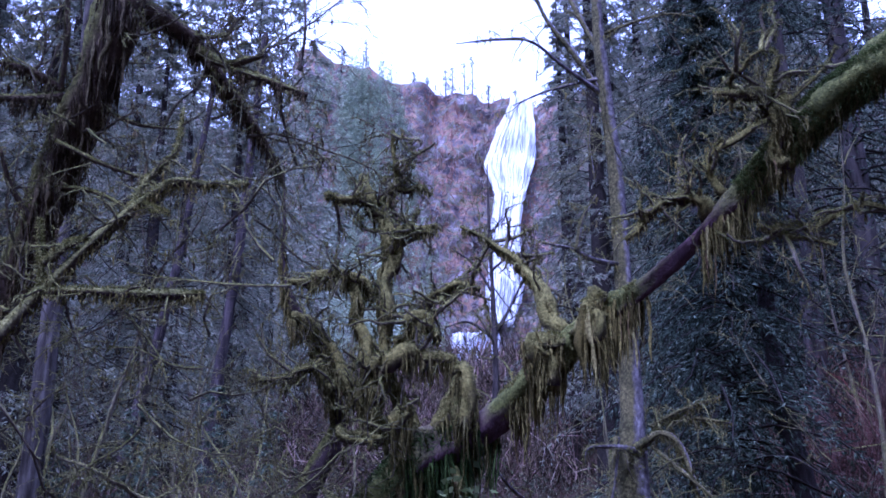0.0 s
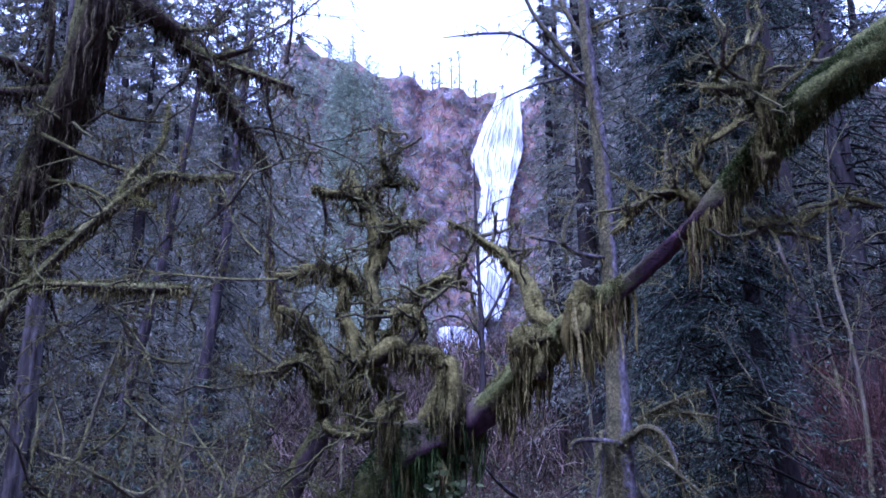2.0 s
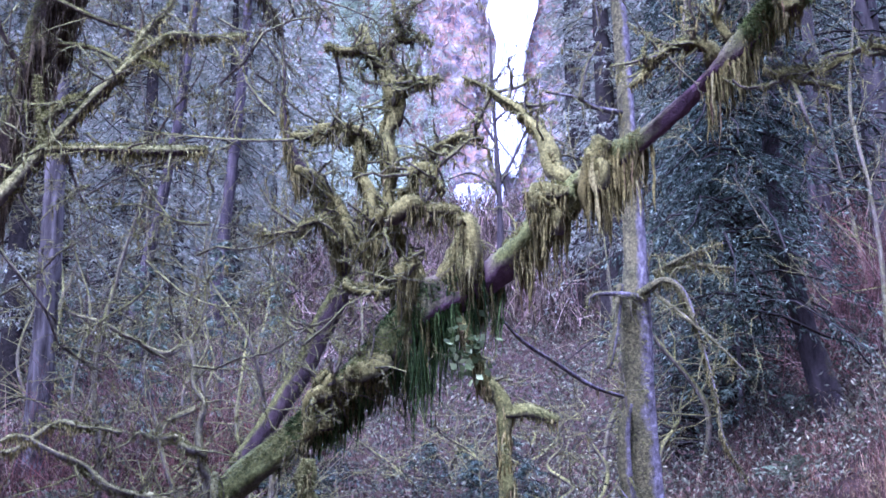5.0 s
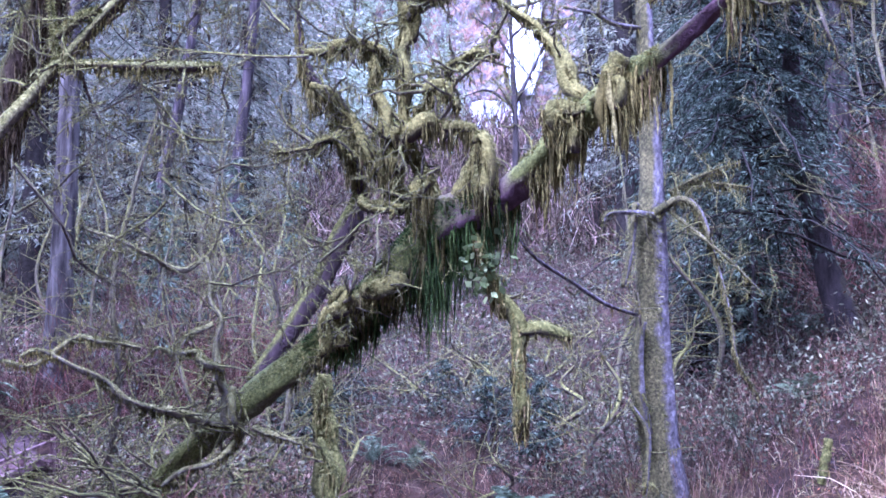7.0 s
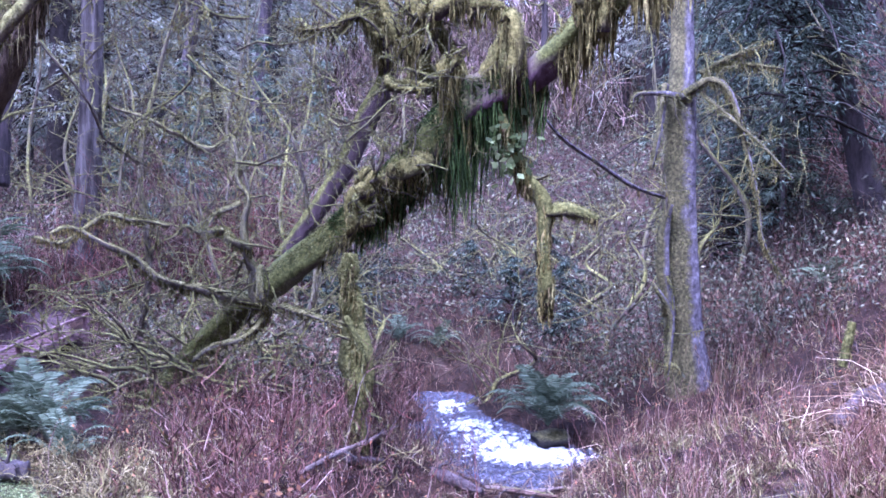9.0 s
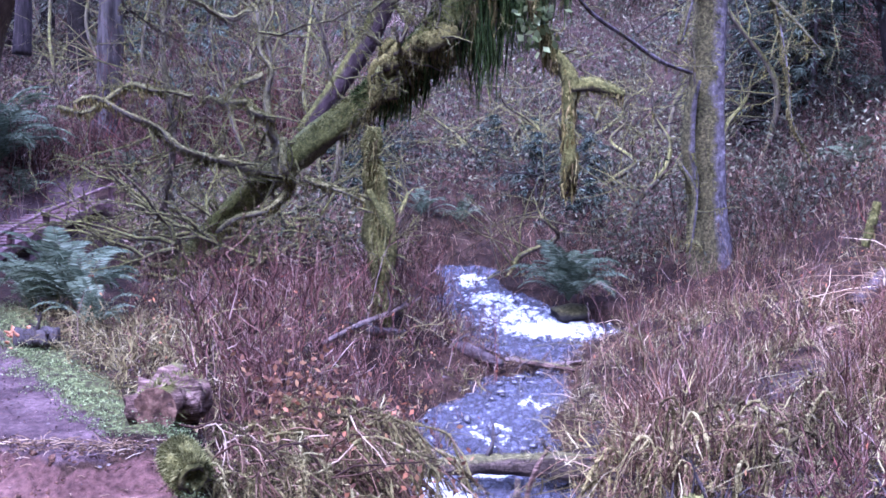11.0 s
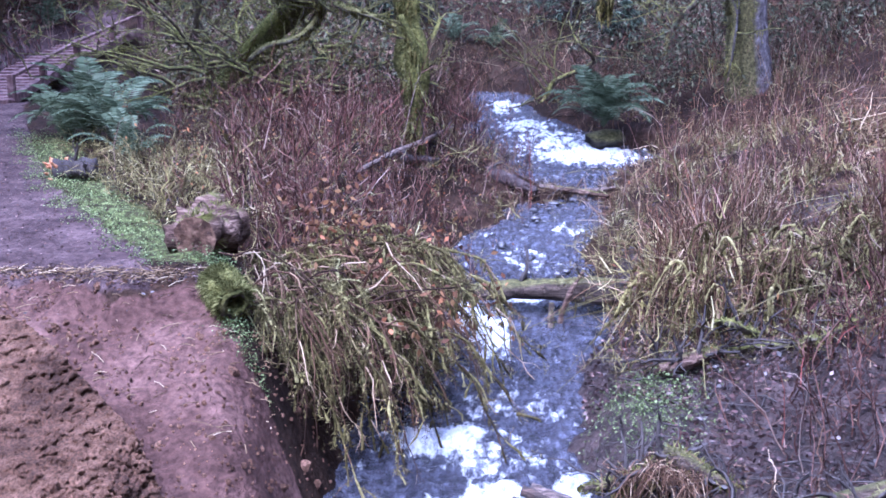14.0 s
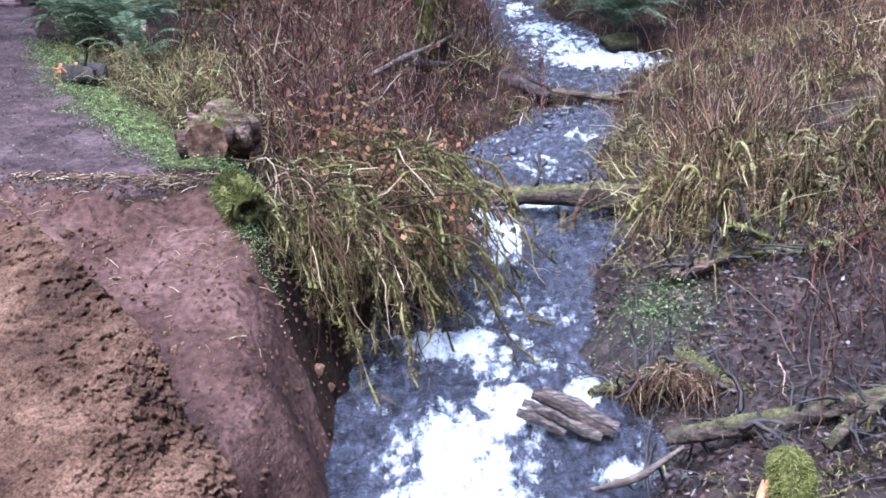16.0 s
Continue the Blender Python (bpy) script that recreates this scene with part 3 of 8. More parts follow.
def height(x, y):
    x, y = np.asarray(x, float), np.asarray(y, float)
    xs, ws, zw = (np.interp(y, STREAM_Y, c) for c in (STREAM_X, STREAM_W, STREAM_Z))
    floor = np.interp(y, (-60, 9, 13, 16, 20, 26, 60, 330), (0, -0.05, 0.1, 0.45, 0.85, 1.7, 10, 84))
    pe = path_edge(y)
    trail = np.interp(y, (-60, 12, 16, 25, 40), (0, 0, 0.05, 1.05, 3))
    left = xs - ws / 2 - x + 0.09 * np.sin(2.3 * y + 1) + 0.06 * np.sin(5.7 * y)
    right = x - xs - ws / 2 + 0.12 * np.sin(2.1 * y) + 0.07 * np.sin(4.9 * y + 2)
    # left bank: up to the trail
    bank = zw - 0.2 + (trail + 0.05 - zw + 0.2) * ease(-0.1, np.clip(xs - ws / 2 - pe, 0.7, 2.2) * 0.75, left)
    # right bank: a low mud shelf and then the floor
    shelf = zw - 0.2 + 0.42 * ease(-0.1, 0.6, right) + (np.maximum(floor, zw + 0.3) - zw - 0.22) * ease(0.9, 2.8, right)
    shelf = shelf + 0.24 * ease(7.3, 7.5, y + 0.12 * np.sin(4 * x) + 0.06 * np.sin(11 * x)) * ease(0.35, 0.6, right) * ease(10, 8.6, y)
    z = np.where(x < xs, bank, shelf)
    z = np.where(y > 18.5, np.maximum(z, floor - 1.4 * (1 - ease(19, 25, y))), z)
    # the gully under the trail bridge
    z = z - 0.34 * ease(-9.3, -8.8, x) * ease(-6.6, -7.0, x) * ease(15.9, 16.6, y) * ease(23.4, 22.7, y)
    # a dam of roots and old grass above the log
    z = z + 0.3 * np.exp(-((y - 12.4) / 0.4) ** 2 - ((x - 0.3) / 0.7) ** 2)
    # the trail has slid away before the camera
    lip = y + 0.1 * np.sin(2.9 * x + 1) + 0.05 * np.sin(8.3 * x) + 0.03 * np.sin(19 * x + 2)
    slid = ease(6.02, 5.9, lip) * ease(-3.4, -2.6, x) * (x < xs)
    z = z - slid * (0.10 + 0.33 * np.clip(6.0 - y, 0, 2.2))
    # sides of the valley
    mid = 0.1 * y
    hw = 4.2 + 0.02 * y
    flat = 1 - 0.65 * ease(140, 340, y)
    lift_r = flat * np.maximum(x - mid * ease(20, 80, y) - hw + 0.6, 0)
    lift_l = flat * np.maximum(np.minimum(pe - 1.6, mid * ease(20, 80, y) - hw - 1.0) - x, 0)
    # slopes and rise behind the camera are unseen, added to cut skylight
    z = z + 0.62 * (np.sqrt(lift_r**2 + 0.25) - 0.5) * np.maximum(ease(2, 16, y + lift_r * 0.6), ease(-4, -14, y)) + 0.6 * (np.sqrt(lift_l**2 + 0.25) - 0.5) * np.maximum(ease(-2, 12, y + lift_l), ease(-4, -14, y))
    z = z + 0.45 * np.maximum(-y - 9, 0) + 1.1 * ease(0, 1.3, lift_l) * ease(10, 13, y) * ease(30, 24, y)
    # the head of the valley
    z = z + 104 * ease(356, 392, y + 5 * np.sin(x * 0.11))
    # the camera's own stand
    z = np.where(y < 2.6, z + (0.02 - z) * ease(2.5, 1.9, y) * ease(-8, -6, -np.abs(x)), z)
    on_trail = (x < pe + 0.1) & (x > pe - 1.8)
    wet = np.abs(x - xs) < ws / 2 + 0.1
    rough = np.where(on_trail | wet, 0.015, 0.06) * np.clip(y / 12, 0.4, 8)
    return z + rough * ripple(x, y)


def spaced(near_lo, near_hi, step, lo, hi, grow=1.13, far=9.0, reach=420):
    mid = list(np.arange(near_lo, near_hi, step))
    for sign, end in ((1, hi), (-1, lo)):
        s, p = step, mid[-1] if sign > 0 else mid[0]
        while (end - p) * sign > 0:
            s = s * grow if s < far or abs(p) > reach else s
            p += sign * s
            mid.append(p) if sign > 0 else mid.insert(0, p)
    return np.array(mid)


gx, gy = spaced(-7, 7, 0.11, -700, 700, reach=110), spaced(3.4, 20, 0.11, -300, 900, reach=400)
mx, my = np.meshgrid(gx, gy)
mz = height(mx, my)
fine = rng.normal(0, 1, mx.shape) * 0.012
grid = np.arange(mx.size).reshape(mx.shape)
ground_geo = Geo().add(np.stack([mx, my, mz + fine], -1), np.stack([grid[:-1, :-1], grid[:-1, 1:], grid[1:, 1:], grid[1:, :-1]], -1).reshape(-1, 4))
ground = tagged(part("ground", ground_geo, ground_mat), "dark wet forest floor of soil and mud in a steep valley", "ground", "", "structure")
# the trail, the slid slope and the soil are one sheet with three earths
pe_m = path_edge(my)
trail_mask = ease(0.06, -0.12, mx - pe_m) * ease(-1.95, -1.7, mx - pe_m) * ease(5.8, 6.0, my) * ease(28, 26, my)
edge_l = np.interp(my, STREAM_Y, STREAM_X) - np.interp(my, STREAM_Y, STREAM_W) / 2
lip_m = my + 0.1 * np.sin(2.9 * mx + 1) + 0.05 * np.sin(8.3 * mx) + 0.03 * np.sin(19 * mx + 2)
near_y = my + 0.25 * np.sin(2.3 * mx) + 0.12 * np.sin(6.1 * mx + 1)
# slid earth ends short of the undercut; dark soil paints its shade
slid_mask = ease(6.08, 5.92, lip_m) * ease(0.0, -0.2, mx - edge_l + 0.35 * ease(5.2, 5.7, my)) * ease(1.3, 2.2, near_y)
mud_mask = ease(9.5, 8.5, my) * ease(-0.3, 0.1, mx - np.interp(my, STREAM_Y, STREAM_X)) * ease(3.6, 2.8, mx) * ease(1.3, 2.2, near_y)
trail_mask = np.maximum(trail_mask, ease(2.3, 1.5, near_y) * ease(2.0, 1.4, np.abs(mx + 0.35 * my) + 0.2 * np.sin(1.9 * my) + 0.1 * np.sin(5.3 * my)) * ease(-30, -26, my))
lawn_mask = 0.62 * ease(-0.25, 0.0, mx - pe_m) * ease(0.75, 0.3, mx - pe_m) * ease(6.2, 6.5, my) * ease(13, 11.5, my)
for name, mask in (("trail", trail_mask), ("lawn", lawn_mask), ("slid", slid_mask), ("mud", mud_mask)):
    ground.data.attributes.new(name, "FLOAT", "POINT").data.foreach_set("value", mask.ravel().astype(np.float32))

# ---- far headwall and waterfall ----
u, v = np.meshgrid(np.linspace(-40, 98, 140), np.linspace(78, 199, 110))
lean = 371 - (199 - v) * 0.22
rock = np.array([[noise.fractal(Vector((a * 0.09, b * 0.06, 3)), 0.75, 2.1, 7) for a, b in zip(ra, rb)] for ra, rb in zip(u, v)])
RIM_X, RIM_Z = (-40, -31, -23, -12, -2, 8, 19, 30, 40, 43, 48, 52, 62, 98), (219, 216.7, 212.8, 210, 204.5, 203.5, 201.2, 199, 197.6, 195.5, 195.5, 198, 202, 214)
top = np.interp(u, RIM_X, RIM_Z)
cl = np.stack([u, lean - 5.0 * rock - 2.2 * np.sin(u * 0.35 + 1.5 * np.sin(v * 0.05)) * np.abs(np.sin(u * 0.13)), 78 + (v - 78) * (top - 78) / 121], -1)
ids = np.arange(u.size).reshape(u.shape)
cliff = tagged(part("cliff", Geo().add(cl, np.stack([ids[:-1, :-1], ids[:-1, 1:], ids[1:, 1:], ids[1:, :-1]], -1).reshape(-1, 4)), cliff_mat),
               "rust and purple mossy rock headwall behind the waterfall", "cliff", "", "structure")

# leafless scrub that covers the ledges of the headwall
scrub_r = np.random.default_rng(17)
for name, count, mat, label in (("rust_scrub", 5200, rust_scrub, "rust-red leafless scrub on the ledges of the headwall"), ("mauve_scrub", 7600, mauve_scrub, "grey-mauve leafless scrub on the headwall")):
    sx_, sz_ = scrub_r.uniform(-34, 80, count), scrub_r.uniform(84, 203, count)
    band = np.sin(sx_ * 0.16 + sz_ * 0.11) * np.sin(sz_ * 0.09 - sx_ * 0.05 + 1) + 0.9 * np.exp(-((sz_ - 178 + 0.25 * (sx_ - 15)) / 7) ** 2) + 0.8 * np.exp(-((sx_ - 55) / 6) ** 2) - 0.1
    keep = (band > 0.25 if name == "rust_scrub" else band < 0.45) & (sz_ < np.interp(sx_, RIM_X, RIM_Z) + 1)
    keep &= np.abs(sx_ - np.interp(sz_, (86, 100, 101.5, 131, 153, 166, 194), (24.6, 25.6, 34, 36, 38.6, 38.8, 44.5))) > np.interp(sz_, (86, 100, 101.5, 131, 153, 166, 194), (8, 9, 4, 6, 3.5, 10, 4.5))
    sx_, sz_ = sx_[keep], sz_[keep]
    sl = scrub_r.uniform(1.2, 4.2, len(sx_))
    d = unit(scrub_r.normal(0, 0.5, (len(sx_), 3)) + (0, -0.4, 0.7))
    pts = np.stack([sx_, 371 - (199 - sz_) * 0.22 - 3.5 + scrub_r.normal(0, 1.2, len(sx_)), sz_ - 1], -1)[:, None] + d[:, None] * (sl[:, None] * np.linspace(0, 1, 3))[..., None]
    pts[:, 1:] += scrub_r.normal(0, 0.5, (len(sx_), 2, 3))
    geo = Geo()
    blades(geo, pts, scrub_r.uniform(0.08, 0.3, (len(sx_), 1)) * np.array([1, 0.9, 0.3]), scrub_r)
    stuff(name, geo, mat, label, "scrub")

waterfall = thing("waterfall", "tall white waterfall dropping in tiers down a rock headwall", "waterfall")
FALL_Z = (87.1, 91.9, 100.8, 101.5, 105.0, 111.7, 119.8, 131.0, 138.4, 147.3, 153.3, 159.4, 165.7, 170.6, 178.8, 187.0, 193.8)
FALL_X = (24.6, 24.6, 25.6, 34.1, 34.3, 34.3, 35.6, 36.1, 36.4, 37.4, 38.6, 38.8, 38.6, 39.9, 41.4, 43.0, 44.5)
FALL_W = (10.6, 14.6, 15.4, 6.4, 6.6, 10.9, 12.9, 10.4, 9.4, 10.0, 9.5, 12.6, 17.0, 17.0, 14.0, 11.0, 7.1)
for name, z0, z1 in (("upper_fall", 155, 196), ("middle_fall", 105.5, 156), ("lower_fall", 88, 100.5)):
    n = {"upper_fall": 420, "middle_fall": 190, "lower_fall": 100}[name]
    off = rng.uniform(-0.5, 0.5, (n, 1))
    off = np.sign(off) * np.abs(off * 2) ** 0.8 / 2
    span = rng.uniform(0.3, 1.0, (n, 1)) * (z1 - z0)
    base = z0 + rng.uniform(-0.35, 1.1, (n, 1)) * (z1 - z0) - 0.2 * span
    zz = np.clip(base + span * np.linspace(0, 1, 10), z0 - rng.uniform(0, 2.5, (n, 1)), z1) + np.linspace(0, 0.02, 10)
    xx = np.interp(zz, FALL_Z, FALL_X) + off * np.interp(zz, FALL_Z, FALL_W) + rng.normal(0, 0.2, zz.shape)
    yy = 371 - (199 - zz) * 0.22 - 4.2 + rng.normal(0, 0.5, (n, 1)) - 1.2 * np.abs(np.sin(zz * 0.2))
    geo = Geo()
    stems(geo, np.stack([xx, yy, zz], -1), rng.uniform(0.12, 0.5, (n, 1)) * np.array([0.6, 1, 1, 1, 1, 1, 1, 1, 1, 0.8]), 4)
    part(name, geo, fall_mat, waterfall)["kind"] = "stuff"

# ---- stream ----
sy = np.concatenate([np.linspace(2.3, 10, 460), np.linspace(10.03, 20.5, 330)])
sw = np.linspace(-0.5, 0.5, 48)
xx = np.interp(sy, STREAM_Y, STREAM_X)[:, None] + sw * (np.interp(sy, STREAM_Y, STREAM_W) + 0.7)[:, None]
yy = np.repeat(sy[:, None], 48, 1)
churn = np.full_like(yy, 0.07)
for y0, x0, sy0, sx0, amp in ((4.75, -0.2, 0.6, 0.42, 0.4), (5.2, -0.25, 0.55, 0.4, 0.38), (5.65, 0.02, 0.28, 0.22, 0.42), (6.45, -0.35, 0.2, 0.38, 0.42), (6.2, 0.1, 0.35, 0.35, 0.2), (8.4, -0.22, 0.5, 0.18, 0.42), (8.8, 0.2, 0.2, 0.26, 0.36), (9.9, 0.3, 0.6, 0.3, 0.2), (10.9, 0.7, 0.5, 0.3, 0.2),
                              (14.8, 1.2, 0.8, 0.8, 0.4), (15.6, 0.7, 1.4, 0.8, 0.28), (16.9, 0.4, 1.0, 0.5, 0.32), (18.8, 0.1, 0.9, 0.3, 0.36), (5.9, 0.45, 0.25, 0.12, 0.35), (6.9, 0.1, 0.4, 0.5, 0.2), (8.1, -0.05, 0.5, 0.2, 0.4), (5.15, 0.62, 0.12, 0.16, 0.4), (6.3, -0.1, 0.5, 0.3, 0.26)):
    churn = np.maximum(churn, amp * np.exp(-((yy - y0) / sy0) ** 2 - ((xx - x0) / sx0) ** 2))
drop = 0.05 * ease(5.6, 5.2, yy) + 0.06 * ease(7.9, 7.7, yy) + 0.06 * ease(15.6, 15.2, yy)
wave = np.array([[noise.fractal(Vector((a * 6, b * 4.2, 0)), 0.7, 2.1, 6) for a, b in zip(ra, rb)] for ra, rb in zip(xx, yy)])
froth = np.array([[abs(noise.noise(Vector((a * 9, b * 6, 2)))) + 0.5 * abs(noise.noise(Vector((a * 21, b * 14, 5)))) for a, b in zip(ra, rb)] for ra, rb in zip(xx, yy)])
zz = np.interp(yy, STREAM_Y, STREAM_Z) - drop + 0.03 + (0.034 + 0.07 * churn) * wave + 0.2 * np.clip(churn - 0.1, 0, 1) * froth
ids = np.arange(xx.size).reshape(xx.shape)
water = tagged(part("water", Geo().add(np.stack([xx, yy, zz], -1), np.stack([ids[:-1, :-1], ids[:-1, 1:], ids[1:, 1:], ids[1:, :-1]], -1).reshape(-1, 4)), water_mat),
               "clear shallow creek breaking white in small rapids", "stream", "", "structure")
water.data.attributes.new("churn", "FLOAT", "POINT").data.foreach_set("value", churn.ravel().astype(np.float32))

# ---- trees beside the creek ----
class Tree:
    """A tree thing whose limbs are parts; its moss and twigs gather in one part each."""

    def __init__(self, name, label, bark, seed, category="tree", group=""):
        self.root = thing(name, label, category, group=group)
        self.bark, self.r, self.seed = bark, np.random.default_rng(seed), seed
        self.hung, self.cushion, self.twig, self.fur, self.trunk = Geo(), Geo(), Geo(), True, None
        self.beard = moss_hang

    def limb(self, points, radii, name="limb", moss=0, length=0.5, cushion=0, twigs=0, twig_length=0.6, lump=0.3, n=None, sides=9, spread=(0.0, 1.0), width=0.010, label="", way=None, cover=None):
        self.seed += 1
        total = np.linalg.norm(np.diff(np.array(points, float), axis=0), axis=1).sum()
        n = n or int(np.clip(total * 12, 12, 150))
        geo, line, rad = rough_trunk(points, radii, n, sides, lump, self.seed)
        ob = part(name, geo, self.bark, self.root, label)
        self.trunk = ob if self.trunk is None else self.trunk
        if cover:
            grown = np.append(np.repeat(np.interp(np.linspace(0, 1, n), np.linspace(0, 1, len(cover)), cover), sides), (cover[0], cover[-1]))
            ob.data.attributes.new("cover", "FLOAT", "POINT").data.foreach_set("value", grown.astype(np.float32))
        if moss:
            hang(self.hung, line, rad, moss * (0.5 if moss > 100 else 1), length, self.r, width, *spread)
        if moss > 100:
            curtain(self.hung, line, rad, self.r, length * (0.8 if moss > 300 else 0.55), *spread)
        if cushion:
            fuzz(self.cushion, line, rad, int(cushion * 0.5), 0.032, self.r, 0.0065)
        for _ in range(twigs):
            i = int(self.r.uniform(0.15, 1) * (n - 2))
            d = self.r.normal(0, 1, 3) * (1, 0.6, 1) + np.array([0, 0, 0.25]) + (0 if way is None else np.array(way))
            ls, rs = branching(self.r, line[i], d, twig_length * self.r.uniform(0.5, 1.3), max(0.011, min(rad[i] * 0.4, 0.026)), 2, (3, 2), 0.8, 0.15, 0.4, 5 if self.bark is not twig_bark else 4)
            stems(self.twig, ls, rs, 3)
            for k in range(0 if not self.fur else min(3, len(ls)) if self.bark is not twig_bark else 1):
                fuzz(self.cushion, ls[k], rs[k], 7, 0.022, self.r, 0.006)
                if self.r.random() < 0.5:
                    hang(self.hung, ls[k], rs[k], 6, 0.16, self.r, 0.005)
        return line, rad

    def done(self):
        for name, geo, mat, label in (("hanging_moss", self.hung, self.beard, "long olive and brown strands of hanging moss"),
                                      ("moss_cushion", self.cushion, moss_green, "yellow-green moss cushions"), ("twig_tangle", self.twig, twig_bark if self.fur else dark_bark, "tangle of crooked mossy twigs")):
            if geo.n:
                part(name, geo, mat, self.root, label)["kind"] = "stuff"
        return self.root


maple = Tree("leaning_maple", "old leaning maple draped in thick hanging moss above the creek", trunk_bark, 30)
mline, mrad = maple.limb(
    [(-3.96, 15.20, 0.18), (-3.09, 15.20, 1.13), (-2.15, 15.00, 1.89), (-1.23, 14.80, 2.59), (-0.33, 14.60, 3.36), (0.33, 14.30, 4.05), (1.10, 13.90, 4.37), (1.60, 13.50, 4.77), (2.39, 13.00, 5.50), (2.95, 12.60, 5.83), (3.49, 12.20, 6.26), (4.06, 11.70, 6.76), (4.50, 11.30, 7.23), (4.91, 10.90, 7.56), (5.42, 10.50, 7.84), (6.34, 10.00, 8.44)],
    (0.13, 0.15, 0.17, 0.205, 0.29, 0.3, 0.19, 0.2, 0.15, 0.12, 0.1, 0.17, 0.21, 0.22, 0.23, 0.24), "trunk", 0, lump=0.42, n=150, sides=18, cover=(0.8, 0.8, 0.75, 0.8, 0.7, 0.4, 0.05, 0.9, 0.85, 0.4, 0.05, 0.55, 1, 1, 1, 1))
for lo, hi, count, length in ((0.16, 0.22, 400, 0.22), (0.22, 0.29, 900, 0.45), (0.29, 0.41, 700, 0.8), (0.445, 0.50, 2000, 0.85), (0.525, 0.592, 2200, 1.15), (0.672, 0.72, 1500, 0.8), (0.72, 0.79, 1300, 0.45), (0.79, 1.0, 1500, 0.28)):
    hang(maple.hung, mline, mrad * 1.1, int(count * 0.5), length, maple.r, 0.007, lo, hi)
    curtain(maple.hung, mline, mrad * 1.05, maple.r, length * 0.9, lo, hi)
for lo, hi, count in ((0, 45, 6500), (66, 90, 2200), (104, 150, 2500)):
    fuzz(maple.cushion, mline[lo:hi], mrad[lo:hi], count, 0.04, maple.r, 0.008)
for k in range(46):
    # thin mossy sprouts on the butt
    i = int(maple.r.uniform(2, 46))
    ls, rs = branching(maple.r, mline[i], maple.r.normal(0, 1, 3) * (1, 0.7, 0.7) + (0.2, -0.3, -0.1), maple.r.uniform(0.35, 1.1), 0.016, 1, (4,), 0.8, 0.4, 0.5, 7)
    stems(maple.twig, ls, np.maximum(rs, 0.004), 4)
    for l, w in zip(ls, rs):
        fuzz(maple.cushion, l, w, 14, 0.024, maple.r, 0.008)
        hang(maple.hung, l, w, 4, 0.14, maple.r, 0.005)
vivid = Geo()
for lo, hi, count in ((28, 60, 9000),):
    fuzz(vivid, mline[lo:hi], mrad[lo:hi] * 1.03, count, 0.05, maple.r, 0.008)
hang(vivid, mline, mrad * 1.05, 1200, 0.6, maple.r, 0.007, 0.21, 0.4)
curtain(vivid, mline, mrad, maple.r, 0.6, 0.2, 0.3)
curtain(vivid, mline, mrad, maple.r, 1.3, 0.3, 0.39)
curtain(vivid, mline, mrad * 1.1, maple.r, 1.0, 0.28, 0.41)
part("green_moss", vivid, leafy("vivid_moss", [(0.0, (0.012, 0.022, 0.006)), (0.5, (0.044, 0.074, 0.018)), (1.0, (0.12, 0.17, 0.045))], 0.95, 0.1, 0.2, 26), maple.root, "vivid green fuzzy moss")["kind"] = "stuff"
upper = Geo()
fuzz(upper, mline[108:], mrad[108:] * 1.03, 14000, 0.045, maple.r, 0.008)
curtain(upper, mline, mrad, maple.r, 0.24, 0.72, 1.0)
part("bright_moss", upper, leafy("bright_moss", [(0.0, (0.03, 0.045, 0.012)), (0.5, (0.09, 0.125, 0.03)), (1.0, (0.2, 0.24, 0.075))], 0.95, 0.1, 0.2, 26), maple.root, "thick bright green moss on the upper trunk")["kind"] = "stuff"
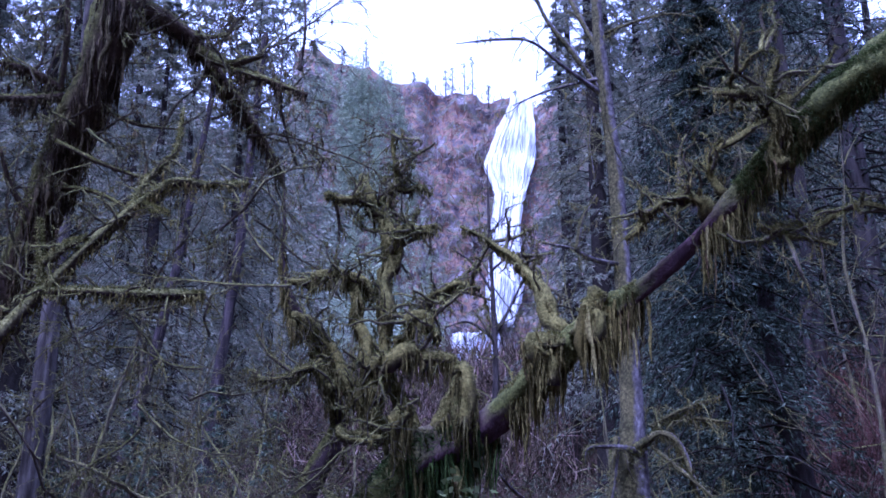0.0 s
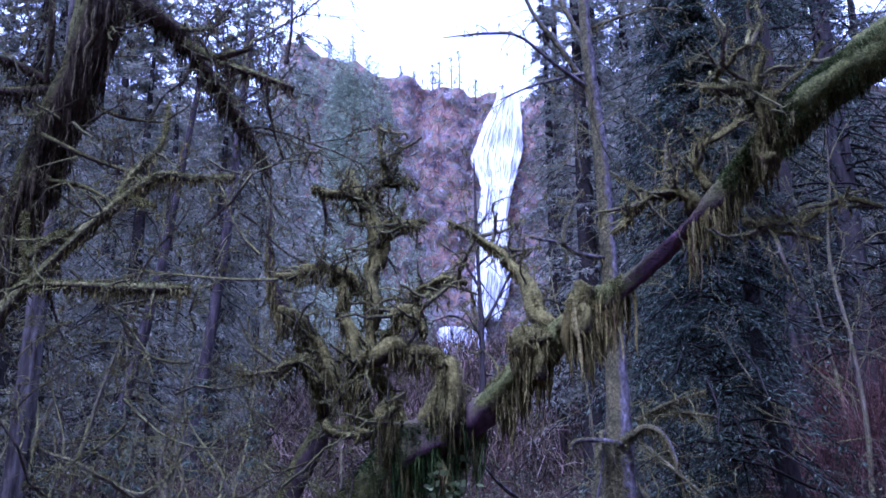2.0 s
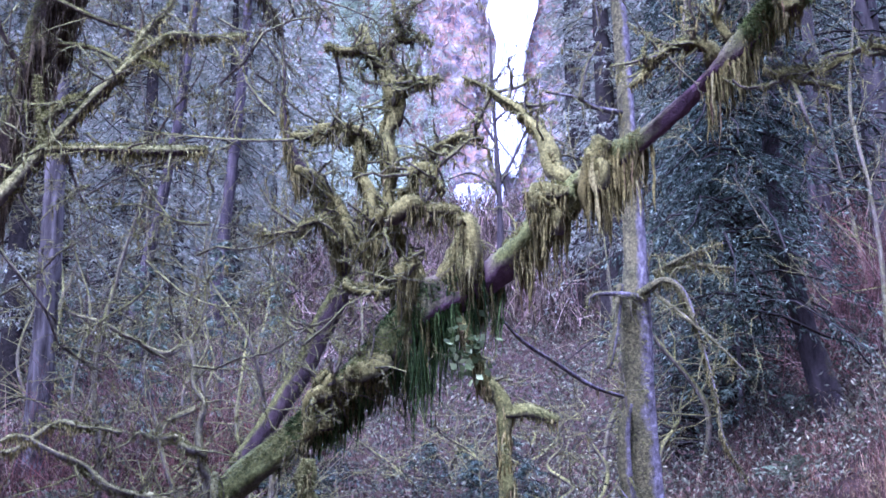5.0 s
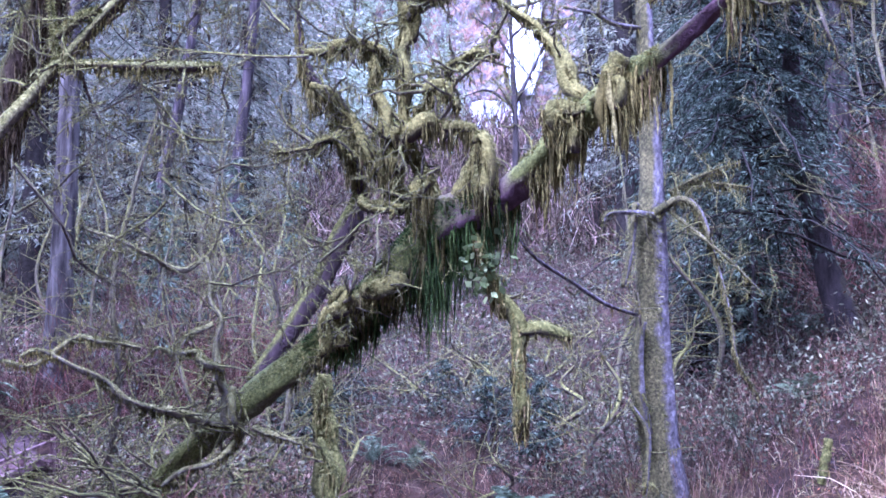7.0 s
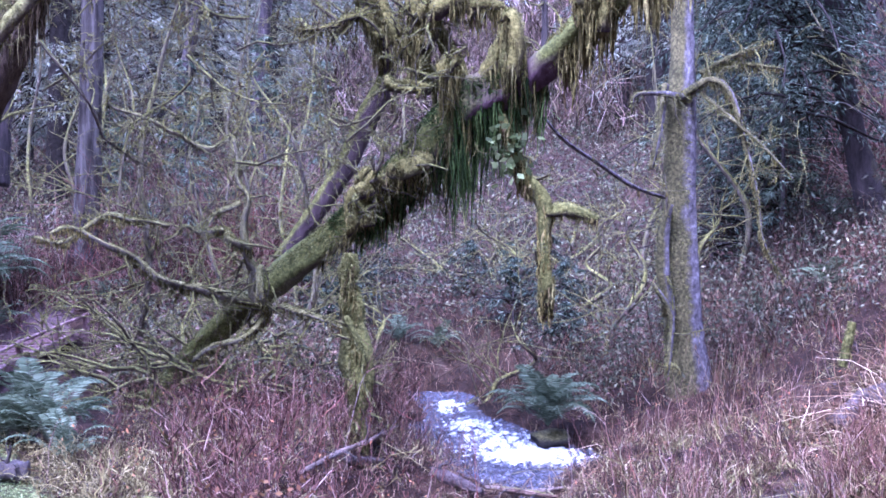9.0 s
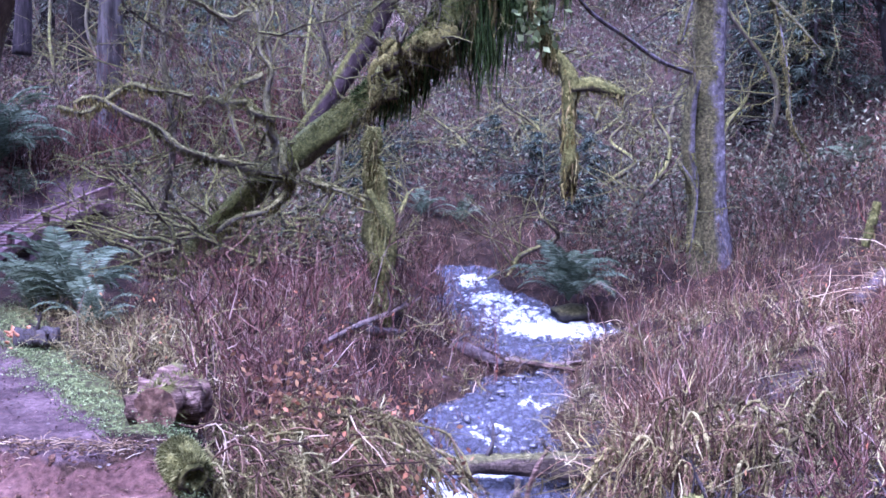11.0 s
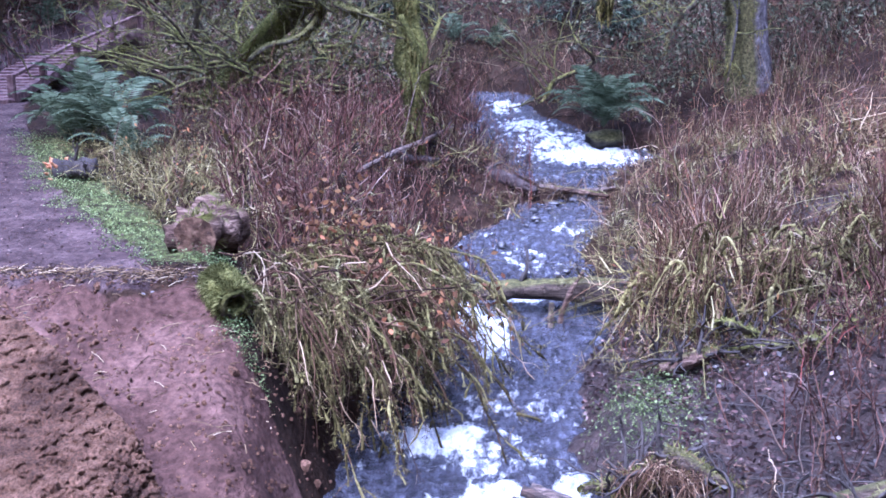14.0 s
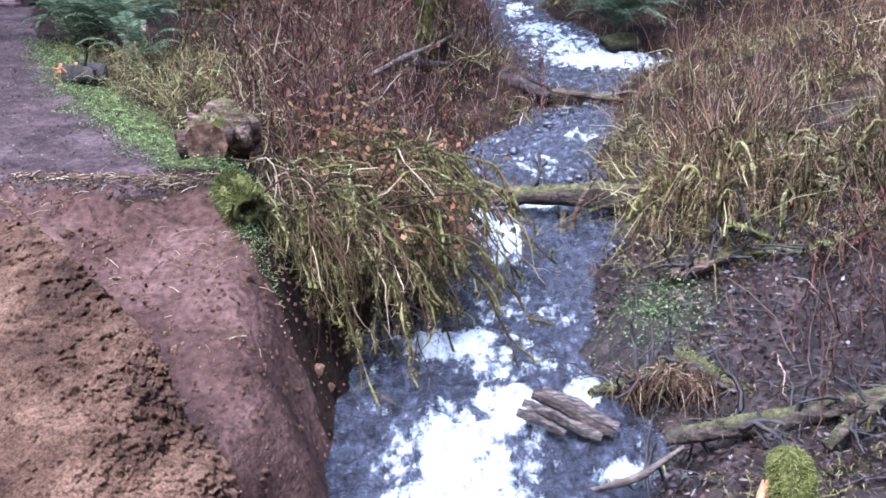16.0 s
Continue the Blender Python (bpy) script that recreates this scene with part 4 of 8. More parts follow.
# second stem behind and the crown of the maple
maple.bark = stem_bark
maple.limb([(-2.30, 16.00, 2.11), (-1.48, 16.00, 3.34), (-1.13, 16.00, 4.08), (-0.81, 16.00, 4.78), (-0.88, 15.80, 5.24), (-1.11, 15.60, 5.85), (-1.52, 15.40, 6.46), (-1.67, 15.40, 7.13), (-1.67, 15.40, 7.64), (-1.72, 15.40, 8.64)],
           (0.16, 0.15, 0.15, 0.13, 0.11, 0.1, 0.08, 0.045, 0.03, 0.012), "stem", 900, 0.55, 1500, 14, 0.6, spread=(0.4, 0.8))
maple.bark = maple_bark
CROWN = (
    ([(0.16, 14.60, 4.27), (-0.37, 14.60, 4.79), (-0.73, 14.80, 5.29), (-1.02, 15.00, 5.74), (-1.45, 15.20, 6.20)], (0.17, 0.14, 0.11, 0.09, 0.05), 900, 0.6, 12),
    ([(0.26, 14.50, 4.25), (0.04, 14.50, 4.92), (-0.15, 14.50, 5.69), (-0.19, 14.60, 6.52), (-0.09, 14.70, 7.13), (-0.30, 14.80, 7.68), (-0.54, 14.90, 8.25)], (0.15, 0.12, 0.1, 0.085, 0.075, 0.06, 0.03), 500, 0.3, 16),
    ([(-0.12, 14.60, 6.93), (0.20, 14.40, 7.18), (0.55, 14.30, 7.23)], (0.06, 0.045, 0.03), 150, 0.25, 6),
    ([(-0.20, 14.80, 7.56), (-0.52, 14.60, 7.81), (-0.83, 14.50, 7.68), (-1.02, 14.40, 7.72)], (0.05, 0.045, 0.04, 0.02), 160, 0.22, 8),
    ([(-0.24, 14.80, 7.64), (-0.12, 14.90, 7.99), (0.16, 15.00, 8.06), (0.47, 15.00, 7.97)], (0.05, 0.045, 0.035, 0.02), 120, 0.2, 7),
    ([(-0.12, 14.80, 7.91), (-0.05, 14.80, 8.40), (-0.08, 14.80, 8.94)], (0.03, 0.02, 0.008), 20, 0.1, 8),
    ([(-0.33, 14.30, 4.87), (-0.26, 14.20, 5.26), (0.14, 14.10, 5.44), (0.50, 14.10, 5.35), (0.74, 14.10, 5.24)], (0.09, 0.08, 0.08, 0.06, 0.02), 800, 0.5, 4),
    ([(-0.01, 14.40, 5.58), (0.21, 14.30, 5.79), (0.37, 14.20, 5.92), (0.57, 14.20, 5.57)], (0.07, 0.06, 0.05, 0.03), 420, 0.4, 4),
    ([(0.28, 14.30, 5.87), (0.47, 14.20, 6.19), (0.77, 14.20, 6.35), (1.11, 14.20, 6.30)], (0.05, 0.045, 0.04, 0.02), 180, 0.25, 7),
    ([(-0.37, 14.60, 6.35), (-0.52, 14.50, 6.52), (-0.75, 14.40, 6.55), (-1.09, 14.40, 6.52), (-1.47, 14.40, 6.43)], (0.05, 0.05, 0.045, 0.04, 0.02), 520, 0.35, 8),
    ([(-0.64, 14.50, 6.48), (-0.56, 14.50, 6.00), (-0.38, 14.40, 5.35), (-0.29, 14.40, 4.74)], (0.05, 0.06, 0.07, 0.09), 240, 0.35, 4),
    ([(-0.83, 14.80, 5.06), (-1.08, 14.80, 5.44), (-1.29, 14.70, 5.30), (-1.54, 14.60, 5.16), (-1.94, 14.60, 5.14)], (0.05, 0.05, 0.04, 0.03, 0.012), 260, 0.3, 7),
    ([(-0.16, 14.40, 4.29), (-0.56, 14.20, 4.33), (-0.69, 14.00, 4.38), (-0.51, 13.90, 4.20), (-0.33, 13.90, 4.08)], (0.06, 0.035, 0.03, 0.03, 0.015), 30, 0.12, 1),
    ([(2.12, 13.30, 5.48), (1.88, 13.50, 5.91), (1.64, 13.80, 6.44), (1.34, 14.10, 6.85), (0.87, 14.50, 7.31)], (0.09, 0.07, 0.05, 0.035, 0.015), 90, 0.25, 9),
    ([(3.62, 12.10, 6.53), (3.41, 12.10, 6.78), (3.17, 12.10, 6.74), (2.88, 12.10, 6.50), (2.65, 12.10, 6.23)], (0.06, 0.05, 0.045, 0.035, 0.015), 160, 0.2, 10),
    ([(3.85, 12.00, 6.75), (3.68, 12.00, 7.11), (3.95, 12.00, 7.45), (4.24, 12.00, 7.65), (4.53, 12.00, 7.71)], (0.04, 0.03, 0.03, 0.025, 0.012), 60, 0.12, 7),
    ([(4.23, 11.60, 6.17), (4.56, 11.60, 6.23), (4.93, 11.50, 6.35), (5.59, 11.40, 6.34)], (0.035, 0.03, 0.028, 0.015), 60, 0.12, 6),
    ([(4.08, 11.70, 6.27), (4.42, 11.60, 6.10), (4.88, 11.50, 5.97)], (0.03, 0.025, 0.01), 40, 0.12, 5),
    ([(4.28, 11.20, 6.76), (4.27, 11.10, 7.19), (4.36, 11.10, 7.61)], (0.15, 0.13, 0.1), 600, 0.45, 0),
    ([(4.33, 11.20, 7.46), (4.09, 11.10, 7.56), (3.80, 11.00, 7.55), (3.46, 10.90, 7.53)], (0.05, 0.055, 0.05, 0.015), 140, 0.14, 9),
    ([(3.77, 11.00, 7.55), (3.73, 10.90, 7.78), (3.87, 10.80, 7.91), (4.10, 10.80, 7.99)], (0.02, 0.018, 0.015, 0.008), 20, 0.1, 5),
    ([(4.18, 11.10, 7.58), (4.20, 11.10, 7.83), (4.23, 11.10, 8.24)], (0.025, 0.03, 0.008), 30, 0.1, 2),
    ([(4.30, 11.20, 7.17), (4.66, 11.00, 7.79), (4.93, 10.90, 8.17)], (0.018, 0.012, 0.006), 0, 0.1, 3),
    ([(2.30, 12.90, 5.26), (2.32, 12.80, 5.59), (2.42, 12.80, 5.79)], (0.24, 0.2, 0.09), 1100, 1.05, 0),
    ([(1.82, 13.30, 4.80), (1.75, 13.20, 5.11), (1.69, 13.10, 5.30), (1.98, 13.10, 5.29)], (0.26, 0.25, 0.2, 0.1), 1100, 0.75, 0),
    ([(0.89, 13.80, 4.34), (0.90, 13.70, 4.74), (0.83, 13.70, 5.05)], (0.2, 0.16, 0.09), 900, 0.6, 0),
    ([(0.12, 14.30, 4.14), (0.15, 14.20, 4.45), (0.12, 14.20, 4.59)], (0.12, 0.09, 0.05), 420, 0.5, 0),
    ([(-0.98, 14.50, 2.54), (-1.05, 14.40, 3.00), (-0.96, 14.30, 3.26)], (0.07, 0.06, 0.03), 200, 0.3, 3),
    ([(-0.69, 14.40, 3.04), (-0.84, 14.20, 3.11), (-1.03, 14.10, 2.94), (-1.18, 14.10, 2.71), (-1.24, 14.10, 2.37)], (0.08, 0.07, 0.05, 0.04, 0.02), 160, 0.3, 4),
    ([(0.11, 14.30, 3.61), (0.05, 14.20, 4.18), (0.15, 14.10, 4.58)], (0.14, 0.11, 0.06), 700, 0.9, 2),
    ([(0.47, 14.20, 4.03), (0.59, 14.00, 4.43), (0.85, 13.90, 5.01)], (0.14, 0.12, 0.07), 700, 0.7, 0),
    ([(-0.18, 14.40, 3.41), (-0.46, 14.10, 3.23), (-0.67, 14.00, 3.21)], (0.1, 0.08, 0.05), 300, 0.4, 2),
)
maple.bark = shag_bark
for points, radii, moss, length, twigs in CROWN:
    bent = [points[0]]
    for a, b in zip(points[:-1], points[1:]):
        bent += [tuple((np.array(a) + np.array(b)) / 2 + maple.r.normal(0, 0.06, 3)), b]
    wide = np.interp(np.linspace(0, 1, len(bent)), np.linspace(0, 1, len(radii)), radii)
    line, rad = maple.limb(bent, [(1.4 if w < 0.1 else 0.75) * w for w in wide], "limb", int(moss * 1.5), length, int(700 + moss * 1.1), int(twigs * 1.8), 0.5, width=0.0055, lump=0.9)
    for _ in range(min(twigs, 4)):
        # crooked mossy side limbs
        i = int(maple.r.uniform(0.2, 0.98) * (len(line) - 1))
        ls, rs = branching(maple.r, line[i], maple.r.normal(0, 1, 3) * (1, 0.6, 0.6) + (0, 0, 0.35), maple.r.uniform(0.4, 0.95), 0.034, 1, (3,), 0.8, 0.0, 0.5, 7)
        stems(maple.twig, ls, rs, 5)
        for l, w in zip(ls, rs):
            fuzz(maple.cushion, l, w, 30, 0.028, maple.r, 0.009)
            hang(maple.hung, l, w, 6, 0.2, maple.r, 0.005)
maple.done()

snag = Tree("mossy_snag", "broken standing snag wrapped in bright moss", snag_bark, 60)
snag.limb([(-0.87, 12.00, -0.21), (-0.91, 12.00, 0.33), (-0.89, 12.00, 0.87), (-0.94, 12.00, 1.41), (-1.01, 12.00, 1.77), (-0.99, 12.00, 2.08)], (0.07, 0.09, 0.075, 0.115, 0.13, 0.08, 0.11, 0.06, 0.08, 0.035), "trunk", 700, 0.35, 3600, 12, 0.3, lump=1.1)
snag.limb([(-1.03, 11.90, 1.41), (-0.86, 11.85, 1.05), (-0.81, 11.90, 0.69)], (0.03, 0.04, 0.02), "limb", 60, 0.3, 300, 1)
snag.done()

broken = Tree("broken_limb", "dead mossy limb hanging from the maple, with ivy at its top", snag_bark, 70)
broken.limb([(0.71, 14.00, 3.89), (0.86, 14.00, 3.57), (1.03, 14.00, 3.11), (1.26, 14.00, 2.79), (1.25, 14.00, 2.29), (1.29, 14.00, 1.80), (1.29, 14.20, 1.37)], (0.05, 0.06, 0.1, 0.1, 0.07, 0.1, 0.08), "limb", 420, 0.4, 900, 10, 0.3, lump=0.8)
broken.limb([(1.28, 14.00, 2.68), (1.58, 13.90, 2.69), (1.91, 13.80, 2.56)], (0.1, 0.09, 0.05), "limb", 160, 0.25, 700, 2, 0.25, lump=0.4)
ivy = Geo()
c = np.array((0.85, 13.90, 3.45)) + broken.r.normal(0, 1, (90, 3)) * (0.12, 0.1, 0.2)
leaves(ivy, c, broken.r.normal(0, 1, (90, 3)) + (0, -0.5, -0.6), 0.13, 0.1, broken.r)
part("ivy", ivy, herb_green, broken.trunk, "bright green ivy leaves")["kind"] = "stuff"
broken.done()

alder = Tree("alder", "tall pale-barked alder with a mossy lower trunk", alder_bark, 80)
alder.limb([(3.52, 16.00, 0.11), (3.42, 16.00, 1.30), (3.38, 16.00, 2.63), (3.40, 16.00, 4.26), (3.45, 16.00, 5.29), (3.43, 16.00, 7.04), (3.40, 16.00, 8.91), (3.29, 16.00, 10.62), (3.25, 16.00, 12.01), (3.24, 16.00, 14.90), (3.28, 16.00, 18.12)],
           (0.33, 0.27, 0.24, 0.21, 0.165, 0.13, 0.11, 0.105, 0.09, 0.06, 0.02), "trunk", 0, lump=0.16, n=120, sides=14)
for points, radii, moss, twigs in (
        ([(3.23, 16.00, 10.26), (2.61, 15.60, 10.49), (2.05, 15.30, 10.76), (1.48, 15.00, 10.61), (0.84, 14.80, 10.40)], (0.04, 0.03, 0.025, 0.02, 0.008), 6, 9),
        ([(3.22, 16.00, 10.31), (2.79, 16.00, 11.03), (2.43, 16.00, 11.56), (2.21, 16.00, 12.10)], (0.05, 0.04, 0.035, 0.03), 0, 6),
        ([(3.21, 16.00, 10.52), (2.71, 15.70, 10.24), (2.21, 15.40, 9.92), (1.72, 15.20, 9.58)], (0.03, 0.025, 0.02, 0.008), 6, 6),
        ([(3.30, 16.00, 10.94), (3.03, 16.20, 11.70), (2.81, 16.40, 12.49)], (0.05, 0.045, 0.04), 0, 5),
        ([(3.36, 16.00, 11.37), (3.75, 15.60, 11.34), (4.21, 15.20, 11.26), (4.59, 15.00, 11.10)], (0.03, 0.025, 0.02, 0.008), 10, 6),
        ([(3.11, 16.00, 10.00), (2.99, 15.90, 9.35), (3.07, 15.90, 8.57)], (0.025, 0.02, 0.012), 10, 4),
        ([(3.43, 16.00, 7.31), (2.93, 15.70, 7.29), (2.56, 15.50, 7.39), (2.12, 15.30, 7.39)], (0.04, 0.035, 0.03, 0.012), 60, 7),
        ([(2.65, 15.50, 7.34), (2.75, 15.50, 7.84), (2.99, 15.50, 8.26)], (0.04, 0.03, 0.012), 60, 5),
        ([(3.33, 16.00, 4.44), (3.51, 15.70, 4.53), (3.73, 15.40, 4.62), (3.96, 15.30, 4.38), (4.12, 15.20, 3.66), (4.24, 15.10, 2.96), (4.29, 15.00, 2.34), (4.58, 15.00, 1.81)], (0.06, 0.07, 0.05, 0.04, 0.035, 0.025, 0.018, 0.008), 200, 10),
        ([(3.61, 15.60, 4.47), (3.97, 15.20, 4.01), (4.37, 15.00, 3.56), (4.68, 14.90, 3.17)], (0.035, 0.03, 0.022, 0.008), 90, 10),
        ([(3.41, 15.80, 4.45), (2.99, 15.50, 4.45), (2.64, 15.30, 4.38), (2.59, 15.30, 4.14)], (0.05, 0.035, 0.03, 0.015), 60, 3),
        ([(3.63, 15.70, 4.77), (4.03, 15.40, 4.95), (4.53, 15.20, 5.10)], (0.035, 0.03, 0.012), 120, 9),
        ([(3.81, 15.60, 4.87), (4.19, 15.40, 4.83), (4.64, 15.20, 4.73)], (0.03, 0.03, 0.012), 120, 8),
        ([(3.12, 15.80, 3.02), (2.58, 15.20, 3.12), (2.06, 14.80, 3.38), (1.57, 14.40, 3.63), (1.26, 14.20, 3.92)], (0.025, 0.03, 0.03, 0.025, 0.012), 30, 4),
        ([(3.16, 15.80, 4.63), (3.03, 15.60, 3.95), (2.88, 15.50, 3.39)], (0.05, 0.05, 0.04), 60, 0),
        ([(3.16, 15.70, 1.35), (3.07, 15.70, 2.06), (3.10, 15.70, 2.61), (3.19, 15.70, 2.92)], (0.1, 0.09, 0.08, 0.05), 90, 2),
        ([(2.93, 15.60, 1.77), (3.14, 15.50, 1.39), (3.10, 15.40, 0.85), (3.06, 15.40, 0.55)], (0.03, 0.04, 0.04, 0.02), 60, 5)):
    alder.limb(points, radii, "limb", moss, 0.25, moss * 4 + 30, twigs, 0.6, width=0.007)
al, ar = curve([(3.46, 16.00, 0.27), (3.29, 15.90, 1.82), (3.26, 15.90, 3.43), (3.32, 15.90, 4.65)], 40), np.full(40, 0.24)
fuzz(alder.cushion, al, ar, 900, 0.04, alder.r)
for _ in range(34):
    p = np.array((0, alder.r.uniform(15, 19), 0))
    p[0], p[2] = p[1] * alder.r.uniform(0.2, 0.47), 1.6 + p[1] * alder.r.uniform(0.1, 0.6)
    ls, rs = branching(alder.r, p, alder.r.normal(0, 1, 3) + (-0.2, 0, 0.3), alder.r.uniform(0.9, 2.2), 0.015, 2, (6, 4), 0.6, 0.05, 0.3, 6)
    stems(alder.twig, ls, np.maximum(rs, 0.004), 3)
alder.done()

left_maple = Tree("left_maple", "thick leaning maple shaggy with brown hanging moss", mossy_bark("brown_shag", [(0.3, (0.03, 0.022, 0.016)), (0.55, (0.085, 0.06, 0.04)), (0.8, (0.18, 0.13, 0.085))], MOSS, 0.5, 1.0, 14.0, (-0.5, -0.2, 0.8), (1.5, 1.5, 0.25)), 110)
left_maple.beard = leafy("brown_hanging_moss", [(0.0, (0.04, 0.029, 0.018)), (0.5, (0.105, 0.078, 0.044)), (0.85, (0.19, 0.15, 0.082)), (1.0, (0.25, 0.22, 0.1))], 0.95, 0.1, 0.2, 26)
left_maple.limb([(-2.84, 10.40, 9.39), (-3.06, 10.70, 8.42), (-3.34, 11.00, 7.53), (-3.63, 11.30, 6.92), (-3.88, 11.50, 6.27), (-4.21, 11.80, 5.52), (-4.67, 12.00, 4.43), (-5.25, 12.20, 3.12), (-5.93, 12.50, 0.90)],
                (0.24, 0.26, 0.25, 0.24, 0.22, 0.2, 0.22, 0.24, 0.28), "trunk", 8200, 0.7, 3000, 26, 1.0, sides=14, spread=(0.1, 0.75), width=0.0065)
for points, radii, moss, twigs in (
        ([(-3.00, 10.70, 8.42), (-2.63, 10.90, 8.31), (-2.31, 11.10, 8.15), (-2.06, 11.30, 7.87), (-1.82, 11.50, 7.55), (-1.56, 11.70, 7.23), (-1.34, 11.90, 6.90)], (0.15, 0.12, 0.1, 0.08, 0.055, 0.035, 0.015), 1500, 10),
        ([(-2.30, 11.10, 8.11), (-1.96, 11.00, 7.83), (-1.72, 10.90, 7.81), (-1.48, 10.80, 7.83)], (0.06, 0.05, 0.04, 0.02), 60, 4),
        ([(-1.89, 11.20, 7.86), (-1.49, 11.10, 7.69), (-1.01, 11.00, 7.46)], (0.045, 0.045, 0.015), 120, 6),
        ([(-2.38, 11.00, 8.16), (-2.01, 11.00, 8.17), (-1.77, 11.00, 8.32)], (0.03, 0.022, 0.01), 10, 5),
        ([(-3.67, 11.00, 7.46), (-3.92, 10.80, 7.55), (-4.22, 10.60, 7.57)], (0.06, 0.05, 0.03), 120, 7),
        ([(-3.66, 11.00, 7.39), (-3.95, 10.80, 7.24), (-4.28, 10.60, 7.15)], (0.05, 0.05, 0.04), 120, 6),
        ([(-3.69, 11.00, 7.39), (-3.62, 10.80, 7.90), (-3.62, 10.60, 8.49)], (0.04, 0.035, 0.03), 60, 6),
        ([(-3.66, 11.00, 6.85), (-3.13, 10.90, 6.55), (-2.61, 10.80, 6.32), (-2.37, 10.80, 6.16)], (0.03, 0.025, 0.02, 0.01), 60, 9),
        ([(-3.75, 11.30, 6.45), (-3.18, 11.00, 6.26), (-2.69, 10.80, 5.94)], (0.03, 0.025, 0.01), 60, 9),
        ([(-3.41, 11.00, 7.33), (-2.84, 11.00, 7.07), (-2.35, 11.00, 7.01)], (0.03, 0.02, 0.01), 40, 8),
        ([(-3.91, 11.40, 6.03), (-4.14, 11.20, 6.40), (-4.24, 11.00, 6.77)], (0.04, 0.03, 0.02), 90, 9)):
    left_maple.limb(points, radii, "limb", moss, 0.4, 120 + moss, twigs, 0.7, width=0.006)
for _ in range(52):
    p = np.array((left_maple.r.uniform(-4.6, -1.0), left_maple.r.uniform(10.5, 15.5), 0))
    p[0] *= p[1] / 12
    p[2] = 1.6 + p[1] * left_maple.r.uniform(0.12, 0.62)
    ls, rs = branching(left_maple.r, p, left_maple.r.normal(0, 1, 3) + (0.5, 0, 0.1), left_maple.r.uniform(0.9, 2.0), 0.022, 2, (7, 4), 0.75, 0.1, 0.4, 6)
    stems(left_maple.twig, ls, np.maximum(rs, 0.005), 3)
    for l, w in zip(ls[::3], rs[::3]):
        fuzz(left_maple.cushion, l, w, 14, 0.026, left_maple.r, 0.009)
        hang(left_maple.hung, l, w, 5, 0.14, left_maple.r, 0.005)
left_maple.done()

bough = Tree("mossy_sapling", "slanting mossy sapling with level side boughs", mossy_bark("mossy_bough", BARK, MOSS_BRIGHT, -0.1, 0.7), 140)
for points, radii, moss, twigs in (
        ([(-4.03, 9.40, 3.52), (-3.55, 9.40, 4.08), (-3.11, 9.50, 4.68), (-2.75, 9.60, 5.17), (-2.38, 9.70, 5.61), (-2.13, 9.80, 5.86), (-1.81, 9.90, 5.89), (-1.45, 10.00, 5.97)], (0.09, 0.08, 0.07, 0.055, 0.05, 0.045, 0.035, 0.012), 160, 12),
        ([(-3.11, 9.50, 4.67), (-2.72, 9.40, 4.65), (-2.30, 9.30, 4.60), (-1.89, 9.20, 4.56), (-1.64, 9.20, 4.57)], (0.045, 0.045, 0.045, 0.045, 0.015), 220, 9),
        ([(-3.12, 9.50, 4.92), (-2.96, 9.50, 5.09), (-2.78, 9.60, 5.22)], (0.05, 0.05, 0.03), 60, 3),
        ([(-3.12, 9.50, 4.68), (-3.17, 9.50, 5.02), (-3.22, 9.50, 5.37)], (0.03, 0.022, 0.01), 10, 3),
        ([(-2.50, 9.70, 5.49), (-2.37, 9.80, 5.88), (-2.15, 9.90, 6.22), (-2.13, 10.00, 6.76)], (0.035, 0.03, 0.025, 0.01), 30, 9),
        ([(-2.38, 9.70, 5.60), (-2.09, 9.60, 5.47)], (0.025, 0.012), 20, 1)):
    bough.limb(points, [0.85 * w for w in radii], "limb", moss, 0.2, 900 + 3 * moss, twigs, 0.55, width=0.007, lump=0.6)
bough.done()

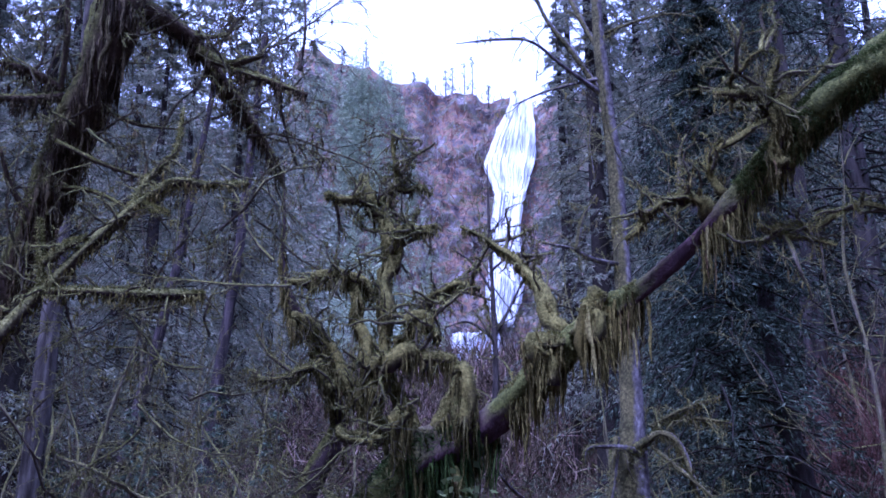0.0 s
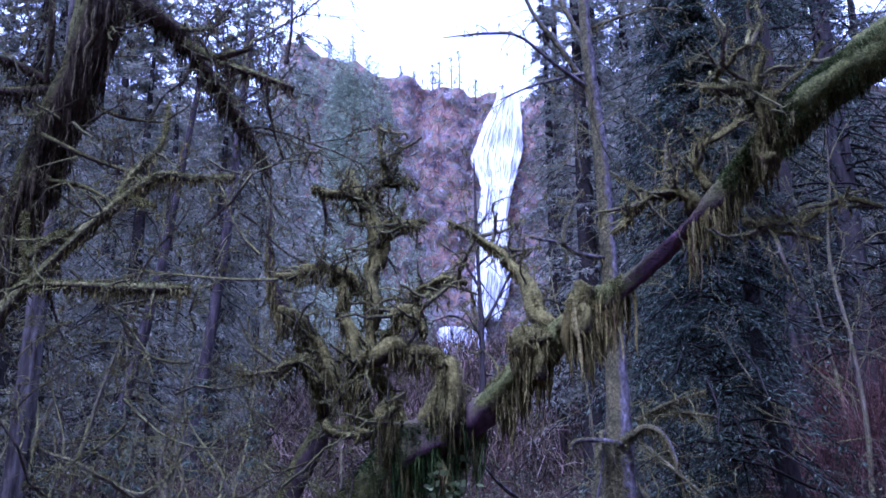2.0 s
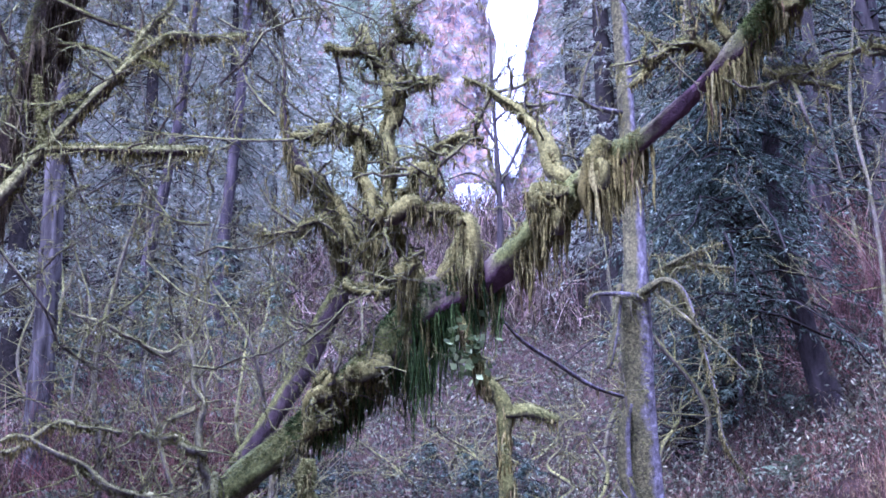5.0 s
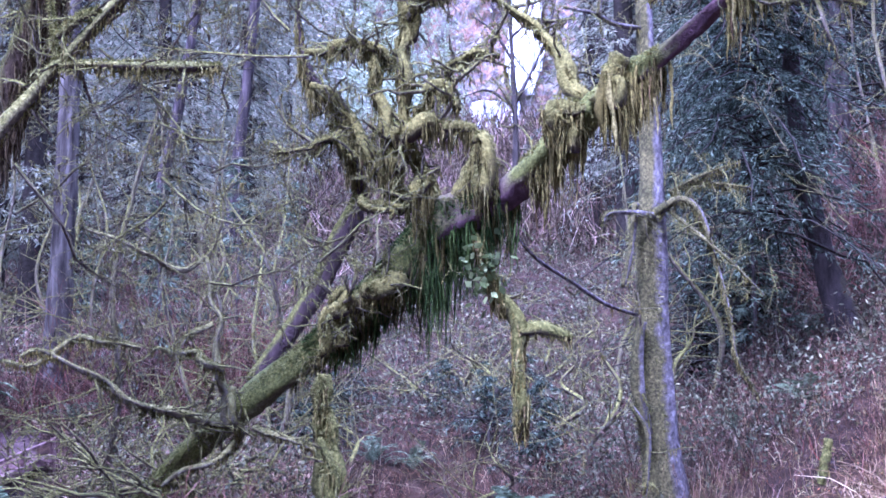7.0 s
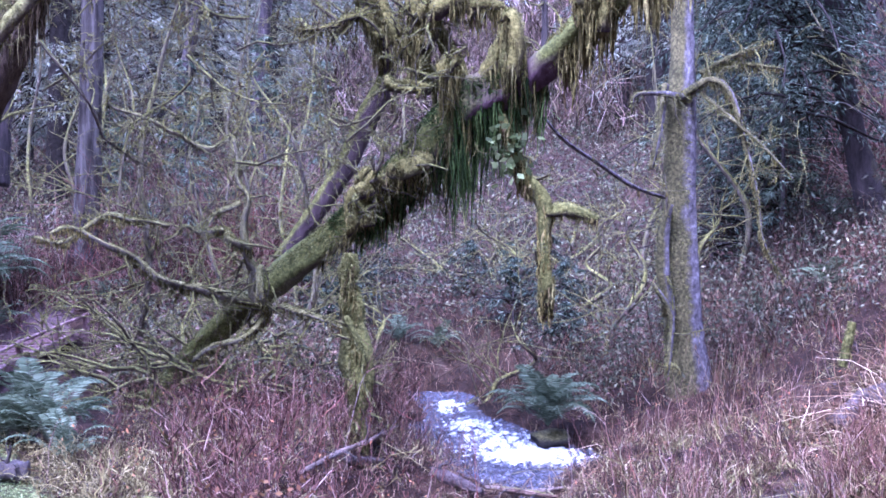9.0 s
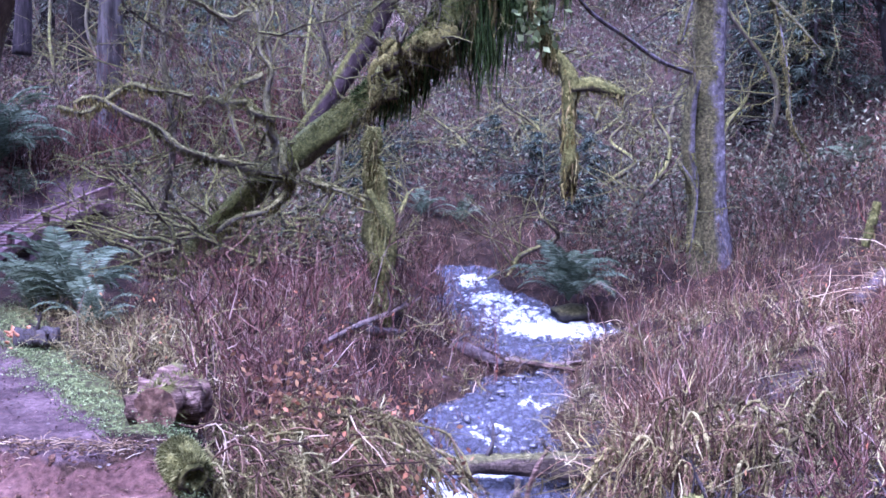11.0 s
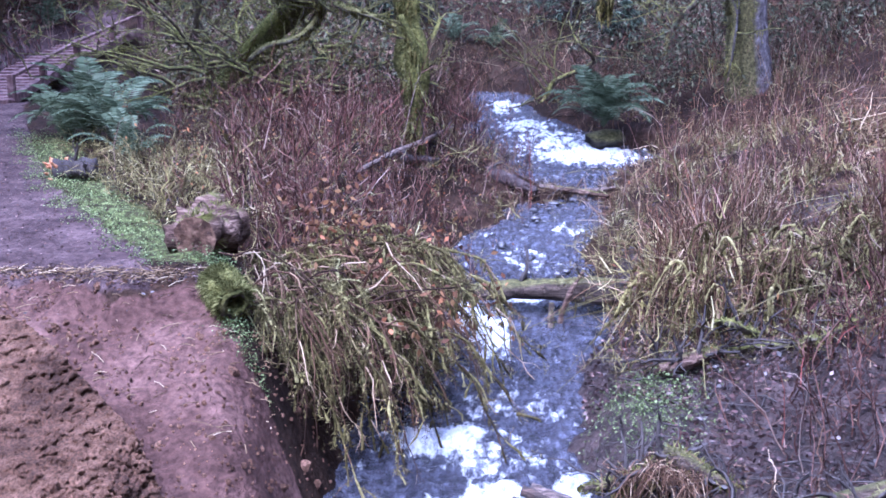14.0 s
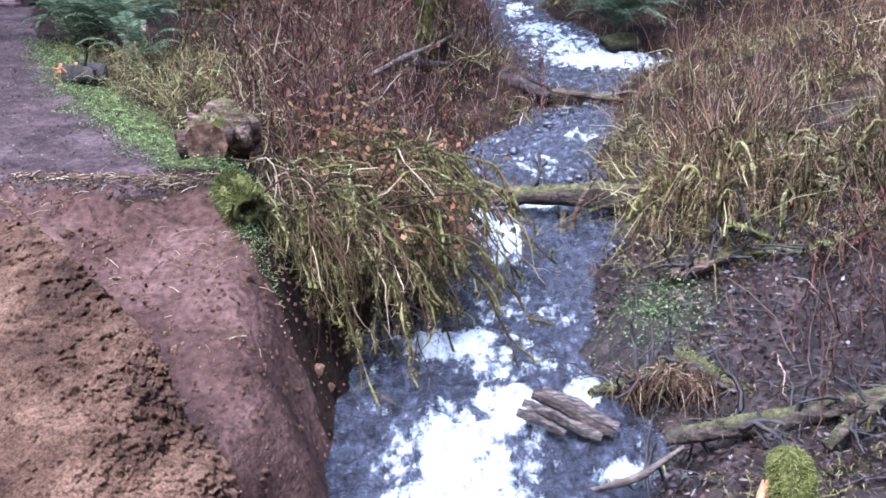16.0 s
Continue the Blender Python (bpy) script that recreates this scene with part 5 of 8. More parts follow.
fallen = Tree("fallen_tree", "tangle of fallen mossy limbs lying beside the leaning maple", limb_bark, 160)
for points, radii, moss, twigs in (
        ([(-2.31, 14.60, 1.51), (-2.46, 14.60, 1.95), (-2.61, 14.60, 2.54), (-2.69, 14.60, 3.14), (-2.75, 14.60, 3.73)], (0.09, 0.08, 0.06, 0.05, 0.03), 60, 8),
        ([(-2.74, 14.60, 3.73), (-2.55, 14.60, 4.25), (-2.33, 14.60, 4.85)], (0.03, 0.02, 0.008), 0, 5),
        ([(-2.75, 14.60, 3.73), (-3.02, 14.40, 3.52), (-3.34, 14.20, 3.67), (-3.72, 14.00, 3.86), (-4.16, 13.80, 4.11)], (0.03, 0.035, 0.04, 0.03, 0.01), 60, 9),
        ([(-2.65, 14.60, 2.84), (-2.94, 14.40, 2.68), (-3.26, 14.20, 2.52), (-3.56, 14.00, 2.29)], (0.04, 0.035, 0.03, 0.012), 60, 7),
        ([(-2.48, 14.50, 2.24), (-2.74, 14.30, 2.34), (-2.97, 14.20, 2.45)], (0.06, 0.07, 0.05), 120, 3),
        ([(-2.33, 14.70, 1.59), (-2.83, 14.60, 1.62), (-3.37, 14.40, 1.77), (-3.83, 14.20, 2.05), (-4.20, 14.00, 2.26), (-4.84, 13.80, 2.39)], (0.08, 0.075, 0.06, 0.05, 0.04, 0.02), 160, 14),
        ([(-3.52, 14.40, 2.53), (-4.00, 14.30, 2.60), (-4.55, 14.20, 2.48), (-5.12, 14.00, 2.36)], (0.03, 0.04, 0.04, 0.02), 160, 10),
        ([(-2.09, 14.60, 1.51), (-1.60, 14.20, 1.37), (-1.16, 14.00, 1.16)], (0.05, 0.04, 0.015), 120, 4),
        ([(-3.30, 14.80, 0.77), (-2.58, 14.50, 1.08), (-2.29, 14.50, 1.51), (-2.37, 14.50, 2.02)], (0.03, 0.05, 0.07, 0.05), 160, 6)):
    bent = [points[0]]
    for a, b in zip(points[:-1], points[1:]):
        bent += [tuple((np.array(a) + np.array(b)) / 2 + fallen.r.normal(0, 0.07, 3)), b]
    wide = np.interp(np.linspace(0, 1, len(bent)), np.linspace(0, 1, len(radii)), radii)
    fallen.limb(bent, wide * 0.8, "limb", moss, 0.2, 500 + 2 * moss, int(twigs * 1.6), 0.6, width=0.008, lump=0.8)
for _ in range(54):
    # loose crooked branches heaped about the butt
    p = (fallen.r.uniform(-5.4, -2.2), fallen.r.uniform(14.6, 19.0), 0)
    p = (max(p[0], -0.26 * p[1]), p[1])
    p = (p[0], p[1], float(height(p[0], p[1])) + fallen.r.uniform(0.05, 0.6))
    ls, rs = branching(fallen.r, p, fallen.r.normal(0, 1, 3) * (1, 0.5, 0.25) + (0, 0, 0.12), fallen.r.uniform(1.2, 2.4), 0.035, 2, (4, 3), 0.6, 0.05, 0.4, 6)
    stems(fallen.twig, ls, np.maximum(rs, 0.007), 4)
    for l, w in zip(ls, rs):
        fuzz(fallen.cushion, l, w, 16, 0.026, fallen.r, 0.008)
fallen.done()

sapling = Tree("bare_sapling", "thin dark leafless sapling standing before the waterfall", dark_bark, 180)
sapling.limb([(1.46, 17.00, 4.34), (1.55, 17.00, 5.59), (1.54, 17.00, 6.78), (1.49, 17.00, 8.12), (1.47, 17.00, 9.43)], (0.06, 0.05, 0.045, 0.03, 0.01), "trunk", 0, twigs=30, twig_length=0.9, sides=7)
for points in ([(1.54, 17.00, 6.41), (1.82, 17.00, 6.97), (2.11, 17.00, 7.64), (2.27, 17.00, 8.33)], [(1.53, 17.00, 7.16), (1.24, 17.00, 7.63), (0.88, 17.00, 7.92)], [(1.51, 17.00, 7.54), (1.79, 17.00, 7.83), (1.94, 17.00, 8.33)], [(1.55, 17.00, 6.41), (1.14, 17.00, 6.68), (0.78, 17.00, 6.59)]):
    sapling.limb(points, (0.03, 0.022, 0.015, 0.008), "limb", 0, twigs=5, twig_length=0.6, sides=6)
sapling.done()


def plain_trunk(name, points, radii, bark, label, seed, twigs=10):
    tree = Tree(name, label, bark, seed)
    tree.limb(points, radii, "trunk", 0, lump=0.14, sides=14, twigs=twigs, twig_length=1.3)
    return tree


def ground_at(x, y, sink=0.1):
    return x, y, float(height(x, y)) - sink


fir = plain_trunk("fir", [(-8.38, 26.00, 2.36), (-8.30, 26.00, 3.41), (-8.23, 26.00, 5.92), (-8.22, 26.00, 8.85), (-8.24, 26.00, 11.12), (-8.17, 26.00, 14.81), (-8.21, 26.00, 19.94)], (0.38, 0.3, 0.27, 0.25, 0.22, 0.18, 0.14), fir_bark, "straight grey fir trunk on the slope above the creek", 200)
fir.done()
for k, (points, radii) in enumerate((([(-7.38, 31.00, 6.67), (-7.15, 31.00, 8.12), (-6.66, 31.00, 10.73), (-6.25, 31.00, 13.59), (-5.62, 31.00, 19.41)], (0.2, 0.16, 0.14, 0.12, 0.07)),
                                     ([(-5.10, 30.00, 6.03), (-4.97, 30.00, 7.27), (-4.71, 30.00, 10.11), (-4.45, 30.00, 13.20), (-4.12, 30.00, 19.65)], (0.22, 0.18, 0.16, 0.14, 0.08)),
                                     ([(-9.52, 24.00, 4.00), (-9.43, 24.00, 5.83), (-9.43, 24.00, 7.31), (-9.42, 24.00, 10.10), (-9.49, 24.00, 10.90)], (0.2, 0.17, 0.16, 0.15, 0.1)))):
    plain_trunk("leaning_fir", points, radii, slim_bark, "slender leaning conifer trunk on the wooded slope", 210 + k, 8).done()


# ---- conifers ----
def conifer_geo(r, tall, reach, branches, per, leaf, base=0.15, droop=0.5):
    """Boughs with flat drooping sprays of needles, from the given share of the height up."""
    wood, green = Geo(), Geo()
    f = base + (1 - base) * r.uniform(0, 1, branches) ** 0.9
    z, l = f * tall, reach * (1.02 - f) ** 0.75 * r.uniform(0.55, 1.15, branches)
    a = r.uniform(0, 2 * np.pi, branches)
    out = np.stack([np.cos(a), np.sin(a), 0 * a], -1)
    s = np.linspace(0, 1, 5)
    rise = r.uniform(0.0, 0.35, branches)
    pts = np.stack([0 * z, 0 * z, z], -1)[:, None] + out[:, None] * (l[:, None] * s)[..., None]
    pts[..., 2] += l[:, None] * (rise[:, None] * s - (droop + rise[:, None] * 0.6) * s**2)
    pts[:, 1:] += np.cumsum(r.normal(0, 0.05, (branches, 4, 3)), axis=1) * l[:, None, None]
    stems(wood, pts, l[:, None] * 0.012 * np.linspace(1, 0.3, 5) + 0.006, 3)
    # side shoots, each with its own row of short sprays
    shoots = max(2, per // 9)
    g = r.uniform(0.12, 1.0, (branches, shoots))
    k = np.clip((g * 4).astype(int), 0, 3)
    rows = np.arange(branches)[:, None]
    root = pts[rows, k] + (pts[rows, k + 1] - pts[rows, k]) * (g * 4 - k)[..., None]
    side = np.cross(out, (0, 0, 1))[:, None] * np.where(r.random((branches, shoots)) < 0.5, 1, -1)[..., None]
    way = unit(out[:, None] * 0.6 + side * r.uniform(0.2, 1.2, (branches, shoots, 1)) + np.array([0, 0, -0.25]) + r.normal(0, 0.2, (branches, shoots, 3)))
    length = l[:, None] * r.uniform(0.18, 0.42, (branches, shoots)) * (1.15 - 0.6 * g)
    each = max(2, per // shoots)
    q = r.uniform(0.1, 1.05, (branches, shoots, each))
    at = root[:, :, None] + way[:, :, None] * (length[..., None] * q)[..., None] - np.array([0, 0, 1.0]) * (0.35 * length[..., None] * q**2)[..., None]
    needle = way[:, :, None] * 0.7 + r.normal(0, 0.6, (branches, shoots, each, 3)) * (1, 1, 0.4) + np.array([0, 0, -0.35])
    size = leaf * r.uniform(0.5, 1.25, at.shape[:3])
    leaves(green, at.reshape(-1, 3), needle.reshape(-1, 3), size.ravel(), size.ravel() * 0.2, r, 0.6)
    return wood, green


def moved(geo, spots, r, target):
    """Copies of a template set down at many spots (x, y, z, scale) in one mesh."""
    v, q = np.concatenate(geo.v), np.concatenate(geo.q)
    for x, y, z, s in spots:
        a = r.uniform(0, 6.28)
        c, d = np.cos(a), np.sin(a)
        sx = s * r.uniform(0.85, 1.2)
        target.add(np.stack([(v[:, 0] * c - v[:, 1] * d) * sx + x, (v[:, 0] * d + v[:, 1] * c) * sx + y, v[:, 2] * s + z], -1), q)


tree_r = np.random.default_rng(21)
CEDARS = ((10.5, 27, 20, 4.4), (8.6, 30, 17, 3.8), (7.4, 25.5, 9, 3.0), (14.0, 31, 26, 5.0), (12.4, 44, 32, 4.6), (16.5, 25, 22, 4.6), (18, 40, 32, 5.2), (14.5, 60, 36, 5.0), (10.6, 66, 34, 3.6), (12.8, 75, 43, 4.6), (12.2, 58, 36, 4.2),
          (-18, 44, 28, 4.2), (-16, 62, 33, 4.2), (-24, 50, 32, 4.6), (-12.0, 84, 40, 3.6), (-28, 46, 30, 5), (24, 42, 32, 5.5), (-10.5, 45, 24, 4.4), (-13.5, 39, 26, 4.6), (-17, 52, 34, 5.0), (-9.4, 60, 27, 4.0), (-20, 36, 28, 5.0), (9.6, 50, 35, 4.6), (14.8, 48, 36, 5.0), (19.5, 52, 38, 5.2), (13.2, 37, 30, 4.8))
for x, y, tall, reach in CEDARS:
    near = y < 32
    root = thing("conifer", "dark drooping evergreen conifer on the valley side", "tree", group="conifers on the slopes")
    root.location = ground_at(x, y)
    wood, green = conifer_geo(tree_r, tall, reach, 190, 135, 0.16 if near else 0.27, 0.1, 0.45)
    trunk, _, _ = rough_trunk([(0, 0, -0.3), (0.1, 0, tall * 0.4), (0, 0.1, tall)], (tall * 0.016, tall * 0.012, 0.03), 30, 10, 0.14, int(abs(x) * 7 + y))
    part("trunk", trunk, bough_wood if y > 35 else dark_bark, root)
    part("bough_mass", wood, bough_wood, root)["kind"] = "stuff"
    # distant crowns take the haze-paled needles
    part("crown", green, hazed_needles if y > 38 else deep_needles, root)["kind"] = "stuff"

# a second rank of conifers up both sides, from three builds
mid = []
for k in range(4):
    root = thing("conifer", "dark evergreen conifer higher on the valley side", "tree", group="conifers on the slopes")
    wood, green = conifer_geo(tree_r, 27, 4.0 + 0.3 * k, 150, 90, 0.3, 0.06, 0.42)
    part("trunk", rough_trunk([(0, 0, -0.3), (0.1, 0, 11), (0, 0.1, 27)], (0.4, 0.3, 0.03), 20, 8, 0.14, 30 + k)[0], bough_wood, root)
    # the left pair is paler: slope haze put into the needle colour
    part("crown", green, hazed_needles if k < 2 else needles, root)["kind"] = "stuff"
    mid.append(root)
MID = ((8.5, 76), (11.5, 62), (-13.5, 78), (-15.5, 86), (14.5, 70), (17, 55), (19, 74), (22, 60), (24.5, 78), (13, 90), (9.8, 98), (6.6, 104), (-11.5, 92), (-13.5, 78), (-15.5, 86), (-17, 62), (-20, 72), (-22.5, 58), (-24.5, 84), (-10.2, 110), (20.5, 46), (-26, 50))
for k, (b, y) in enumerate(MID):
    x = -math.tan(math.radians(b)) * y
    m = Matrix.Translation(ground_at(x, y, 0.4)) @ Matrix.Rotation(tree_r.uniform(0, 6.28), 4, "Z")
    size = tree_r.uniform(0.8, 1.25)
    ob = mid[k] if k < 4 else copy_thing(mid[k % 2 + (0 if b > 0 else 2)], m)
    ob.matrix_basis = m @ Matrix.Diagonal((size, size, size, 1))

# the low cedar with a mossy leaning butt on the far bank
cedar = thing("cedar", "dark cedar with a leaning mossy butt and drooping sprays", "tree")
geo, cline, crad = rough_trunk([(7.88, 20.00, 2.84), (7.66, 20.00, 3.35), (7.42, 20.00, 4.27), (7.21, 20.00, 5.32), (7.07, 20.00, 6.59), (7.01, 20.00, 8.21), (7.43, 20.00, 10.80)], (0.4, 0.27, 0.22, 0.2, 0.17, 0.14, 0.08), 50, 12, 0.2, 41)
part("trunk", geo, mossy_bark("cedar_bark", [(0.34, (0.014, 0.011, 0.011)), (0.66, (0.05, 0.04, 0.04))], MOSS_DULL, 0.75, 1.1), cedar)
wood, green = conifer_geo(tree_r, 10.5, 2.7, 270, 230, 0.13, 0.06, 0.55)
for name, geo, mat in (("bough_mass", wood, bough_wood), ("crown", green, deep_needles)):
    ob = part(name, geo, mat, cedar)
    ob.location = (6.17, 19.8, 4.17)
    ob["kind"] = "stuff"

# ---- far woods ----
templates = [conifer_geo(np.random.default_rng(50 + k), 1.0, 0.13 + 0.03 * k, 110, 22, 0.015, 0.06, 0.4)[1] for k in range(4)]
slight = [conifer_geo(np.random.default_rng(70 + k), 1.0, 0.17 + 0.03 * k, 46, 9, 0.06, 0.05, 0.35)[1] for k in range(4)]
coarse = conifer_geo(np.random.default_rng(60), 1.0, 0.2, 40, 6, 0.14, 0.06, 0.4)[1]


def spot(b, y, tall, room=90.0):
    """A tree's place by its bearing from the trail's end, no taller than the skyline leaves room for."""
    x = -math.tan(math.radians(b)) * y
    z = float(height(x, y))
    return x, y, z - 0.5, min(tall, 1.6 + math.tan(math.radians(room)) * y - z if room < 80 else tall)


tall_woods, woods, pale = [[] for _ in range(4)], [[] for _ in range(4)], [[] for _ in range(4)]
for k in range(26):
    tall_woods[k % 4].append(spot(tree_r.uniform(5.5, 19), tree_r.uniform(70, 112), tree_r.uniform(40, 54)))
    tall_woods[k % 4].append(spot(tree_r.uniform(-25, -12.5), tree_r.uniform(72, 112), tree_r.uniform(42, 56)))
for k in range(60):
    b = tree_r.uniform(4.6, 25) if k % 2 else tree_r.uniform(-26, -9.6)
    tall_woods[k % 4].append(spot(b, tree_r.uniform(66, 165), tree_r.uniform(28, 50)))
for k in range(170):
    b = tree_r.uniform(3.4, 16) if k % 2 else tree_r.uniform(-19, -8.8)
    woods[k % 4].append(spot(b, 120 * 3.2 ** tree_r.random(), tree_r.uniform(16, 32), 90 if b < 0 else 30.0 + (b - 3.4) * 2.5))
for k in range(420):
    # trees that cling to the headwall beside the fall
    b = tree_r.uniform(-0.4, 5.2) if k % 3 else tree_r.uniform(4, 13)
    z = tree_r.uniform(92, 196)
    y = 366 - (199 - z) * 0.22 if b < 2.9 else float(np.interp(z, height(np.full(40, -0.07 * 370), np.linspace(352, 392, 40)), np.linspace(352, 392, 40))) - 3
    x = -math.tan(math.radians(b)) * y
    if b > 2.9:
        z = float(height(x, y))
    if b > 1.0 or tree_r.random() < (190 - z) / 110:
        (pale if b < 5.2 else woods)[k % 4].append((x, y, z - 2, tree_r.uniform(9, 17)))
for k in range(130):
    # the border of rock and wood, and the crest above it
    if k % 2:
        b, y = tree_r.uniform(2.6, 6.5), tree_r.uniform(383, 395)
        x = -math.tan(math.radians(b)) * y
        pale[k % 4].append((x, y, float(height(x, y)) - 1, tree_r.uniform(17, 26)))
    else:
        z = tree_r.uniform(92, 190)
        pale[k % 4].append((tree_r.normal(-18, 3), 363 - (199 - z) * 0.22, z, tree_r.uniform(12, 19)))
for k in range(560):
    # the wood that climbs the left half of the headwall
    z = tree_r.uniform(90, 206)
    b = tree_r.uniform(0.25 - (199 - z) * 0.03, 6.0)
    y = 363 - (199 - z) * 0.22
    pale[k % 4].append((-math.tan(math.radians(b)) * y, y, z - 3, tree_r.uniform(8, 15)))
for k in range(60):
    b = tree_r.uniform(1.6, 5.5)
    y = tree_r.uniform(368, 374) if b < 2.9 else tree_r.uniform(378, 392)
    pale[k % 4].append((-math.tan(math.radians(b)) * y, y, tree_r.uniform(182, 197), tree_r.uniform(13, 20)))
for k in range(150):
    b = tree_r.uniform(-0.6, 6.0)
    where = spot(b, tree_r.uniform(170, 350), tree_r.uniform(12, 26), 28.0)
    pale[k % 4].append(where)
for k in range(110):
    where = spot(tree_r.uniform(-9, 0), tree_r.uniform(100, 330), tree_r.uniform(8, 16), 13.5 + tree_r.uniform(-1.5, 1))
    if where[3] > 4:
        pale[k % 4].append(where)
unseen_woods = []
for _ in range(90):
    # unseen trees added behind and beside; they close the valley and cut skylight
    x, y = tree_r.uniform(-48, 48), tree_r.uniform(-45, 24)
    if abs(x) > max(0.62 * y, 0) + 7 and (y < -24 or abs(x) > 14):
        unseen_woods.append((x, y, float(height(x, y)) - 0.5, tree_r.uniform(18, 32)))
for sets, mat, name, label in (([(templates, tall_woods), (slight, woods), ([coarse], [unseen_woods])], hazed_needles, "far_woods", "dense dark conifer woods covering the valley sides, unseen ones behind the trail"),
                               ([(slight, pale)], pale_needles, "pale_woods", "pale green trees below the headwall, paled further for mist")):
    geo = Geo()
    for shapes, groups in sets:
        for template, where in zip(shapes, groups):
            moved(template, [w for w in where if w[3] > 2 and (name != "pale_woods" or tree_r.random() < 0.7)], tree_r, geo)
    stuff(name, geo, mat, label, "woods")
# thin trees along the rim
for x, tall in ((-13, 16), (5, 9), (10, 7), (17, 12), (19.5, 14), (24, 17), (33, 9), (27, 20), (-22, 10), (43, 10)):
    root = thing("rim_tree", "slim lone conifer on the rim of the headwall", "tree", group="trees on the rim")
    zr = np.interp(x, RIM_X, RIM_Z)
    root.location = (x, 372, zr - 2)
    trunk, _, _ = rough_trunk([(0, 0, -1), (0.2, 0, tall * 0.5), (0, 0, tall)], (0.3, 0.22, 0.08), 10, 6, 0.1, int(x + 40))
    part("trunk", trunk, dark_bark, root)
    wood, green = conifer_geo(tree_r, tall, tall * 0.13, 26, 7, 1.3, 0.3, 0.3)
    part("crown", green, hazed_needles, root)["kind"] = "stuff"

# ---- bare mossy trees and brush on the slopes ----
for k in list(range(0, 26, 3)) + list(range(1, 26, 3)) + list(range(26, 34)) + list(range(42, 56)):
    left = k < 26 or k >= 30
    x = tree_r.uniform(-11, -2.5) if left else tree_r.uniform(4.0, 11)
    y = tree_r.uniform(17, 30) if left else tree_r.uniform(19, 30)
    if k >= 30:
        y = tree_r.uniform(30, 62)
        x = -math.tan(math.radians(tree_r.uniform(2, 24))) * y
    if k >= 42:
        y = tree_r.uniform(18.5, 30)
        x = -math.tan(math.radians(tree_r.uniform(-13, 7))) * y
    if abs(x - float(path_edge(y)) + 0.4) < 1.6 and y < 26:
        x -= 3.5
    tree = Tree("bare_tree", "slim crooked leafless tree furred with pale moss", twig_bark, 300 + 5 * k, group="bare mossy trees")
    tall = tree_r.uniform(4, 9) if k < 30 else tree_r.uniform(7, 13) if k < 42 else tree_r.uniform(1.2, 2.6)
    bx, by, bz = ground_at(x, y)
    lean = np.cumsum(tree_r.normal(0, 0.35, (5, 2)), axis=0)
    pts = [(bx, by, bz)] + [(bx + lean[i, 0], by + lean[i, 1], bz + tall * (i + 1) / 5) for i in range(5)]
    tree.limb(pts, (0.06, 0.055, 0.045, 0.035, 0.02, 0.008), "trunk", 20, 0.2, 40, 30 if k < 42 else 22, 1.7 if k < 30 else 2.8 if k < 42 else 1.3, n=40, sides=6)
    tree.done()

brush = Geo()
n = 52000
y = 17 + 75 * tree_r.random(n) ** 1.7
b = np.radians(tree_r.uniform(-27, 25, n))
x = -np.tan(b) * y
z = height(x, y)
clot = np.sin(x * 0.9 + 2) * np.sin(y * 0.7) + 0.7 * np.sin(x * 2.1 + y * 1.3) * np.sin(y * 1.9)
keep = ((x > -0.31 * y) | (x < -0.46 * y) | (y > 24)) & ((np.abs(x - np.interp(y, STREAM_Y, STREAM_X)) > 1.0) | (y > 21)) & (tree_r.random(n) < 0.5 + 0.5 * clot) & ((x < path_edge(y) - 2.2) | (x > path_edge(y) + 0.9) | (y > 26))
x, y, z = x[keep], y[keep], z[keep]
n = len(x)
l = tree_r.uniform(0.3, 1.3, n) * (0.7 + y / 60)
d = unit(tree_r.normal(0, 0.8, (n, 3)) + (0, 0, 0.9))
pts = np.stack([x, y, z - 0.05], -1)[:, None] + d[:, None] * (l[:, None] * np.linspace(0, 1, 3))[..., None]
pts[:, 1:] += tree_r.normal(0, 0.14, (n, 2, 3)) * l[:, None, None]
pts[:, 2, 2] -= 0.2 * l
wide = (0.003 + 0.00022 * y)[:, None] * np.array([1, 0.8, 0.3])
# slope brush takes the light tone, floor brush the one with painted shade
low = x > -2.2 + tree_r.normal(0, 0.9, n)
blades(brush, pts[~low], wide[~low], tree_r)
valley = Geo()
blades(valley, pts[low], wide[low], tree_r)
n = 17000
yf = 60 * 5.2 ** tree_r.random(n)
bf_ = np.radians(tree_r.uniform(-13, 6, n))
xf = -np.tan(bf_) * yf
grow = tree_r.uniform(1.5, 6.0, n) * (0.6 + yf / 200)
d = unit(tree_r.normal(0, 0.5, (n, 3)) + (0, 0, 0.9))
pts = np.stack([xf, yf, height(xf, yf) - 0.2 + grow * tree_r.uniform(0, 0.6, n)], -1)[:, None] + d[:, None] * (grow[:, None] * np.linspace(0, 0.7, 3))[..., None]
pts[:, 1:] += tree_r.normal(0, 0.1, (n, 2, 3)) * grow[:, None, None]
wide = (0.0005 * yf)[:, None] * np.array([1, 0.8, 0.3])
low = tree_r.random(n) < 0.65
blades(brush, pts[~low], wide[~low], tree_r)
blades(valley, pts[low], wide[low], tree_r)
stuff("valley_brush", valley, shaded_olive_twig, "dark olive leafless brush on the valley floor, darkened for shade", "brush")
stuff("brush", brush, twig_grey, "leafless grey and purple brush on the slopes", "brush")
under = Geo()
n = 105000
seeds = 3600
sy_, sb = 16.5 + 70 * tree_r.random(seeds) ** 1.6, np.radians(tree_r.uniform(-27, 25, seeds))
pick = tree_r.integers(0, seeds, n)
y = sy_[pick] + tree_r.normal(0, 0.55, n)
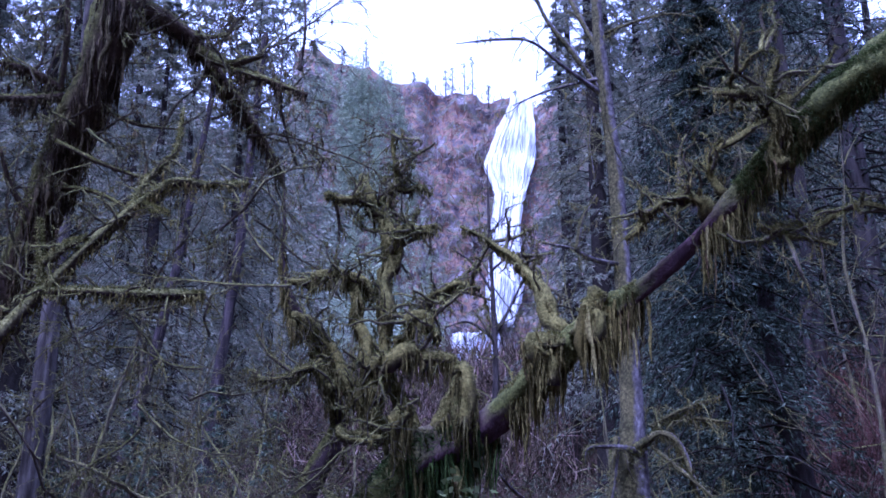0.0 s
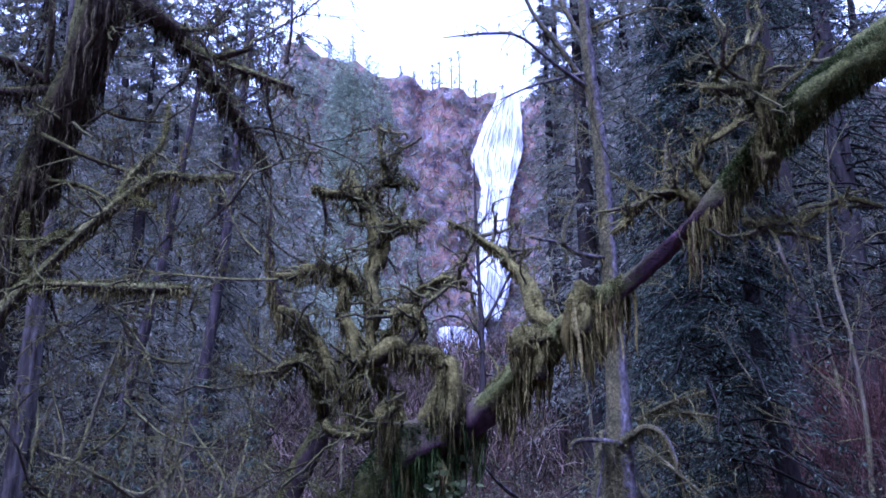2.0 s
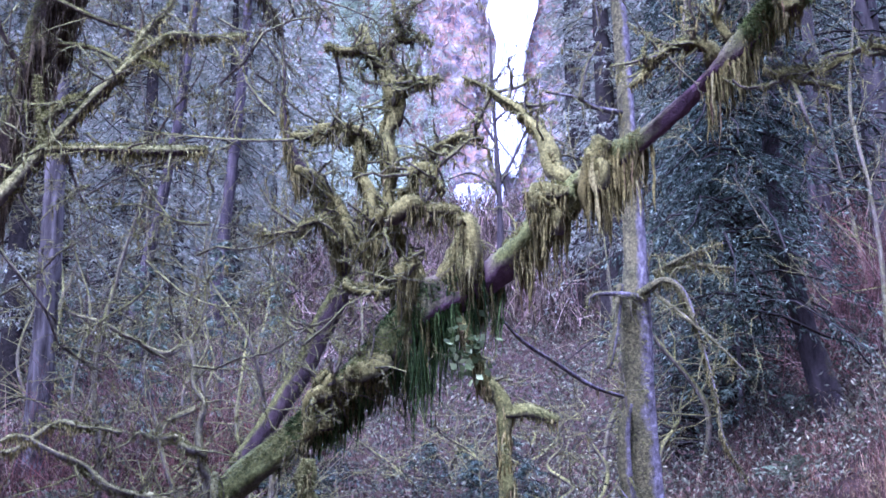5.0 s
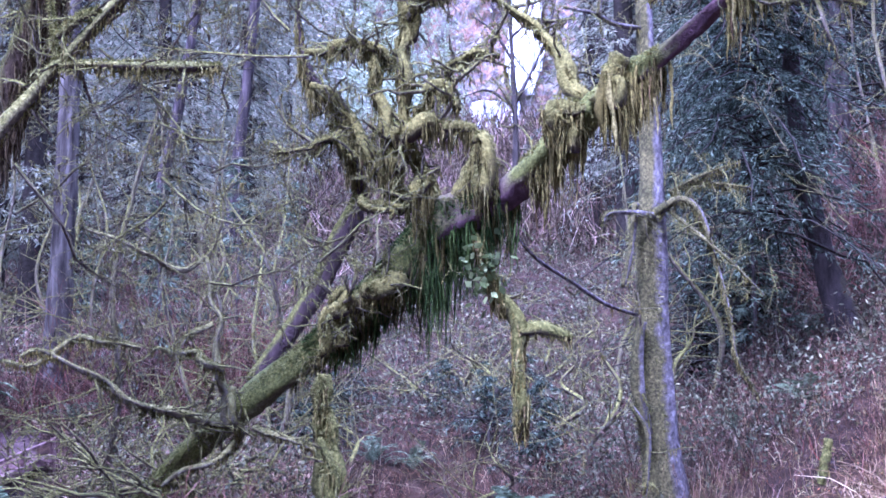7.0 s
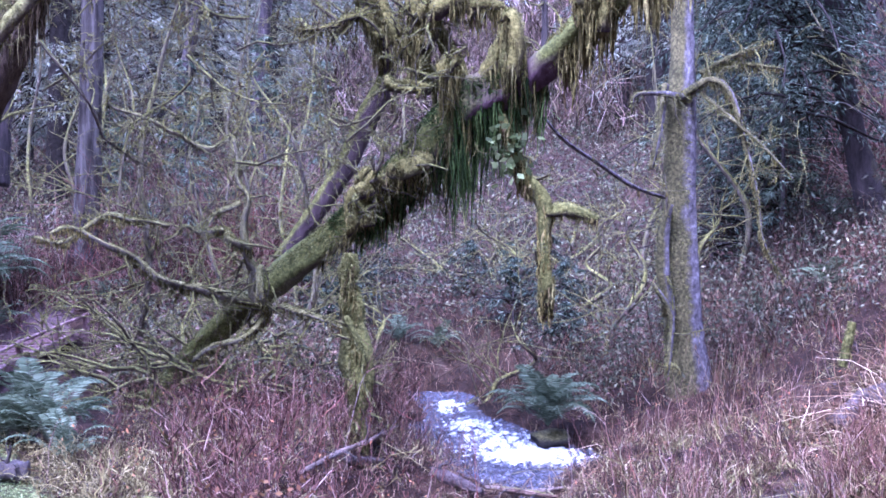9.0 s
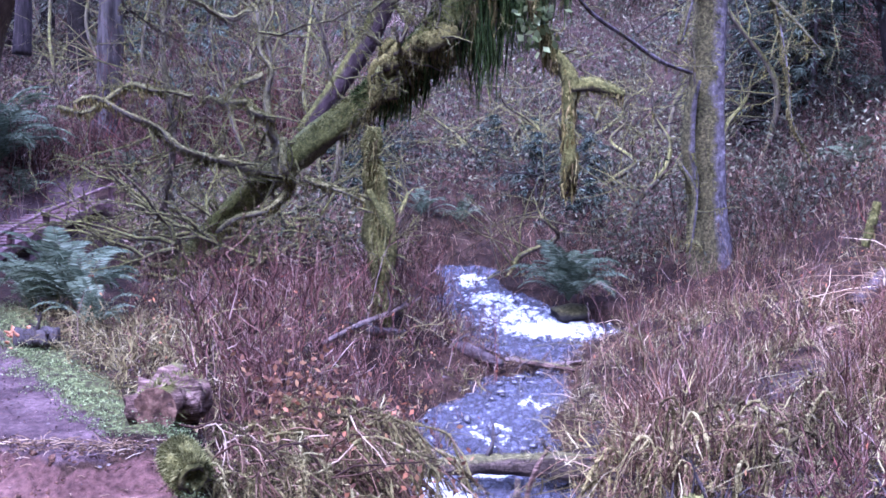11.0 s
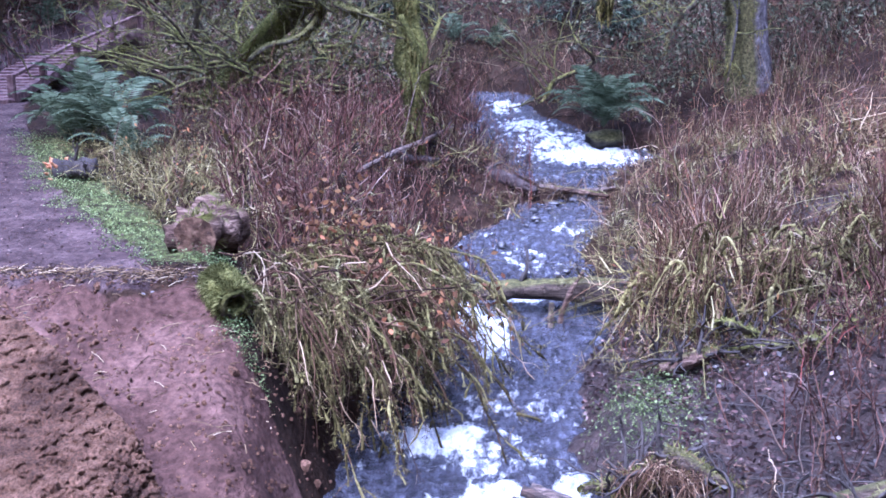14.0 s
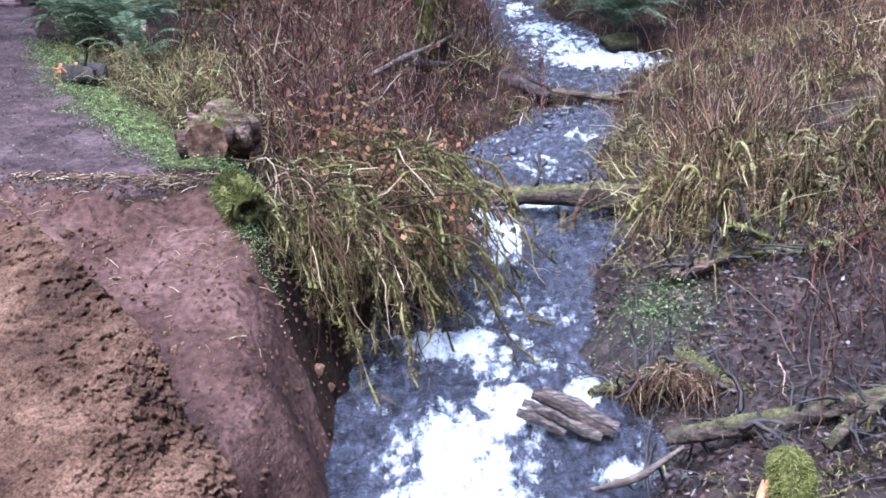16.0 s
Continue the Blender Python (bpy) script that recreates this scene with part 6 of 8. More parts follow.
x = -np.tan(sb[pick]) * sy_[pick] + tree_r.normal(0, 0.55, n)
keep = ((np.abs(x - np.interp(y, STREAM_Y, STREAM_X)) > 1.8) | (y > 23)) & ((x > -0.3 * y) | (x < -9.4) | (y > 24.2))
x, y = x[keep], y[keep]
at = np.stack([x, y, height(x, y) + np.abs(tree_r.normal(0, 0.45, len(x)))], -1)
leaves(under, at, tree_r.normal(0, 1, (len(x), 3)) + (0, 0, -0.4), 0.06 + 0.0026 * y, 0.02 + 0.001 * y, tree_r, 0.1)
x, y = tree_r.uniform(-15, -8.4, 7000), tree_r.uniform(16.5, 31, 7000)
keep = x < path_edge(y) - 1.5
x, y = x[keep], y[keep]
at = np.stack([x, y, height(x, y) + np.abs(tree_r.normal(0, 0.2, len(x)))], -1)
leaves(under, at, tree_r.normal(0, 1, (len(x), 3)) + (0, 0, -0.2), 0.16, 0.06, tree_r, 0.3)
stuff("undergrowth", under, leafy("undergrowth", [(0.0, (0.045, 0.026, 0.02)), (0.16, (0.13, 0.082, 0.064)), (0.3, (0.035, 0.042, 0.027)), (0.75, (0.11, 0.118, 0.074)), (1.0, (0.24, 0.24, 0.155))], 0.8), "low dark green undergrowth on the slopes", "undergrowth")

for k in range(12):
    b = math.radians(tree_r.uniform(5, 22) if k % 2 else tree_r.uniform(-23, -11))
    y = tree_r.uniform(22, 42)
    x = -math.tan(b) * y
    tall = tree_r.uniform(2.5, 6.5)
    if -9.5 < math.degrees(b) < 0:
        tall = min(tall, 3.5)
    root = thing("young_conifer", "young drooping evergreen conifer on the slope", "tree", group="young conifers")
    root.location = ground_at(x, y)
    wood, green = conifer_geo(tree_r, tall, tall * 0.3, 60, 36, 0.2, 0.05, 0.4)
    part("trunk", rough_trunk([(0, 0, -0.2), (0.05, 0, tall * 0.5), (0, 0, tall)], (0.06, 0.04, 0.01), 14, 7, 0.1, k)[0], dark_bark, root)
    part("crown", green, needles, root)["kind"] = "stuff"
# old leaves on the open slope above the trail, paled to lighten its shade
geo = Geo()
y = 17 + 34 * tree_r.random(42000) ** 1.3
x = -np.tan(np.radians(tree_r.uniform(5, 26, 42000))) * y
keep = ((x > -0.3 * y) | (x < -9.3) | (y > 24)) & (np.sin(x * 1.3 + 1) * np.sin(y * 0.9) + 0.5 * np.sin(x * 3.1 + y) > tree_r.uniform(-1.3, 0.7, 42000))
x, y = x[keep], y[keep]
at = np.stack([x, y, height(x, y) + 0.02 + np.abs(tree_r.normal(0, 0.1, len(x)))], -1)
leaves(geo, at, tree_r.normal(0, 1, (len(x), 3)) * (1, 1, 0.5), tree_r.uniform(0.08, 0.2, len(x)), 0.07, tree_r, 0.3)
stuff("slope_litter", geo, leafy("slope_litter", [(0.0, (0.09, 0.058, 0.042)), (0.5, (0.2, 0.14, 0.1)), (0.85, (0.3, 0.23, 0.155)), (1.0, (0.2, 0.22, 0.12))], 0.8, 0.12, 0.0), "old brown leaves and low herbs on the open slope", "leaves")
# low evergreen scrub on the valley floor beyond the maple
for k in range(23):
    x, y = tree_r.uniform(-2.6, 3.0), tree_r.uniform(19.5, 27)
    if k > 11:
        x, y = tree_r.uniform(-9, -4.5), tree_r.uniform(27, 34)
    tall = tree_r.uniform(0.9, 1.7)
    if k > 15:
        x, y, tall = tree_r.uniform(5.6, 9.2), tree_r.uniform(24.5, 28), tree_r.uniform(1.6, 3.0)
    root = thing("evergreen_shrub", "low dark evergreen shrub with drooping sprays on the valley floor", "shrub", group="evergreen shrubs")
    root.location = ground_at(x, y)
    wood, green = conifer_geo(tree_r, tall, tall * 0.9, 46, 45, 0.12, 0.02, 0.25)
    part("stem", rough_trunk([(0, 0, -0.1), (0.03, 0, tall * 0.4), (0, 0, tall * 0.8)], (0.03, 0.02, 0.008), 8, 6, 0.1, k)[0], dark_bark, root)
    part("bough_mass", wood, bough_wood, root)["kind"] = "stuff"
    part("crown", green, deep_needles, root)["kind"] = "stuff"
geo = Geo()
for (x0, y0, z0), wide, count in (((-5.6, 26.5, 5.0), 3.0, 1300), ((-4.3, 26.00, 5.0), 2.2, 500), ((11.3, 25.0, 8.08), 3.0, 1500), ((10.0, 22.5, 4.0), 1.6, 500), ((-8.3, 26.2, 1.6), 2.4, 800), ((-6.2, 25.6, 1.5), 2.2, 500), ((-9.6, 24.9, 1.6), 1.4, 260)):
    x, y = x0 + tree_r.normal(0, wide * 0.5, count), y0 + tree_r.normal(0, wide * 0.4, count)
    d = unit(tree_r.normal(0, 0.55, (count, 3)) + (0, 0, 0.9))
    l = tree_r.uniform(0.6, 2.0, count) * (1.8 if z0 > 4.9 else 1)
    pts = np.stack([x, y, height(x, y) - 0.05], -1)[:, None] + d[:, None] * (l[:, None] * np.linspace(0, 1, 4))[..., None]
    pts[:, 2:] += tree_r.normal(0, 0.12, (count, 2, 3)) * l[:, None, None]
    stems(geo, pts, np.array([1, 0.9, 0.7, 0.4]) * np.full((count, 1), 0.008), 3)
count = 1500
y = tree_r.uniform(17.5, 26, count)
x = tree_r.uniform(-11.5, -8.6, count) - 0.1 * np.maximum(y - 23, 0)
d = unit(tree_r.normal(0, 0.5, (count, 3)) + (0, 0, 0.9))
l = tree_r.uniform(0.25, 0.9, count)
pts = np.stack([x, y, height(x, y) - 0.05], -1)[:, None] + d[:, None] * (l[:, None] * np.linspace(0, 1, 4))[..., None]
pts[:, 2:] += tree_r.normal(0, 0.12, (count, 2, 3)) * l[:, None, None]
stems(geo, pts, np.array([1, 0.9, 0.7, 0.4]) * np.full((count, 1), 0.007), 3)
stuff("red_brush", geo, twig_red, "rust-red leafless brush on the slope", "brush")

# ---- shrubs and grasses by the creek ----
low_r = np.random.default_rng(77)


def thicket(geo, x, y, tall, lean=0.25, arch=0.25, twigs=3, thick=0.0045, flat=False):
    """Upright bare canes with a few side twigs each."""
    n = len(x)
    z = height(x, y)
    tall = tall * np.clip(0.75 + 0.3 * np.sin(x * 1.9 + 0.7 * y) * np.sin(y * 1.5 + 1) + 0.25 * np.sin(x * 4.3 - y * 2.2), 0.3, 1.3)
    d = unit(low_r.normal(0, lean, (n, 3)) * (1, 1, 0.2) + (0, 0, 1))
    s = np.linspace(0, 1, 5)
    pts = np.stack([x, y, z - 0.04], -1)[:, None] + d[:, None] * (tall[:, None] * s)[..., None]
    bow = low_r.normal(0, arch, (n, 2))
    pts[..., :2] += bow[:, None] * (tall[:, None] * s**2)[..., None]
    pts[..., 2] -= (np.linalg.norm(bow, axis=1)[:, None] * tall[:, None] * 0.6) * s**2.5
    pts[:, 1:] += np.cumsum(low_r.normal(0, 0.018, (n, 4, 3)), axis=1) + low_r.normal(0, 0.014, (n, 4, 3)) * (1, 1, 0.3)
    w = thick * low_r.uniform(0.6, 1.5, (n, 1))
    (blades(geo, pts, w * np.array([1.2, 1.1, 0.9, 0.7, 0.3]), low_r) if flat or thick < 0.0034 else stems(geo, pts, w * np.array([1, 0.9, 0.75, 0.6, 0.3]), 3))
    for _ in range(twigs):
        f = low_r.uniform(0.3, 0.95, n)
        k = np.minimum((f * 4).astype(int), 3)
        row = np.arange(n)
        p = pts[row, k] + (pts[row, k + 1] - pts[row, k]) * (f * 4 - k)[:, None]
        e = unit(d + low_r.normal(0, 0.6, (n, 3)) * (1, 1, 0.5)) * (tall * low_r.uniform(0.12, 0.4, n))[:, None]
        tw = p[:, None] + e[:, None] * np.linspace(0, 1, 3)[None, :, None]
        tw[:, 1:] += low_r.normal(0, 0.015, (n, 2, 3))
        blades(geo, tw, w * np.array([0.8, 0.65, 0.3]), low_r)


def scatter(n, y0, y1, side, inner, outer, power=1.0):
    """Spots along one bank; side -1 left, 1 right; inner and outer distances from the water's edge."""
    y = y0 + (y1 - y0) * low_r.random(n) ** power
    xs, ws = np.interp(y, STREAM_Y, STREAM_X), np.interp(y, STREAM_Y, STREAM_W)
    off = inner + (outer - inner) * low_r.random(n) + 0.3 * np.sin(y * 2.1 + side) + 0.2 * np.sin(y * 5.3)
    x = xs + side * (ws / 2 + off)
    keep = ((x > path_edge(y) + 0.55) & ((x > -0.3 * y) | (y < 10))) if side < 0 else ((x < 40) & ((np.abs(y - 13.6) > 1.0) | (x > 1.75)))
    return x[keep], y[keep]


def clumped(x, y):
    """Thins spots out into uneven clumps."""
    c = np.sin(x * 2.3 + 1) * np.sin(y * 1.9) + 0.6 * np.sin(x * 5.1 + y * 3.3)
    keep = low_r.random(len(x)) < np.clip(0.5 + 0.75 * c, 0.04, 1)
    return x[keep], y[keep]


geo = Geo()
x, y = clumped(*scatter(1500, 7.4, 16.5, -1, 0.1, 5.0))
thicket(geo, x, y, low_r.uniform(0.25, 0.85, len(x)), 0.16, 0.12, 6, 0.0028)
x, y = scatter(520, 7.5, 13, -1, 0.4, 3.2)
x, y = x[x > -0.25 * y], y[x > -0.25 * y]
thicket(geo, x, y, low_r.uniform(0.45, 1.05, len(x)), 0.14, 0.08, 10, 0.0042)
x, y = clumped(*scatter(4200, 7.2, 21, 1, 0.6, 7.0, 1.3))
thicket(geo, x, y, low_r.uniform(0.4, 1.0, len(x)), 0.15, 0.12, 4, 0.0033)
x, y = scatter(260, 5.4, 8.2, 1, 1.2, 3.4)
thicket(geo, x, y, low_r.uniform(0.25, 0.85, len(x)), 0.3, 0.22, 6, 0.0042)
x, y = scatter(90, 4.6, 7.4, 1, 0.35, 2.6)
thicket(geo, x, y, low_r.uniform(0.2, 0.7, len(x)), 0.14, 0.1, 2, 0.0042)
x, y = 0.7 + low_r.normal(0, 0.6, 200), 12.5 + low_r.normal(0, 0.25, 200)
thicket(geo, x, y, low_r.uniform(0.1, 0.45, 200), 0.5, 0.4, 3, 0.0026)
for (px, py, _), count, tall in (((-1.42, 8.02, -0.22), 60, 0.75), ((-1.14, 8.27, -0.36), 70, 0.7), ((-0.85, 8.90, -0.41), 60, 0.65), ((1.85, 7.19, -0.62), 40, 0.8), ((2.05, 6.39, -0.51), 50, 0.8)):
    x, y = px + low_r.normal(0, 0.22, count), py + low_r.normal(0, 0.2, count)
    thicket(geo, x, y, tall * low_r.uniform(0.5, 1.3, count), 0.25, 0.2, 3, 0.0042)
x, y = low_r.uniform(-1.6, -0.5, 130), low_r.uniform(6.7, 8.2, 130)
thicket(geo, x, y, low_r.uniform(0.35, 0.95, 130), 0.22, 0.15, 8, 0.004)
stuff("red_thicket", geo, twig_red, "thicket of thin red-brown leafless canes", "shrubs")
geo = Geo()
x, y = clumped(*scatter(700, 4.7, 7.4, 1, 0.6, 3.4))
thicket(geo, x, y, low_r.uniform(0.05, 0.3, len(x)), 0.5, 0.4, 2, 0.0028)
x, y = clumped(*scatter(6800, 8.6, 22, 1, 0.25, 8.0, 1.0))
thicket(geo, x, y, low_r.uniform(0.25, 0.95, len(x)), 0.12, 0.12, 3, 0.0031)
x, y = clumped(*scatter(3600, 7.3, 9.4, 1, 0.8, 4.5))
thicket(geo, x, y, low_r.uniform(0.25, 0.85, len(x)), 0.16, 0.15, 3, 0.0027)
x, y = clumped(*scatter(1500, 7.4, 15, -1, 0.1, 5.0))
thicket(geo, x, y, low_r.uniform(0.15, 0.6, len(x)), 0.4, 0.4, 3, 0.0028)
y = low_r.uniform(18.2, 26, 1500)
x = np.interp(y, STREAM_Y, STREAM_X) + low_r.normal(0, 1.2, 1500)
keep = (np.abs(x - np.interp(y, STREAM_Y, STREAM_X)) > 0.3) | (y > 19.6)
thicket(geo, x[keep], y[keep], low_r.uniform(0.2, 0.7, keep.sum()), 0.4, 0.35, 3, 0.0032)
x, y = scatter(3000, 14, 24, -1, 0.2, 6.0)
thicket(geo, x, y, low_r.uniform(0.3, 0.8, len(x)), 0.25, 0.25, 2, 0.003)
for (px_, py_, pz_), count in (((0.9, 5.58, -0.82), 420), ((1.02, 5.5, -0.84), 260), ((0.74, 5.68, -0.92), 140)):
    start = np.array((px_, py_, pz_)) + low_r.normal(0, 0.05, (count, 3)) * (1.2, 1, 0.5)
    d = unit(low_r.normal(0, 0.6, (count, 3)) + (0.1, -0.5, 0.1)) * low_r.uniform(0.05, 0.19, (count, 1))
    tuft = start[:, None] + d[:, None] * np.linspace(0, 1, 4)[None, :, None]
    tuft[..., 2] -= 0.13 * np.linspace(0, 1, 4) ** 2 * low_r.uniform(0.2, 1, (count, 1))
    blades(geo, tuft, np.array([1, 0.9, 0.6, 0.2]) * 0.0022, low_r)
x, y = low_r.uniform(0.9, 4.2, 700), low_r.uniform(6.8, 8.4, 700)
thicket(geo, x, y, low_r.uniform(0.15, 0.6, 700), 0.3, 0.35, 4, 0.003)
stuff("brown_thicket", geo, twig_brown, "tangled thicket of straw-brown winter stems", "shrubs")
geo = Geo()
for n, y0, y1, side, a, b, lo, hi in ((3600, 7.0, 15, -1, 0.1, 4.5, 0.1, 0.6), (6800, 7.6, 18, 1, 0.3, 6.5, 0.1, 0.6), (900, 6.2, 9.0, 1, 0.9, 3.5, 0.12, 0.5)):
    x, y = clumped(*scatter(n, y0, y1, side, a, b))
    thicket(geo, x, y, low_r.uniform(lo, hi, len(x)), 0.5, 0.5, 4, 0.0028)
for n, y0, y1, side, a, b in ((90, 7.2, 12, -1, 0.3, 3.0), (130, 7.0, 13, 1, 0.9, 4.5)):
    x, y = scatter(n, y0, y1, side, a, b)
    thicket(geo, x, y, low_r.uniform(0.3, 0.8, len(x)), 0.5, 0.7, 5, 0.007)
x, y = clumped(*scatter(4200, 7.4, 13.5, 1, 0.5, 5.5))
thicket(geo, x, y, low_r.uniform(0.06, 0.3, len(x)), 0.7, 0.6, 2, 0.003)
x, y = clumped(*scatter(1500, 6.3, 8.6, 1, 0.75, 3.4))
thicket(geo, x, y, low_r.uniform(0.06, 0.42, len(x)), 0.6, 0.6, 3, 0.0032)
x, y = 0.95 + low_r.normal(0, 0.22, 260), 9.9 + low_r.normal(0, 0.7, 260)
thicket(geo, x, y, low_r.uniform(0.08, 0.35, 260), 0.6, 0.6, 3, 0.003)
for px, py, _ in ((1.08, 4.47, -0.89), (1.39, 4.51, -0.88), (1.65, 4.68, -0.82), (1.49, 4.45, -0.86)):
    x, y = px + low_r.normal(0, 0.12, 90), py + low_r.normal(0, 0.12, 90)
    thicket(geo, x, y, low_r.uniform(0.03, 0.16, 90), 0.7, 0.6, 3, 0.003)
y = low_r.uniform(7.4, 11.5, 900)
x = path_edge(y) + low_r.uniform(0.35, 1.5, 900)
thicket(geo, x, y, low_r.uniform(0.1, 0.5, 900), 0.5, 0.5, 4, 0.003)
x, y = low_r.uniform(0.95, 3.4, 260), low_r.normal(7.5, 0.3, 260)
thicket(geo, x, y, low_r.uniform(0.3, 0.75, 260), 0.5, 0.9, 6, 0.0052)
x, y = low_r.uniform(0.8, 3.8, 420), low_r.uniform(6.9, 7.9, 420)
thicket(geo, x, y, low_r.uniform(0.12, 0.45, 420), 0.5, 0.7, 5, 0.0036)
stuff("mossy_thicket", geo, twig_moss, "low arching stems furred with olive moss", "shrubs")
geo = Geo()
for n, y0, y1, side, a, b, hi in ((2600, 7.2, 14, -1, 0.1, 4.0, 0.7), (2400, 6.2, 15, 1, 0.6, 6.0, 0.6)):
    x, y = clumped(*scatter(n, y0, y1, side, a, b))
    at = np.stack([x, y, height(x, y) + low_r.uniform(0.05, hi, len(x))], -1)
    leaves(geo, at, low_r.normal(0, 1, (len(x), 3)) + (0, 0, -0.8), low_r.uniform(0.015, 0.05, len(x)), 0.016, low_r, 0.1)
for (px, py, pz), count in (((-1.14, 7.70, -0.22), 130), ((-0.76, 7.91, -0.40), 150), ((-0.45, 8.18, -0.55), 110)):
    at = np.array([px, py, pz]) + low_r.normal(0, 1, (count, 3)) * (0.28, 0.25, 0.2)
    leaves(geo, at, low_r.normal(0, 1, (count, 3)) + (0, 0, -0.8), low_r.uniform(0.02, 0.055, count), 0.018, low_r, 0.1)
stuff("withered_leaves", geo, rust_leaf, "rust-brown withered leaves clinging to the canes", "leaves")

geo = Geo()
for cx_, cy_, count, tall in ((4.2, 11.6, 320, 0.95), (4.9, 12.4, 300, 0.95), (3.6, 11.0, 160, 0.7), (4.7, 11.2, 240, 0.9), (2.2, 8.7, 160, 0.55), (1.35, 13.5, 200, 0.5), (0.3, 12.5, 160, 0.35), (0.9, 12.45, 200, 0.35), (1.5, 12.5, 160, 0.4), (-0.2, 12.3, 120, 0.35), (2.9, 14.5, 200, 0.6)):
    x, y = cx_ + low_r.normal(0, 0.33, count), cy_ + low_r.normal(0, 0.33, count)
    thicket(geo, x, y, tall * low_r.uniform(0.5, 1.15, count), 0.3, 0.65, 0, 0.004, True)
x, y = clumped(*scatter(3600, 7.5, 20, 1, 0.1, 6.5))
thicket(geo, x, y, low_r.uniform(0.2, 0.6, len(x)), 0.2, 0.3, 0, 0.003, True)
x, y = scatter(1500, 8.6, 13.5, 1, -0.25, 0.7)
thicket(geo, x, y, low_r.uniform(0.1, 0.35, len(x)), 0.6, 0.7, 0, 0.003, True)
x, y = scatter(1400, 7.0, 16, -1, 0.0, 4.5)
thicket(geo, x, y, low_r.uniform(0.12, 0.35, len(x)), 0.6, 0.7, 0, 0.003, True)
stuff("dead_grass", geo, straw, "bleached dead grass in arching tufts", "grass")

# leaf litter and green herbs
geo = Geo()
for n, y0, y1, side, a, b in ((13000, 4.4, 8.6, 1, 0.1, 3.2), (8500, 7, 20, 1, 0.2, 7), (6500, 6.5, 16, -1, 0.05, 4)):
    x, y = scatter(n, y0, y1, side, a, b)
    at = np.stack([x, y, height(x, y) + 0.012 + np.abs(low_r.normal(0, 0.012, len(x)))], -1)
    leaves(geo, at, low_r.normal(0, 1, (len(x), 3)) * (1, 1, 0.25), low_r.uniform(0.012, 0.06, len(x)), low_r.uniform(0.008, 0.03, len(x)), low_r, 0.3)
y = np.concatenate([low_r.uniform(5.9, 14, 2300), low_r.normal(6.05, 0.11, 1100)])
x = np.concatenate([path_edge(y[:2300]) - np.abs(low_r.normal(0, 0.7, 2300)), low_r.uniform(-3.0, -1.5, 1100)])
at = np.stack([x, y, height(x, y) + 0.015], -1)
leaves(geo, at, low_r.normal(0, 1, (3400, 3)) * (1, 1, 0.3), low_r.uniform(0.008, 0.032, 3400), 0.012, low_r, 0.6)
stuff("leaf_litter", geo, litter, "fallen brown leaves lying on the mud", "leaves")
geo = Geo()
y = np.concatenate([low_r.uniform(6.3, 12.5, 17000), low_r.normal(6.6, 0.25, 420), low_r.normal(6.0, 0.22, 500), 5.5 + 1.25 * low_r.random(3200)])
x = np.concatenate([path_edge(y[:17000]) + np.abs(low_r.normal(0.06, 0.3, 17000)) - 0.2 + 0.1 * np.sin(y[:17000] * 9) + 0.06 * np.sin(y[:17000] * 23), low_r.normal(0.95, 0.14, 420), low_r.normal(0.85, 0.16, 500), np.interp(y[17920:], (5.0, 6.7), (-1.08, -1.75)) + low_r.normal(0, 0.06, 3200) + 0.06 * np.sin(y[17920:] * 23)])
keep = np.sin(x * 9 + 2 * y) * np.sin(y * 7.3 + 1) + 0.7 * np.sin(x * 21 + y * 3) * np.sin(y * 17) + low_r.uniform(-0.9, 0.9, len(x)) > -0.35
x, y = x[keep], y[keep]
at = np.stack([x, y, height(x, y) + np.abs(low_r.normal(0.02, 0.03, len(x)))], -1)
leaves(geo, at, low_r.normal(0, 1, (len(x), 3)) * (1, 1, 0.4), low_r.uniform(0.006, 0.02, len(x)), low_r.uniform(0.005, 0.014, len(x)), low_r, 0.5)
at = np.stack([np.concatenate([low_r.normal(0.95, 0.17, 1900), low_r.normal(0.85, 0.15, 900)]), np.concatenate([low_r.normal(6.5, 0.25, 1900), low_r.normal(6.0, 0.2, 900)]), np.zeros(2800)], -1)
at[:, 2] = height(at[:, 0], at[:, 1]) + np.abs(low_r.normal(0.015, 0.025, 2800))
leaves(geo, at, low_r.normal(0, 1, (2800, 3)) * (1, 1, 0.4), low_r.uniform(0.007, 0.024, 2800), low_r.uniform(0.006, 0.017, 2800), low_r, 0.5)
stuff("ground_herbs", geo, herb_green, "low bright green herbs along the trail edge", "plants")
geo = Geo()
n = 700
x, y = low_r.uniform(-2.9, -1.1, n), 6.2 - np.abs(low_r.normal(0, 0.5, n)) * np.where(low_r.random(n) < 0.5, 0.25, 1.3)
at = np.stack([x, y, height(x, y) + 0.015], -1)
d = unit(low_r.normal(0, 1, (n, 3)) * (1, 1, 0.15)) * low_r.uniform(0.03, 0.12, (n, 1))
stems(geo, np.stack([at, at + d * 0.5 + (0, 0, 0.008), at + d], 1), np.full((n, 3), 0.0022), 4)
stuff("twig_bits", geo, straw, "pale broken twigs strewn on the bare earth", "twigs")
geo = Geo()
x, y = scatter(700, 4.4, 9.0, 1, 0.05, 3.2)
n = len(x)
at = np.stack([x, y, height(x, y) + 0.015], -1)
d = unit(low_r.normal(0, 1, (n, 3)) * (1, 1, 0.22)) * low_r.uniform(0.05, 0.35, (n, 1))
